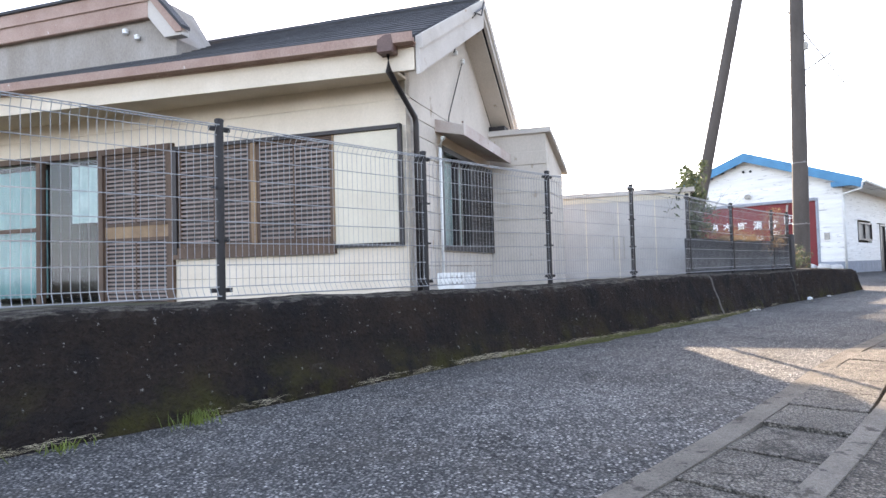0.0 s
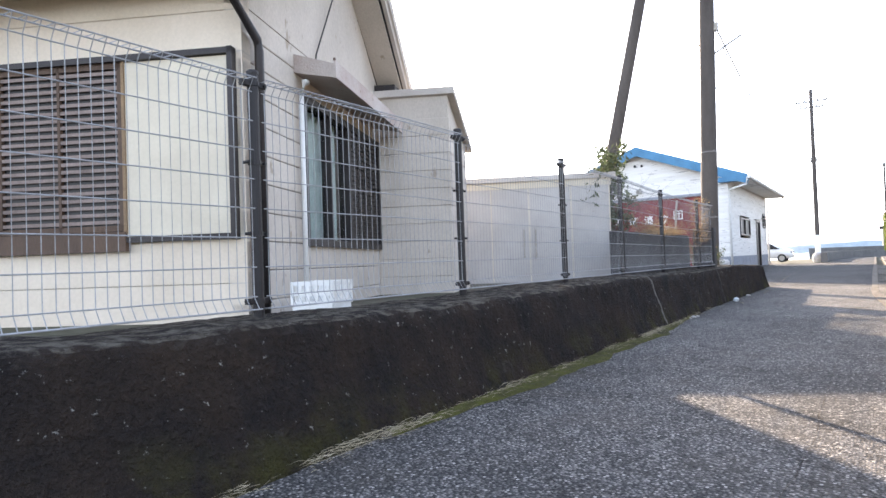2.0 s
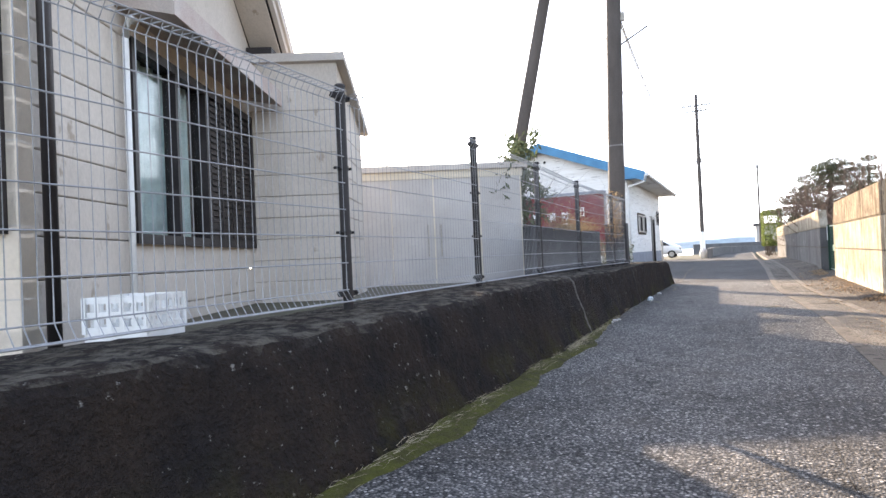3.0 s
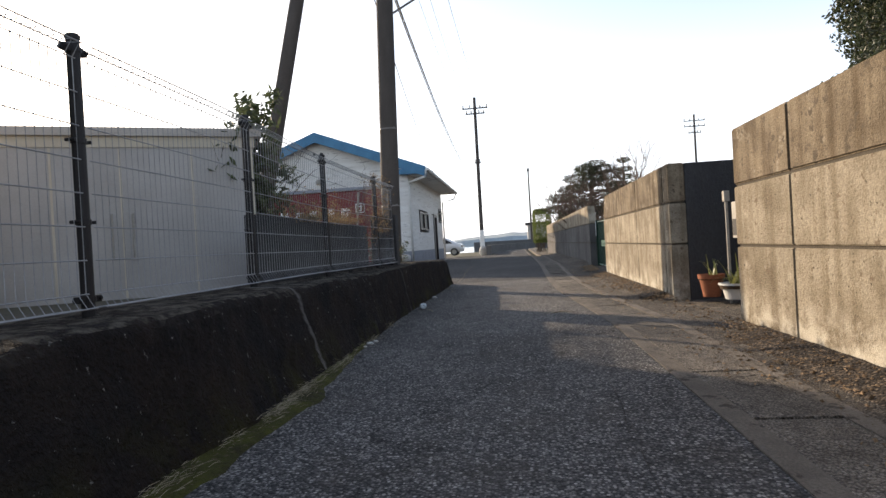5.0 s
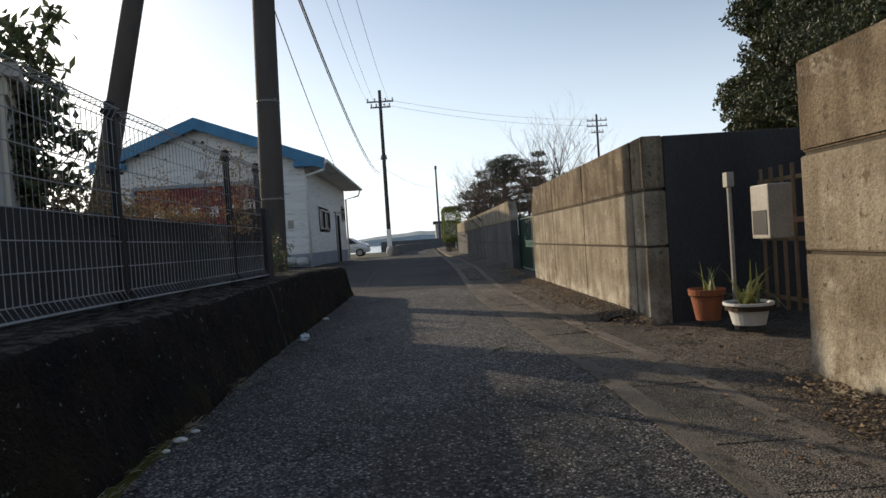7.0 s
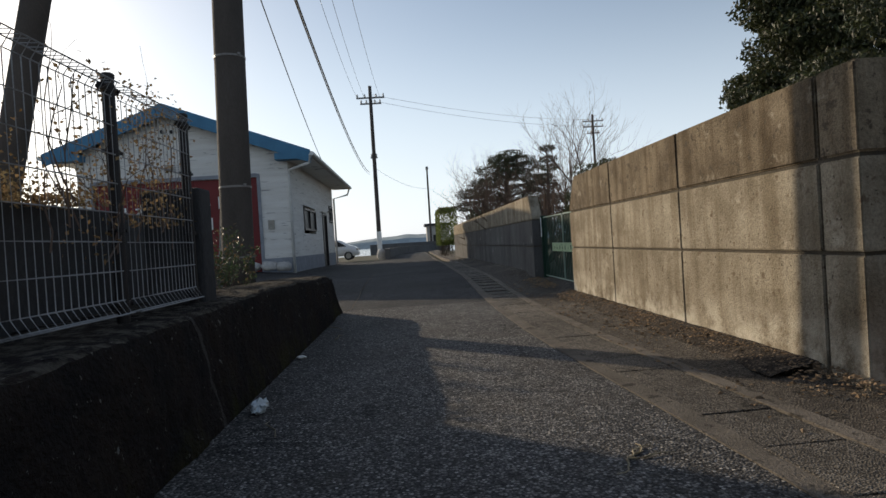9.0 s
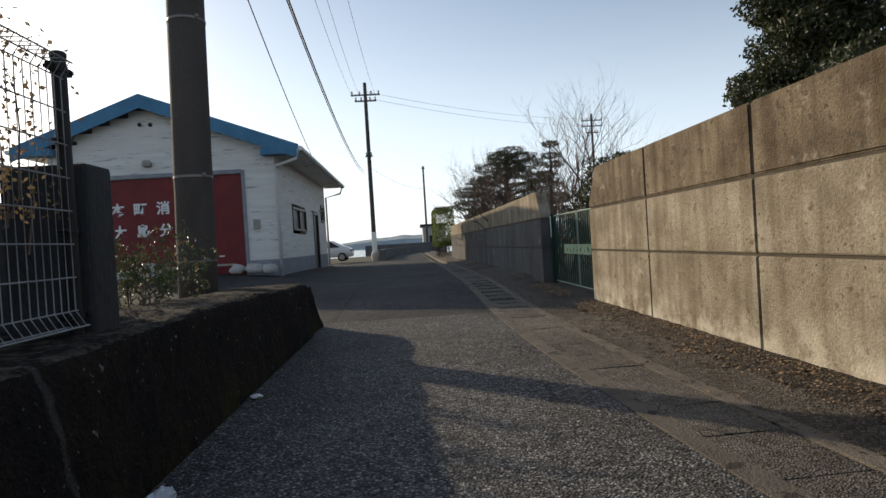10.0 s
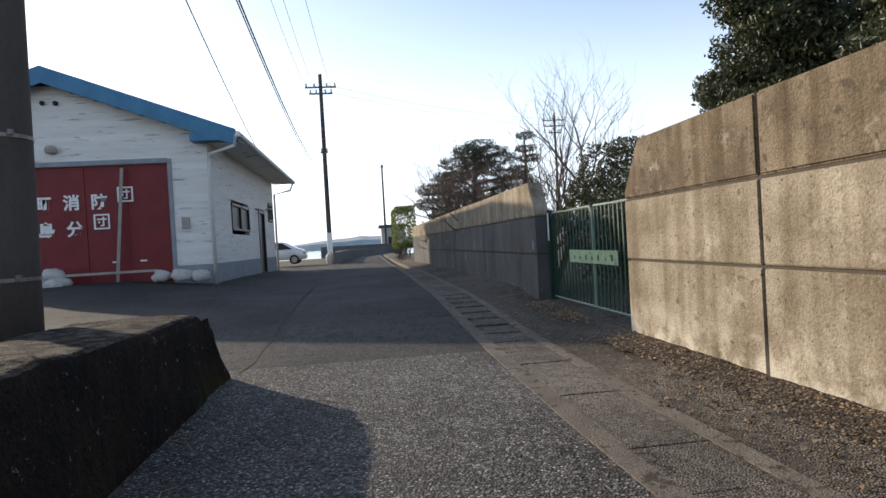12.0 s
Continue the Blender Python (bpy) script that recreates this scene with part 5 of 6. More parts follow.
def build_station():
    st = empty("fire_brigade_building", (FX, FY0, 0.2), "white clapboard fire brigade shed with blue roof edge", "building")
    o = Vector(st.location)

    def bx(bm, lo, hi, bev=0.0):
        return box(bm, Vector(lo) - o, Vector(hi) - o, bev)

    yc, zw, za = 10.55, 4.36, 5.80
    top = lambda y: za - (za - zw) * abs(y - yc) / (yc - FY0)
    sh0, sh1, shz = 7.74, 13.05, 3.52
    # front wall: clapboards left and right of the door and over it
    bm = B()
    bx(bm, (FX + 0.10, FY0, 0.0), (FX + 0.16, sh0, zw))
    bx(bm, (FX + 0.10, sh1, 0.0), (FX + 0.16, FY1, zw))
    bx(bm, (FX + 0.10, sh0, shz), (FX + 0.16, sh1, zw))
    front = part("front_wall", bm, WHITE_PAINT, st)
    z = 0.78
    while z < za - 0.1:
        z1 = min(z + 0.21, za)
        zm = z1
        reach = yc - FY0 if zm <= zw else (za - zm) / (za - zw) * (yc - FY0)
        y0, y1 = yc - reach, min(FY1, yc + reach)
        segs = [(y0, y1)] if z >= shz - 0.05 else [(y0, sh0), (sh1, y1)]
        for a, b in segs:
            if b - a > 0.15:
                bm = B()
                bx(bm, (FX - 0.012, a, z + 0.003), (FX + 0.10, b, z1))
                part("clapboard", bm, WHITE_PAINT, front)
        z = z1
    bm = B()
    bx(bm, (FX - 0.03, FY0 - 0.02, -0.2), (FX + 0.12, sh0, 0.775))
    part("plinth", bm, BASE_BLUE, st, "blue-grey painted plinth")
    bm = B()
    bx(bm, (FX - 0.03, sh1, -0.2), (FX + 0.12, FY1 + 0.02, 0.775))
    part("plinth", bm, BASE_BLUE, st, "blue-grey painted plinth")
    # side wall with window, door and small window
    holes = [(33.5, 36.3, 1.74, 2.58), (38.2, 39.6, -0.2, 2.60), (40.6, 41.8, 2.3, 3.05)]
    bm = B()
    bx(bm, (FX + 0.3, FY0 + 0.12, 0.0), (FX + 0.32, FY0 + 0.14, 0.2))
    side = part("side_wall", bm, WHITE_PAINT, st)
    zs = [0.775] + [0.775 + 0.2117 * k for k in range(1, 17)]
    for z0, z1 in zip(zs, zs[1:]):
        xx = FX
        for h in holes + [(FXB, FXB, 0, 9)]:
            hit = h[2] < z1 - 0.02 and h[3] > z0 + 0.02
            if hit and h[0] > xx:
                bm = B()
                bx(bm, (xx, FY0 - 0.012, z0 + 0.003), (h[0], FY0 + 0.10, z1))
                part("clapboard", bm, WHITE_PAINT, side)
                xx = h[1]
    bm = B()
    bx(bm, (FX + 0.1, FY0 - 0.03, -0.2), (38.2, FY0 + 0.1, 0.775))
    part("plinth", bm, BASE_BLUE, st)
    bm = B()
    bx(bm, (39.6, FY0 - 0.03, -0.2), (FXB, FY0 + 0.1, 0.775))
    part("plinth", bm, BASE_BLUE, st)
    bm = B()
    bx(bm, (FXB - 0.1, FY0 + 0.1, 0), (FXB, FY1, zw))
    bx(bm, (FX + 0.2, FY1 - 0.1, 0), (FXB, FY1, zw))
    part("back_wall", bm, WHITE_PAINT, st)
    # Inner wall, coloured dark to look like an unlit room.
    bm = B()
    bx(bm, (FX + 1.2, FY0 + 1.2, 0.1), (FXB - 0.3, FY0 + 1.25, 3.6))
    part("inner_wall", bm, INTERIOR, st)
    for n, (x0, x1, z0, z1) in enumerate((holes[0], holes[2])):
        w = empty("side_window", (0, 0, 0), "dark aluminium sliding window", "")
        w.parent = st
        bm = B()
        for a, b, c, d in ((x0, x0 + 0.07, z0, z1), (x1 - 0.07, x1, z0, z1), (x0, x1, z0, z0 + 0.07), (x0, x1, z1 - 0.07, z1), ((x0 + x1) / 2 - 0.05, (x0 + x1) / 2 + 0.05, z0, z1)):
            bx(bm, (a, FY0 - 0.05, c), (b, FY0 + 0.06, d))
        part("frame", bm, DARK_METAL, w)
        bm = B()
        bx(bm, (x0, FY0 + 0.02, z0), (x1, FY0 + 0.03, z1))
        part("pane", bm, DARK_PANE, w)
    d = empty("side_door", (0, 0, 0), "dark half-open side door", "")
    d.parent = st
    bm = B()
    bx(bm, (38.2, FY0 - 0.04, 0.2), (38.3, FY0 + 0.08, 2.62))
    bx(bm, (39.5, FY0 - 0.04, 0.2), (39.6, FY0 + 0.08, 2.62))
    bx(bm, (38.2, FY0 - 0.04, 2.52), (39.6, FY0 + 0.08, 2.62))
    part("frame", bm, DARK_METAL, d)
    bm = B()
    bx(bm, (38.3, FY0 + 0.05, 0.2), (39.5, FY0 + 0.09, 2.52))
    part("leaf", bm, DARK_METAL, d)
    # red door with lettering
    rd = empty("red_door", (0, 0, 0), "dark red sliding vehicle door with white lettering", "")
    rd.parent = st
    n = 5
    for k in range(n):
        a, b = sh0 + (sh1 - sh0) * k / n, sh0 + (sh1 - sh0) * (k + 1) / n
        bm = B()
        bx(bm, (FX + 0.05 + 0.015 * (k % 2), a + 0.005, 0.3), (FX + 0.10 + 0.015 * (k % 2), b - 0.005, shz))
        part("panel", bm, RED_PAINT, rd)
    bm = B()
    bx(bm, (FX - 0.05, sh0 - 0.10, 0.3), (FX + 0.05, sh0, shz + 0.1))
    bx(bm, (FX - 0.05, sh1, 0.3), (FX + 0.05, sh1 + 0.10, shz + 0.1))
    bx(bm, (FX - 0.06, sh0, shz), (FX + 0.05, sh1, shz + 0.12))
    part("frame", bm, BASE_BLUE, rd)
    turn = Matrix.Rotation(radians(-90), 4, "Z") @ Matrix.Rotation(radians(90), 4, "X")
    for chars, z, ys in (("串本町消防団", 2.55, [12.23, 11.58, 10.90, 10.20, 9.52, 8.86]), ("大島分団", 1.86, [11.55, 10.85, 10.15, 9.48])):
        for ch, y in zip(chars, ys):
            if ch == "団":
                # built of strokes: a frame with three strokes inside
                bm = B()
                for a, b, c, d in ((-0.20, -0.155, -0.20, 0.20), (0.155, 0.20, -0.20, 0.20), (-0.155, 0.155, 0.16, 0.20), (-0.155, 0.155, -0.20, -0.16), (-0.12, 0.12, 0.045, 0.085), (0.02, 0.06, -0.12, 0.045), (0.02, 0.06, 0.085, 0.13), (-0.04, 0.02, -0.12, -0.085), (-0.09, -0.045, -0.04, 0.01)):
                    bx(bm, (FX + 0.028, y - b, z + 0.19 + c), (FX + 0.036, y - a, z + 0.19 + d))
                part("lettering", bm, SIGN_WHITE, rd)
                continue
            text_mesh("lettering", ch, 0.42, Matrix.Translation(Vector((FX + 0.035, y, z)) - o) @ turn, SIGN_WHITE, rd)
    for ln, y, z in ((0.16, 9.2, 0.95), (0.16, 8.5, 0.95)):
        bm = B()
        bx(bm, (FX + 0.03, y - ln / 2, z), (FX + 0.06, y + ln / 2, z + 0.04))
        part("handle", bm, SIGN_WHITE, rd)
    # roof
    roof = empty("roof", (0, 0, 0), "low pitched roof with blue fascia", "")
    roof.parent = st
    ov = 0.86
    ze = top(FY0) - (za - zw) / (yc - FY0) * ov
    for s in (-1, 1):
        ye = FY0 - ov if s < 0 else FY1 + ov
        ze = top(ye) if s > 0 else top(FY0) - (za - zw) / (yc - FY0) * ov
        bm = B()
        q = [(ye, ze + 0.10), (yc, za + 0.10)]
        vs = [bm.verts.new(Vector((x, y, z + dz)) - o) for y, z in q for x in (FX - 0.4, FXB + 0.55) for dz in (0.0, 0.10)]
        for ff in ((0, 1, 3, 2), (4, 6, 7, 5), (0, 4, 5, 1), (2, 3, 7, 6), (0, 2, 6, 4), (1, 5, 7, 3)):
            bm.faces.new([vs[i] for i in ff])
        bmesh.ops.recalc_face_normals(bm, faces=bm.faces)
        part("slope", bm, ROOF_GREY, roof)
        bm = B()
        vs = [bm.verts.new(Vector((x, y, z + dz)) - o) for y, z in q for x in (FX - 0.45, FX - 0.40) for dz in (-0.30, 0.13)]
        for ff in ((0, 1, 3, 2), (4, 6, 7, 5), (0, 4, 5, 1), (2, 3, 7, 6), (0, 2, 6, 4), (1, 5, 7, 3)):
            bm.faces.new([vs[i] for i in ff])
        bmesh.ops.recalc_face_normals(bm, faces=bm.faces)
        part("fascia", bm, BLUE_TRIM, roof, "blue painted gable fascia")
        bm = B()
        ya, yb = (ye, FY0 + 0.3) if s < 0 else (FY1 - 0.3, ye)
        bx(bm, (FX - 0.447, ya, ze - 0.04), (FX - 0.02, yb, ze + 0.17))
        part("eave_box", bm, BLUE_TRIM, roof)
        bm = B()
        bx(bm, (FX - 0.40, min(ye, FY0 if s < 0 else FY1), ze + 0.0), (FXB + 0.55, max(ye, FY0 if s < 0 else FY1), ze + 0.04))
        part("soffit", bm, WHITE_PAINT, roof)
        bm = B()
        tube(bm, [Vector((FX - 0.46, ye - s * -0.06, ze + 0.10)) - o, Vector((FXB + 0.6, ye - s * -0.06, ze + 0.06)) - o], 0.075, 8)
        part("gutter", bm, WHITE_PLASTIC, roof, "pale rain gutter")
    bm = B()
    ye = FY0 - ov
    ze = top(FY0) - (za - zw) / (yc - FY0) * ov
    tube(bm, [Vector(p) - o for p in ((FX - 0.55, ye - 0.02, ze + 0.05), (FX - 0.45, ye + 0.05, ze - 0.2), (FX - 0.16, FY0 - 0.1, ze - 0.36), (FX - 0.10, FY0 - 0.07, ze - 0.6), (FX - 0.10, FY0 - 0.07, 0.2))], 0.05, 8)
    part("downpipe", bm, WHITE_PLASTIC, roof, "white downpipe", smooth=True)
    bm = B()
    tube(bm, [Vector(p) - o for p in ((FXB + 0.5, ye - 0.02, ze + 0.05), (FXB + 0.42, ye + 0.1, ze - 0.3), (FXB + 0.05, FY0 - 0.08, ze - 0.5), (FXB + 0.05, FY0 - 0.08, 0.2))], 0.05, 8)
    part("downpipe", bm, WHITE_PLASTIC, roof, smooth=True)
    # small fittings
    bm = B()
    lathe(bm, [(0.03, -0.10), (0.13, -0.08), (0.15, 0.02), (0.10, 0.10), (0.02, 0.12)], 12, Vector((FX - 0.12, 10.55, 3.95)) - o)
    part("lamp", bm, GREY_METAL, st, "round grey wall lamp")
    bm = B()
    bx(bm, (FX - 0.08, 7.25, 1.75), (FX, 7.45, 2.05), 0.01)
    part("meter_box", bm, GREY_METAL, st, "small grey box on the wall")
    for y in (10.4, 10.72):
        bm = B()
        lathe(bm, [(0.03, -0.06), (0.06, -0.03), (0.06, 0.03), (0.02, 0.06)], 8, Vector((FX - 0.05, y, 5.2 - 0.2 * abs(y - 10.6))) - o)
        part("insulator", bm, BLACK, st)
    bm = B()
    bx(bm, (40.1, FY0 - 0.25, 2.75), (40.5, FY0 - 0.01, 2.8), 0.02)
    part("vent_hood", bm, GREY_METAL, st)
    bm = B()
    bx(bm, (37.6, FY0 - 0.15, 2.7), (37.85, FY0 - 0.01, 2.55), 0.02)
    part("vent_hood", bm, GREY_METAL, st)


def build_forecourt_clutter():
    rnd = random.Random(11)

    def sandbag(x, y, z, sx, sy, sz, label):
        bm = B()
        bmesh.ops.create_uvsphere(bm, u_segments=14, v_segments=9, radius=1.0)
        for v in bm.verts:
            c = v.co
            k = 1 + 0.30 * noise.noise(c * 1.5 + Vector((x, y, z))) + 0.14 * noise.noise(c * 4 + Vector((y, x, z)))
            c.x, c.y, c.z = c.x * sx * k, c.y * sy * k, max(-0.75, c.z) * sz * k
        tagged(link("sandbag", bm, SANDBAG, loc=(x, y, z), smooth=True), label, "sandbag", "sandbags before the red door")

    g = gz(30) + 0.22
    for x, y, z, s in ((30.3, 11.15, 0.15, 0.34), (30.2, 10.75, 0.14, 0.30), (30.4, 10.35, 0.15, 0.32), (30.45, 10.5, 0.36, 0.28), (30.0, 10.3, 0.10, 0.24), (30.5, 7.9, 0.15, 0.24), (30.3, 7.35, 0.15, 0.27), (30.35, 6.9, 0.11, 0.25)):
        sandbag(x, y, g + z - 0.03, s * 0.8, s, 0.17, "dirty white sandbag lying on the forecourt")
    for a, b, nm in (((30.75, 9.08, g + 0.02), (30.9, 8.86, g + 3.0), "plank"), ((30.5, 8.0, g + 0.29), (30.45, 10.5, g + 0.29), "plank")):
        bm = B()
        v0, v1 = Vector(a), Vector(b)
        m = look(v0, v1) @ pose(0, 0, 0)
        box(bm, (-0.05, -0.03, -(v1 - v0).length), (0.05, 0.03, 0), 0.006, m)
        tagged(link("timber_bar", bm, GREY_METAL), "weathered grey timber bar at the red door", "timber")
    # white litter, one wind-blown bag at the wall's foot
    bm = B()
    bmesh.ops.create_icosphere(bm, subdivisions=3, radius=1.0)
    for v in bm.verts:
        k = 1 + 0.55 * noise.noise(v.co * 2.3)
        v.co = Vector((v.co.x * 0.085 * k, v.co.y * 0.04 * k, (v.co.z * 0.04 * k)))
    ob = tagged(link("plastic_litter", bm, BLUE_BAG, loc=(13.72, 3.60, gz(13) + 0.035)), "crumpled pale blue plastic litter by the wall", "litter")
    for x, y, s in ((10.70, 3.62, 0.035), (10.84, 3.60, 0.025), (15.38, 3.66, 0.04), (10.55, 3.63, 0.022)):
        bm = B()
        bmesh.ops.create_icosphere(bm, subdivisions=2, radius=s)
        for v in bm.verts:
            v.co *= 1 + 0.4 * noise.noise(v.co * 30)
            v.co.z *= 0.4
        tagged(link("stone_litter", bm, WHITE_PLASTIC, loc=(x, y, gz(x) + s * 0.35)), "small pale scrap lying at the wall's foot", "litter", "scraps at the wall's foot")


def build_scraps():
    """A grass tuft at the wall's foot, a pale root and a dry stalk left on the lane."""
    rnd = random.Random(41)
    for cx, cy, n, ln in ((1.43, 3.52, 90, 0.085), (0.75, 3.54, 40, 0.05)):
        v, f = [], []
        for i in range(n):
            a, q = rnd.uniform(0, 6.28), abs(rnd.gauss(0, 0.05))
            x, y, h = q * math.cos(a) * 1.8, q * math.sin(a), ln * rnd.uniform(0.5, 1.1)
            dx, dy, w, k = rnd.gauss(0, 0.025), rnd.gauss(0, 0.025), 0.0022, len(v)
            v += [(x - w, y, -0.004), (x + w, y, -0.004), (x + dx * 0.5 + w, y + dy * 0.5, h * 0.6), (x + dx * 0.5 - w, y + dy * 0.5, h * 0.6), (x + dx, y + dy, h)]
            f += [(k, k + 1, k + 2, k + 3), (k + 3, k + 2, k + 4)]
        tagged(quads_mesh("grass_tuft", v, f, LEAF_YELLOW, None, (cx, cy, gz(cx) + 0.004)), "small bright green grass tuft at the wall's foot", "grass tuft", "grass tufts at the wall's foot")
    bm = B()
    for j in range(5):
        p, a = Vector((0.0, 0.0, 0.006)), rnd.uniform(0, 6.28)
        pts = [p.copy()]
        for i in range(6):
            a += rnd.uniform(-0.7, 0.7)
            p = p + Vector((math.cos(a) * 0.035, math.sin(a) * 0.035, rnd.uniform(-0.002, 0.003)))
            p.z = max(0.004, p.z)
            pts.append(p)
        tube(bm, pts, [0.006 - 0.0007 * i for i in range(7)], 5)
    tagged(link("dry_root", bm, DRY_GRASS, loc=(12.54, 1.87, gz(12.5)), smooth=True), "pale dry root scrap lying on the asphalt", "scrap")
    for cx, cy, turn, ln in ((17.05, 3.52, 0.5, 0.34), (16.3, 3.50, -0.3, 0.28), (13.2, 3.40, 0.2, 0.30)):
        bm = B()
        tube(bm, [(0, 0, 0.006), (ln * 0.3 * math.cos(turn), ln * 0.3 * math.sin(turn), 0.014), (ln * 0.7 * math.cos(turn + 0.25), ln * 0.7 * math.sin(turn + 0.25), 0.02), (ln * math.cos(turn + 0.1), ln * math.sin(turn + 0.1), 0.008)], [0.004, 0.0035, 0.003, 0.0015], 5)
        tagged(link("dry_stalk", bm, DRY_GRASS, loc=(cx, cy, gz(cx)), smooth=True), "straw-coloured dry stalk by the low wall", "stalk", "dry stalks by the wall")


# ---- poles and wires ----
def build_poles():
    def pole(name, base, top_pt, r0, r1, label, bands=()):
        root = empty(name, base, label, "utility pole")
        o = Vector(base)
        bm = B()
        v = Vector(top_pt) - o
        tube(bm, [v * t for t in (0, 0.1, 0.25, 0.5, 0.75, 1)], [r0 + (r1 - r0) * t for t in (0, 0.1, 0.25, 0.5, 0.75, 1)], 20)
        part("shaft", bm, POLE_CONCRETE, root, smooth=True)
        for t in bands:
            bm = B()
            r = r0 + (r1 - r0) * t
            tube(bm, [v * t - Vector((0, 0, 0.012)), v * t + Vector((0, 0, 0.012))], r + 0.006, 20)
            tube(bm, [v * t + Vector((-r * 0.7, -r * 0.8, 0)), v * t + Vector((-r * 0.7, -r * 0.8, 0.03))], 0.02, 6)
            part("band", bm, POLE_BAND, root)
        return root

    near = pole("utility_pole", (18.15, 4.93, 0.0), (17.50, 4.50, 11.0), 0.205, 0.145, "dark concrete utility pole beside the low wall", (0.085, 0.165, 0.31))
    bm = B()
    tube(bm, [Vector((-0.34, -0.36, 5.75)), Vector((-0.30, -1.0, 6.1))], 0.022, 6)
    part("step_bracket", bm, POLE_BAND, near)
    bm = B()
    box(bm, (-0.42, -0.50, 6.3), (-0.32, -0.39, 6.5), 0.01)
    part("junction_box", bm, GREY_METAL, near)
    pole("strut_pole", (18.0, 8.09, 0.0), (17.90, 5.80, 9.7), 0.185, 0.13, "leaning concrete strut pole bracing the utility pole")

    def far_pole(name, x, y, h, r, label, arms):
        p = pole(name, (x, y, -0.1), (x, y, h), r, r * 0.7, label)
        for z, half in arms:
            bm = B()
            box(bm, (-0.06, -half, z - 0.06), (0.06, half, z + 0.06))
            part("crossarm", bm, POLE_BAND, p)
            for yy in (-half + 0.1, -half * 0.4, half * 0.4, half - 0.1):
                bm = B()
                lathe(bm, [(0.04, 0.06), (0.09, 0.12), (0.06, 0.2), (0.09, 0.26), (0.03, 0.34)], 8, (0, yy, z))
                part("insulator", bm, WHITE_PLASTIC, p)
        return p

    far_pole("far_utility_pole", 63.0, 5.55, 14.6, 0.20, "slender distant utility pole with crossarms by the shore", ((13.7, 1.2), (13.2, 0.9), (8.6, 0.3)))
    far_pole("far_utility_pole", 86.0, -20.5, 15.6, 0.18, "slender distant utility pole with crossarms behind the gardens", ((14.9, 1.3), (14.2, 1.3), (13.4, 0.8)))
    far_pole("far_utility_pole", 90.0, 0.35, 10.8, 0.15, "slender distant pole at the end of the lane", ((10.6, 0.2),))
    bm = B()
    box(bm, (62.8, 5.35, 0.0), (63.2, 5.75, 2.2), 0.05)
    tagged(link("pole_guard", bm, SIGN_WHITE), "white guard sleeve round the pole's foot", "pole guard")

    def wire(a, b, sag, r, label="thin black overhead cable strung between poles"):
        bm = B()
        a, b = Vector(a), Vector(b)
        pts = [a.lerp(b, t) - Vector((0, 0, sag * 4 * t * (1 - t))) for t in [i / 24 for i in range(25)]]
        tube(bm, [p - a for p in pts], r, 4, cap=False)
        tagged(link("overhead_cable", bm, CABLE, loc=a), label, "cable", "overhead cables")

    wire((17.7, 4.84, 7.38), (63, 6.02, 7.3), 1.1, 0.022)
    wire((17.7, 4.80, 7.12), (63, 6.02, 7.1), 1.1, 0.016)
    wire((18.5, 5.3, 10.8), (63, 6.6, 13.5), 0.9, 0.010)
    wire((18.5, 4.9, 10.8), (63, 6.0, 13.5), 0.9, 0.010)
    wire((18.5, 4.4, 10.8), (63, 4.7, 13.5), 0.9, 0.010)
    wire((17.8, 4.96, 6.30), (42.5, 6.68, 4.4), 0.4, 0.012)
    wire((63, 5.6, 13.9), (86, -20.5, 15.0), 0.6, 0.012)
    wire((63, 5.6, 13.4), (86, -20.5, 14.2), 0.6, 0.012)
    wire((63, 5.4, 7.5), (90, 0.35, 8.0), 0.5, 0.012)


# ---- entrance recess, gates, pots ----
def pot(name, x, y, z, profile, mat, label):
    root = empty(name, (x, y, z), label, "plant pot", "pots in the entrance")
    bm = B()
    lathe(bm, profile, 24)
    part("pot", bm, mat, root, smooth=False)
    rnd = random.Random(int(x * 100))
    h = profile[-2][1]
    bm = B()
    lathe(bm, [(profile[-3][0] * 0.93, h - 0.06), (profile[-3][0] * 0.93, h - 0.02)], 20)
    part("soil", bm, SOIL, root)
    v, f = [], []
    n = 34 if "white" in label else 9
    for i in range(n):
        a, ln, lean = rnd.uniform(0, 6.28), rnd.uniform(0.22, 0.42), rnd.uniform(0.3, 1.3)
        if n < 20:
            ln, lean = rnd.uniform(0.16, 0.28), rnd.uniform(0.05, 0.6)
        px, py, pz = rnd.uniform(-0.06, 0.06), rnd.uniform(-0.06, 0.06), h - 0.03
        k = len(v)
        w = rnd.uniform(0.008, 0.014)
        for s in range(6):
            t = s / 5
            r = ln * (t * math.sin(lean * (0.4 + 0.6 * t)))
            zz = ln * t * math.cos(lean * (0.2 + 1.1 * t))
            ww = w * (1 - t * 0.85)
            cx, cy = px + math.cos(a) * r, py + math.sin(a) * r
            v += [(cx - math.sin(a) * ww, cy + math.cos(a) * ww, pz + zz), (cx + math.sin(a) * ww, cy - math.cos(a) * ww, pz + zz)]
        f += [(k + 2 * s, k + 2 * s + 1, k + 2 * s + 3, k + 2 * s + 2) for s in range(5)]
    quads_mesh("foliage", v, f, LEAF_STRAP, root)


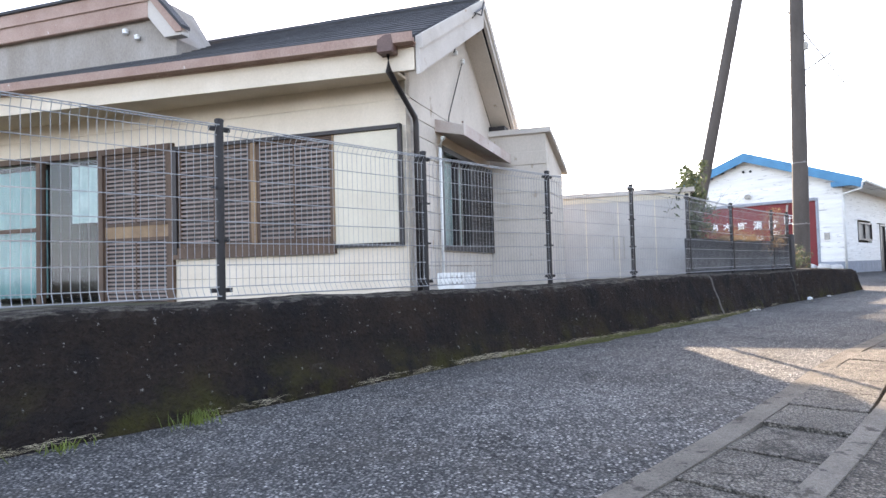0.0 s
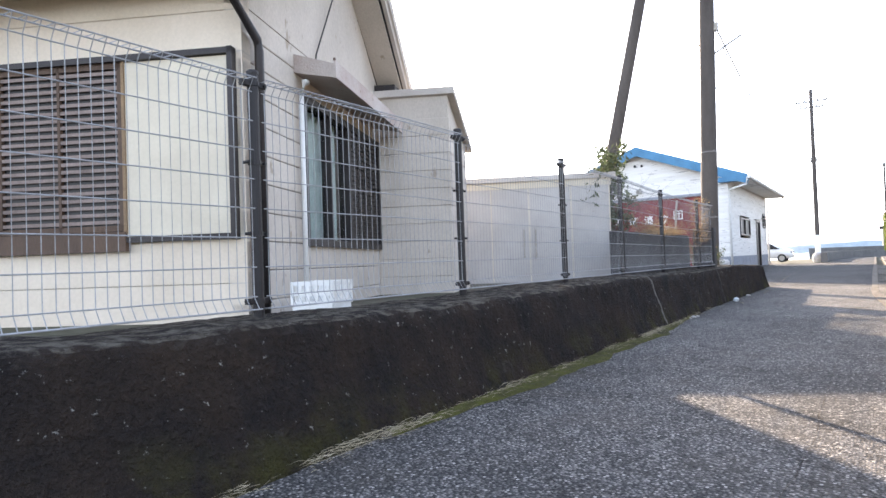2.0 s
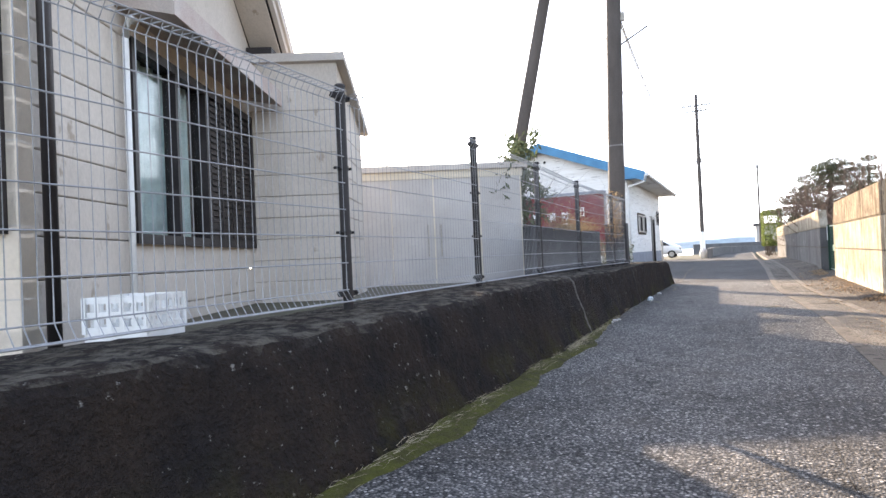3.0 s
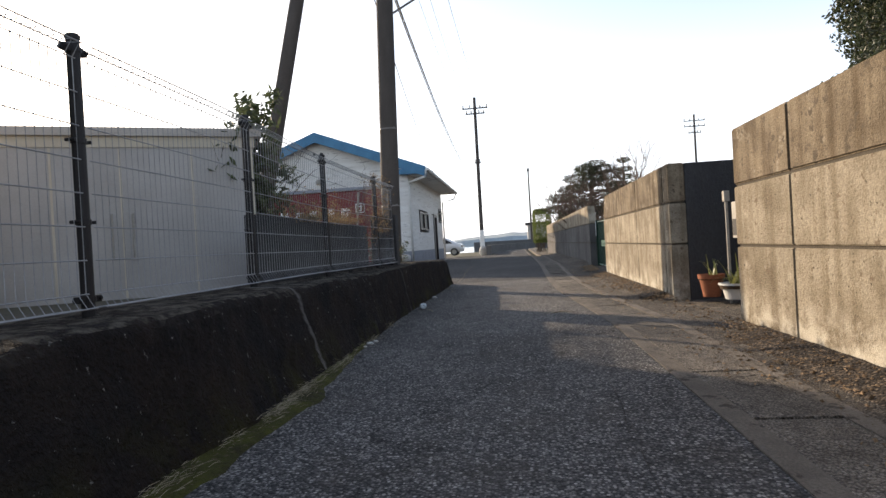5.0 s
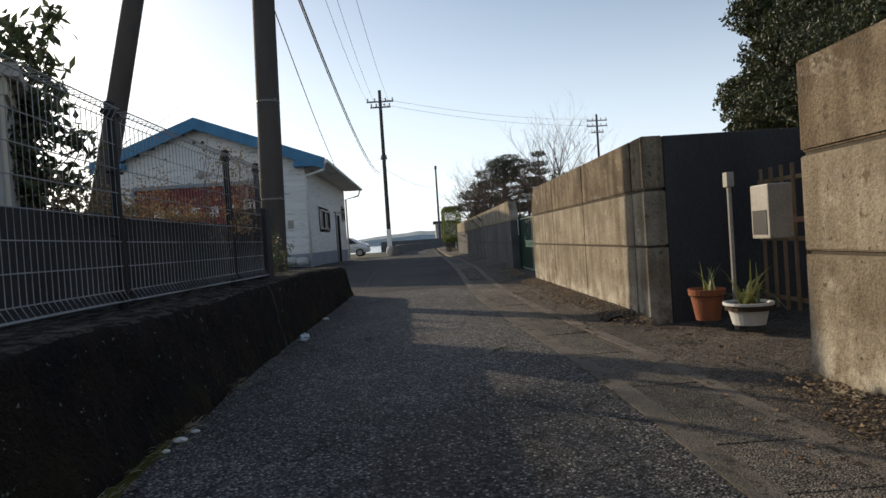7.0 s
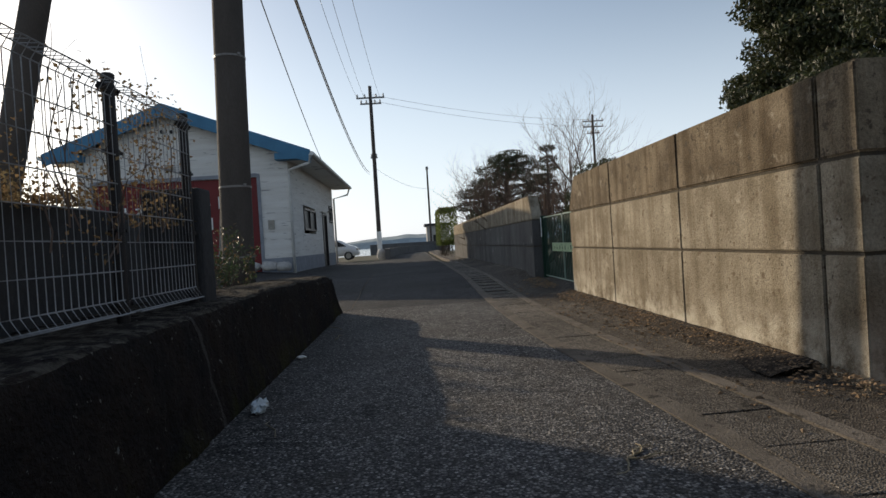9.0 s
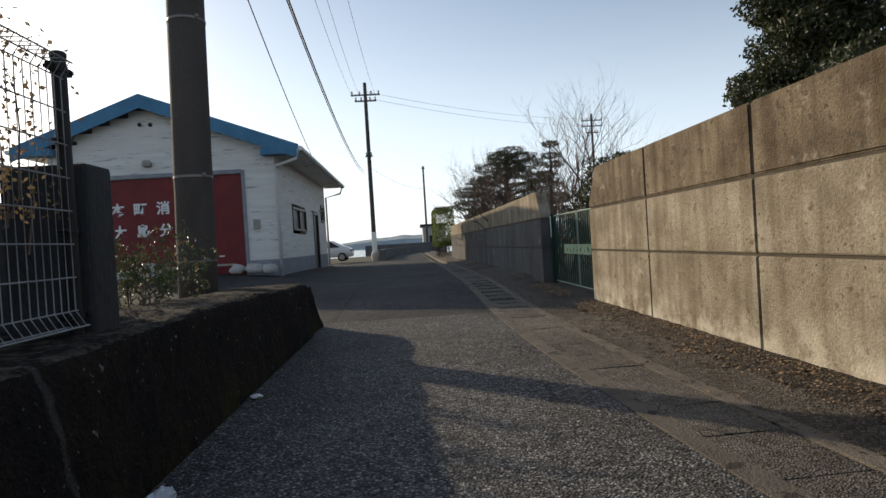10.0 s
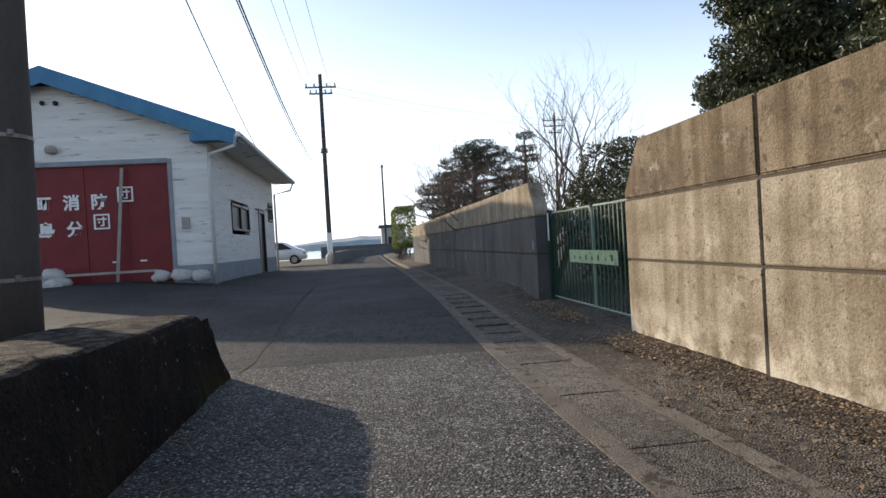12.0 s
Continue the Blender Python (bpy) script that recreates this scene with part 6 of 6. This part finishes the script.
def build_entrance():
    g = gz(12) + 0.085
    pot("terracotta_pot", 12.78, 0.03, g, [(0.095, 0), (0.13, 0.20), (0.145, 0.21), (0.15, 0.26), (0.135, 0.26), (0.12, 0.20)], TERRACOTTA, "round terracotta pot with a short strap-leaved plant")
    pot("white_pot", 12.42, -0.13, g, [(0.12, 0), (0.155, 0.15), (0.185, 0.155), (0.185, 0.175), (0.165, 0.175), (0.15, 0.12)], WHITE_PLASTIC, "low white plastic pot with arching striped leaves")
    post = empty("meter_post", (12.62, -0.13, g), "thin grey post in the entrance", "post")
    bm = B()
    tube(bm, [(0, 0, -0.1), (0, 0, 1.09)], 0.018, 8)
    part("shaft", bm, GREY_METAL, post)
    bm = B()
    box(bm, (-0.035, -0.03, 1.09), (0.035, 0.03, 1.21), 0.004)
    part("head", bm, GREY_METAL, post)
    mail = empty("mailbox", (11.95, -0.08, 0.82), "pale enamel box with dark lower window", "letter box")
    bm = B()
    box(bm, (-0.13, -0.085, 0.0), (0.10, 0.085, 0.38), 0.012)
    part("body", bm, GREY_METAL, mail)
    bm = B()
    box(bm, (-0.105, 0.083, 0.03), (0.075, 0.089, 0.20))
    part("window", bm, BLACK, mail)
    bm = B()
    box(bm, (0.085, -0.60, 0.10), (0.115, -0.05, 0.14))
    part("bracket", bm, FASCIA, mail)
    gate = empty("lattice_gate", (12.0, -0.62, g), "weathered slatted gate across the entrance", "gate")
    for i in range(14):
        bm = B()
        x = -1.0 + i * 0.155
        box(bm, (x - 0.011, -0.012, 0.05), (x + 0.011, 0.012, 1.25), 0.003)
        part("slat", bm, TAN_WOOD, gate)
    for z in (0.12, 0.62, 1.12):
        bm = B()
        box(bm, (-1.1, -0.03, z), (1.1, -0.012, z + 0.035), 0.003)
        part("rail", bm, TAN_WOOD, gate)


def build_green_gate():
    gate = empty("green_gate", (20.5, 0.12, gz(20.5)), "double green steel gate with pale rails and sign plate", "gate")
    for a, b in ((-1.42, -0.01), (0.01, 1.52)):
        bm = B()
        z0, z1 = 0.10, 1.22
        tube(bm, [(a, 0, z0), (a, 0, z1 - 0.06), (a + 0.06, 0, z1), (b - 0.06, 0, z1), (b, 0, z1 - 0.06), (b, 0, z0), (a, 0, z0)], 0.015, 8)
        leaf = part("leaf_frame", bm, PALE_GREEN, gate, "pale green tubular frame")
        n = 13
        for i in range(n):
            x = a + (b - a) * (i + 0.5) / n
            bm = B()
            box(bm, (x - 0.016, -0.006, z0), (x + 0.016, 0.006, z1 - 0.01))
            part("bar", bm, GREEN_PAINT, leaf)
    bm = B()
    box(bm, (-0.72, 0.02, 0.58), (0.76, 0.03, 0.73), 0.004)
    sign = part("sign_plate", bm, SIGN_PALE, gate, "pale green sign plate with worn writing")
    rnd = random.Random(2)
    for i in range(7):
        bm = B()
        x = -0.6 + i * 0.19
        box(bm, (x, 0.031, 0.62), (x + rnd.uniform(0.02, 0.05), 0.032, 0.62 + rnd.uniform(0.03, 0.07)))
        part("writing_bar", bm, GREEN_PAINT, sign)
    bm = B()
    box(bm, (1.50, -0.05, -0.1), (1.60, 0.05, 1.26), 0.006)
    part("gate_post", bm, GREEN_PAINT, gate)
    bm = B()
    box(bm, (1.49, 0.05, 0.85), (1.53, 0.06, 1.22))
    part("plate", bm, SIGN_WHITE, gate)


# ---- planting ----
def tree(name, base, label, category, build):
    root = empty(name, base, label, category)
    build(root)
    return root


def build_plants():
    # broad-leaved shrub behind the fence
    def shrub(root):
        rnd = random.Random(21)
        bm, tips = B(), []
        for k in range(11):
            a = rnd.uniform(0, 6.28)
            limb(bm, (0.12 * math.cos(a), 0.12 * math.sin(a), 0), (0.20 * math.cos(a), 0.20 * math.sin(a), 1.25), rnd.uniform(0.9, 1.4), 0.016, 2, rnd, 0.14, (2, 3), 0.6, 0.25, 5, tips)
        part("branch_frame", bm, BARK, root)
        c = np.array([tuple(t + Vector((rnd.gauss(0, 0.07), rnd.gauss(0, 0.07), rnd.gauss(0, 0.06)))) for t in tips if math.hypot(t.x, t.y) < 0.58 for _ in range(14)])
        leaves("crown", c, 0.13, 0.045, BUSH_LEAF, root, up=0.3)

    tree("leafy_shrub", (12.5, 5.55, 0.5), "tall glossy broad-leaved shrub behind the fence", "shrub", shrub)

    def vine(root):
        rnd = random.Random(4)
        pts = []
        for i in range(3200):
            x = rnd.uniform(11.6, 14.1)
            pts.append((x, 4.62 + rnd.gauss(0, 0.12), 1.28 + abs(rnd.gauss(0, 0.17)) * (0.6 + 0.5 * math.sin(x * 5)) + 0.05 * rnd.random()))
        for i in range(780):
            x = rnd.gauss(13.66, 0.24)
            pts.append((x, 4.12 + rnd.gauss(0, 0.05), rnd.uniform(1.15, 1.95)))
        for i in range(160):
            x = rnd.gauss(13.0, 0.12)
            pts.append((x, 4.1 + rnd.gauss(0, 0.05), rnd.uniform(0.95, 1.9)))
        leaves("foliage", np.array(pts) - np.array(root.location), 0.026, 0.018, LEAF_RUST, root)
        bm = B()
        for i in range(14):
            x = rnd.uniform(12.6, 13.9)
            p = Vector((x, 4.08, rnd.uniform(0.9, 1.3))) - Vector(root.location)
            limb(bm, p, (rnd.uniform(-0.5, 0.5), 0, 1), rnd.uniform(0.3, 0.7), 0.005, 1, rnd, 0.4, (1, 2), 0.6, 0.1, 3)
        part("stem_frame", bm, TWIG, root)

    tree("dry_vine", (13.0, 4.62, 0.6), "russet dry vine tangled over the fence end and block wall", "vine", vine)
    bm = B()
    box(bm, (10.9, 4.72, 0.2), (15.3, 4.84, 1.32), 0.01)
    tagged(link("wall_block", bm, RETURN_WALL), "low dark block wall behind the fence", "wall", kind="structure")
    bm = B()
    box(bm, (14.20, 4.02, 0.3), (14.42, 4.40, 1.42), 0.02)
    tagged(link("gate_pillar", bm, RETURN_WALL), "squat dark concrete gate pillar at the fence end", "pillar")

    def azalea(root):
        rnd = random.Random(8)
        bm, tips = B(), []
        for k in range(22):
            a = rnd.uniform(0, 6.28)
            limb(bm, (rnd.uniform(-0.75, 0.75), rnd.uniform(-0.12, 0.12), -0.1), (0.6 * math.cos(a), 0.5 * math.sin(a), 0.9), rnd.uniform(0.26, 0.48), 0.007, 2, rnd, 0.3, (2, 3), 0.7, 0.2, 4, tips)
        part("twig_frame", bm, TWIG, root)
        c = np.array([tuple(t + Vector((rnd.gauss(0, 0.03), rnd.gauss(0, 0.03), rnd.gauss(0, 0.03)))) for t in tips for _ in range(3)])
        leaves("foliage", c, 0.045, 0.018, LEAF_GLOSS, root, up=0.4)
        leaves("dry_foliage", c[::6] + 0.02, 0.04, 0.018, LEAF_RUST, root, up=0.4)

    tree("low_shrub", (16.3, 4.62, 0.6), "sparse low shrub growing behind the wall", "shrub", azalea)

    # clipped pine
    def pine(root):
        rnd = random.Random(13)
        bm = B()
        tube(bm, [(0, 0, -0.5), (0.1, 0.1, 0.9), (-0.15, 0.2, 2.0), (0.1, 0.1, 3.0), (0.0, 0.0, 3.9)], [0.17, 0.15, 0.12, 0.09, 0.04], 8)
        pads = []
        for k in range(26):
            a = k * 2.4 + rnd.uniform(-0.4, 0.4)
            t = k / 25
            r = (2.1 * (1 - t) ** 0.7 + 0.25) * rnd.uniform(0.75, 1.05)
            z = 1.1 + 2.8 * t
            x, y = r * math.cos(a), r * math.sin(a)
            tube(bm, [(0, 0.1, z - 0.3), (x * 0.5, y * 0.5, z - 0.12), (x, y, z - 0.05)], [0.06, 0.045, 0.02], 5)
            pads.append((x, y, z + 0.05, 0.85 - 0.25 * t, 0.85 - 0.25 * t, 0.24))
        part("trunk", bm, BARK, root)
        leaves("crown", blob_points(pads, 420, 0.55), 0.11, 0.028, LEAF_PINE, root, up=0.8)

    tree("clipped_pine", (37.0, -1.7, 0.6), "old garden pine clipped into flat dark pads", "pine tree", pine)

    def small_pine(root):
        bm = B()
        tube(bm, [(0, 0, -0.5), (0.1, 0, 1.4), (-0.05, 0, 2.6), (0, 0, 3.3)], [0.08, 0.07, 0.05, 0.02], 6)
        part("trunk", bm, BARK, root)
        pads = [(0.35, 0.1, 2.3, 0.4, 0.4, 0.14), (-0.4, 0, 2.55, 0.42, 0.4, 0.13), (0.3, -0.1, 2.95, 0.4, 0.36, 0.12), (-0.15, 0, 3.3, 0.36, 0.32, 0.12)]
        leaves("crown", blob_points(pads, 500, 0.5), 0.10, 0.028, LEAF_PINE, root, up=0.8)

    tree("small_pine", (33.0, -2.5, 0.9), "small garden pine clipped into round pads", "pine tree", small_pine)

    # leafless trees
    def bare(seed, h, spread, stems, depth):
        def make(root):
            rnd = random.Random(seed)
            bm = B()
            for k in range(stems):
                a = rnd.uniform(0, 6.28)
                limb(bm, (0.1 * math.cos(a), 0.1 * math.sin(a), -0.3), (spread * math.cos(a), spread * math.sin(a), 1.0), h * rnd.uniform(0.4, 0.55), 0.058 * h / 4, depth, rnd, 0.26, (3, 4), 0.68, 0.22, 5)
            part("branch_frame", bm, TWIG, root)
        return make

    tree("bare_tree", (27.3, -1.5, 0.2), "leafless garden tree with thin upright twigs", "bare tree", bare(31, 4.9, 0.9, 4, 4))
    tree("bare_tree", (33.0, -1.6, 0.2), "leafless garden tree with thin upright twigs", "bare tree", bare(33, 4.4, 0.7, 5, 4))
    tree("bare_tree", (29.5, -1.2, 0.2), "low leafless thicket behind the wall", "bare tree", bare(35, 3.8, 0.9, 9, 4))
    tree("bare_tree", (34.8, -1.0, 0.2), "low leafless thicket behind the wall", "bare tree", bare(36, 4.3, 0.9, 10, 4))
    tree("bare_tree", (38.0, -0.9, 0.2), "low leafless thicket behind the wall", "bare tree", bare(37, 4.0, 0.9, 9, 4))
    tree("bare_tree", (13.2, 10.5, 0.4), "leafless shrub seen over the shed", "bare tree", bare(39, 3.8, 0.9, 4, 3))

    # round dark bush and hedges
    def bush(blobs, n, mat, size, inner=None):
        def make(root):
            rnd = random.Random(3)
            bm = B()
            tube(bm, [(0, 0, -0.4), (0.03, 0, 0.6), (0, 0.02, 1.2)], [0.08, 0.06, 0.04], 6)
            for x, y, z, rx, ry, rz in blobs:
                tube(bm, [(0, 0, 0.5), (x * 0.6, y * 0.6, z * 0.75), (x, y, z)], [0.05, 0.035, 0.015], 5)
            part("trunk", bm, BARK, root)
            leaves("crown", np.concatenate([blob_points(blobs, n, 0.72), blob_points(blobs, n * 0.35, 0.3)]), size, size * 0.42, mat, root, up=0.3)
        return make

    tree("round_bush", (24.4, -1.9, 0.3), "dense rounded dark evergreen bush behind the gate", "bush", bush([(0, 0, 1.55, 0.95, 0.9, 0.8), (0.8, -0.5, 1.35, 0.8, 0.8, 0.7), (-0.6, -0.7, 1.45, 0.8, 0.8, 0.7), (0.2, 0.3, 1.0, 0.9, 0.8, 0.7), (-0.2, -0.2, 2.0, 0.5, 0.5, 0.4)], 420, LEAF_DARK, 0.075))
    tree("dark_hedge", (21.2, -1.3, 0.1), "low dark evergreen hedge inside the gate", "hedge", bush([(0, 0, 0.8, 0.9, 0.5, 0.75), (1.2, 0, 0.85, 0.9, 0.5, 0.7), (-1.0, -0.2, 0.9, 0.8, 0.5, 0.7), (2.2, 0.1, 0.8, 0.8, 0.5, 0.75)], 420, LEAF_DARK, 0.07))

    def clipped_hedge(root):
        k = 9000
        p = rng.uniform(-1, 1, (k, 3))
        ax = rng.integers(0, 3, k)
        p[np.arange(k), ax] = np.sign(p[np.arange(k), ax]) * rng.uniform(0.9, 1.0, k)
        p[:, 2] = np.where(p[:, 2] < -0.55, -0.55 + 0.2 * rng.uniform(size=k), p[:, 2])
        c = p * np.array((3.4, 0.55, 1.48)) + np.array((0, 0, 1.48))
        leaves("crown", c, 0.13, 0.05, LEAF_YELLOW, root, up=0.6)
        rnd = random.Random(6)
        bm = B()
        for i in range(26):
            limb(bm, (rnd.uniform(-3.2, 3.2), rnd.uniform(-0.4, 0.4), -0.2), (0, 0, 1), 0.9, 0.03, 1, rnd, 0.3, (2, 3), 0.7, 0.2, 4)
        part("stem_frame", bm, BARK, root)

    tree("clipped_hedge", (50.5, 0.50, 0.1), "tall clipped yellow-green hedge beside the lane", "hedge", clipped_hedge)

    # tall trees behind the gardens
    def conifer(h, seed, width, leaf, dens):
        def make(root):
            rnd = random.Random(seed)
            bm = B()
            tube(bm, [(0, 0, -0.8), (0.1, 0, h * 0.5), (0, 0, h * 0.95)], [h * 0.02, h * 0.014, h * 0.003], 8)
            blobs = []
            for k in range(int(30 * max(1, h / 12))):
                t = rnd.uniform(0.18, 1.0)
                a = rnd.uniform(0, 6.28)
                r = width * (1.05 - t) ** 0.6 * rnd.uniform(0.35, 1.0)
                x, y, z = r * math.cos(a), r * math.sin(a), h * t
                tube(bm, [(0, 0, z - 0.08 * h), (x * 0.5, y * 0.5, z - 0.03 * h), (x, y, z)], [h * 0.006, h * 0.004, h * 0.002], 4)
                s = width * rnd.uniform(0.24, 0.42)
                blobs.append((x, y, z, s, s, s * 0.62))
            part("trunk", bm, BARK, root)
            leaves("crown", blob_points(blobs, dens, 0.5), leaf, leaf * 0.45, LEAF_DARK, root, up=0.5)
        return make

    tree("tall_evergreen", (23.5, -8.6, 0.2), "tall dark evergreen tree behind the garden wall", "tree", conifer(7.4, 51, 2.6, 0.16, 110))
    tree("tall_evergreen", (19.0, -6.6, 0.0), "dense dark evergreen tree behind the garden wall", "tree", conifer(5.4, 52, 1.9, 0.13, 140))
    tree("tall_evergreen", (52.5, -25.1, 1.4), "tall dark evergreen tree behind the gardens", "tree", conifer(19.5, 53, 5.6, 0.42, 22))
    tree("tall_evergreen", (60.0, -31.0, 2.0), "tall dark evergreen tree behind the gardens", "tree", conifer(24.0, 54, 6.5, 0.45, 20))
    tree("tall_evergreen", (47.0, -29.0, 2.0), "tall dark evergreen tree behind the gardens", "tree", conifer(21.0, 55, 6.0, 0.42, 20))
    tree("tall_evergreen", (40.0, -30.0, 2.0), "tall dark evergreen tree behind the gardens", "tree", conifer(18.0, 56, 6.0, 0.42, 20))
    tree("low_evergreen", (10.3, -1.9, 0.0), "low clipped evergreen showing over the garden wall", "shrub", bush([(0, 0, 1.9, 1.3, 0.9, 0.6), (-1.4, 0.1, 1.95, 1.1, 0.9, 0.6), (1.2, -0.2, 1.75, 0.9, 0.8, 0.55)], 300, LEAF_DARK, 0.09))
    tree("low_evergreen", (8.2, -1.1, 0.0), "yellow-green clipped evergreen showing over the garden wall", "shrub", bush([(0, 0, 1.9, 1.0, 0.6, 0.45), (-1.4, 0.1, 1.95, 1.1, 0.6, 0.5)], 300, LEAF_YELLOW, 0.09))


# ---- far things ----
def build_car():
    car = empty("parked_car", (56.0, 8.65, gz(56)), "white parked hatchback beside the building", "car", rz=90)
    bm = B()
    prof = [(-1.9, 0.30), (-1.95, 0.62), (-1.75, 0.92), (-1.35, 1.05), (-0.55, 1.48), (0.6, 1.54), (1.45, 1.45), (1.85, 1.0), (1.93, 0.6), (1.88, 0.30)]
    sides = []
    for y in (-0.84, 0.84):
        sides.append([bm.verts.new((x, y * (1 - 0.14 * max(0, (z - 0.95) / 0.6)), z)) for x, z in prof])
    bm.faces.new(sides[0])
    bm.faces.new(sides[1][::-1])
    for i in range(len(prof)):
        j = (i + 1) % len(prof)
        bm.faces.new((sides[0][i], sides[1][i], sides[1][j], sides[0][j]))
    bmesh.ops.recalc_face_normals(bm, faces=bm.faces)
    bmesh.ops.bevel(bm, geom=bm.edges[:], offset=0.06, segments=3, affect="EDGES")
    part("body", bm, CAR_PAINT, car, smooth=True)
    for s in (-1, 1):
        bm = B()
        q = [(-1.12, 1.0), (1.5, 1.0), (1.25, 1.40), (0.55, 1.46), (-0.48, 1.41)]
        vs = [bm.verts.new((x, s * (0.852 - 0.09 * (z - 0.95) / 0.5), z)) for x, z in q]
        vb = [bm.verts.new((x, s * (0.80 - 0.09 * (z - 0.95) / 0.5), z)) for x, z in q]
        bm.faces.new(vs)
        bm.faces.new(vb[::-1])
        for i in range(5):
            j = (i + 1) % 5
            bm.faces.new((vs[i], vb[i], vb[j], vs[j]))
        bmesh.ops.recalc_face_normals(bm, faces=bm.faces)
        part("side_glass", bm, BLACK, car)
        for x in (-1.22, 1.2):
            bm = B()
            tube(bm, [(x, s * 0.68, 0.31), (x, s * 0.87, 0.31)], 0.31, 20)
            w = part("wheel", bm, RUBBER, car)
            bm = B()
            tube(bm, [(x, s * 0.80, 0.31), (x, s * 0.88, 0.31)], 0.20, 16)
            part("rim", bm, GREY_METAL, w)
        bm = B()
        box(bm, (-1.93, s * 0.70 - 0.14, 0.68), (-1.80, s * 0.70 + 0.12, 0.82), 0.02)
        part("headlight", bm, GREY_METAL, car)


def build_far():
    # low sea wall that follows the bend of the lane
    bm = B()
    line = [(49.0, 4.15), (56, 4.4), (66, 4.1), (76, 2.6), (84, 0.8), (90, -1.6)]
    for (a, b), (c, d) in zip(line, line[1:]):
        prism(bm, [(a, b), (c, d), (c + 0.1, d + 0.35), (a + 0.1, b + 0.35)], -0.6, 0.75)
    tagged(link("wall_sea", bm, SEAWALL), "low dark sea wall along the shore", "wall", kind="structure")
    bm = B()
    box(bm, (86, -1.0, -0.6), (88, 8.0, 1.15), 0.05)
    tagged(link("harbour_wall", bm, SEAWALL), "dark harbour wall at the end of the lane", "wall", kind="structure")
    hut = empty("far_house", (92, 0.8, 0.0), "small pale house at the end of the lane", "house")
    bm = B()
    box(bm, (0, -3.0, -0.2), (5, 0.0, 3.2), 0.02)
    part("wall", bm, SHED_WALL, hut)
    bm = B()
    prism(bm, [(-0.3, -3.3), (5.3, -3.3), (5.3, 0.3), (-0.3, 0.3)], 3.2, 3.5)
    part("roof", bm, SLATE, hut)
    bm = B()
    box(bm, (-0.03, -1.8, 1.0), (0.01, -0.8, 2.0))
    part("window", bm, BLACK, hut)
    # low things at the shore beside the far pole
    bm = B()
    bmesh.ops.create_uvsphere(bm, u_segments=14, v_segments=10, radius=0.32)
    for v in bm.verts:
        v.co.z = v.co.z * 1.25 * (1 + 0.1 * noise.noise(v.co * 3))
        v.co.x *= 1 + 0.3 * noise.noise(v.co * 2)
    tagged(link("white_sack", bm, SANDBAG, loc=(50.0, 4.75, 0.38), smooth=True), "large white sack standing by the sea wall", "sack")
    # hills over the bay, their haze put into the colour
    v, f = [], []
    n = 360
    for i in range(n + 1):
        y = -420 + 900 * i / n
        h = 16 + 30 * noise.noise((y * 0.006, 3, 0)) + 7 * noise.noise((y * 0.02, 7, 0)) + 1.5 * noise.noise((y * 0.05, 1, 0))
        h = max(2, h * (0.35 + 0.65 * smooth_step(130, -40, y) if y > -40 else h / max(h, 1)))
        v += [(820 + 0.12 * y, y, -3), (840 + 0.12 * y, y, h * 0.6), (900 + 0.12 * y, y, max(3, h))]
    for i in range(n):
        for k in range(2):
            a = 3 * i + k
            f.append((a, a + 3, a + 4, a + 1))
    tagged(quads_mesh("backdrop_hills", v, f, HILL), "low wooded hills across the bay, haze in their colour", "hills", kind="structure")


# ---- assemble ----
build_ground()
build_lane()
build_low_wall()
build_wall_foot()
build_house()
build_shed()
build_station()
build_forecourt_clutter()
build_scraps()
build_poles()
build_entrance()
build_green_gate()
build_plants()
build_car()
build_far()
build_fence()
build_tall_walls()
build_cracks()
build_gutter_covers()
build_litter()
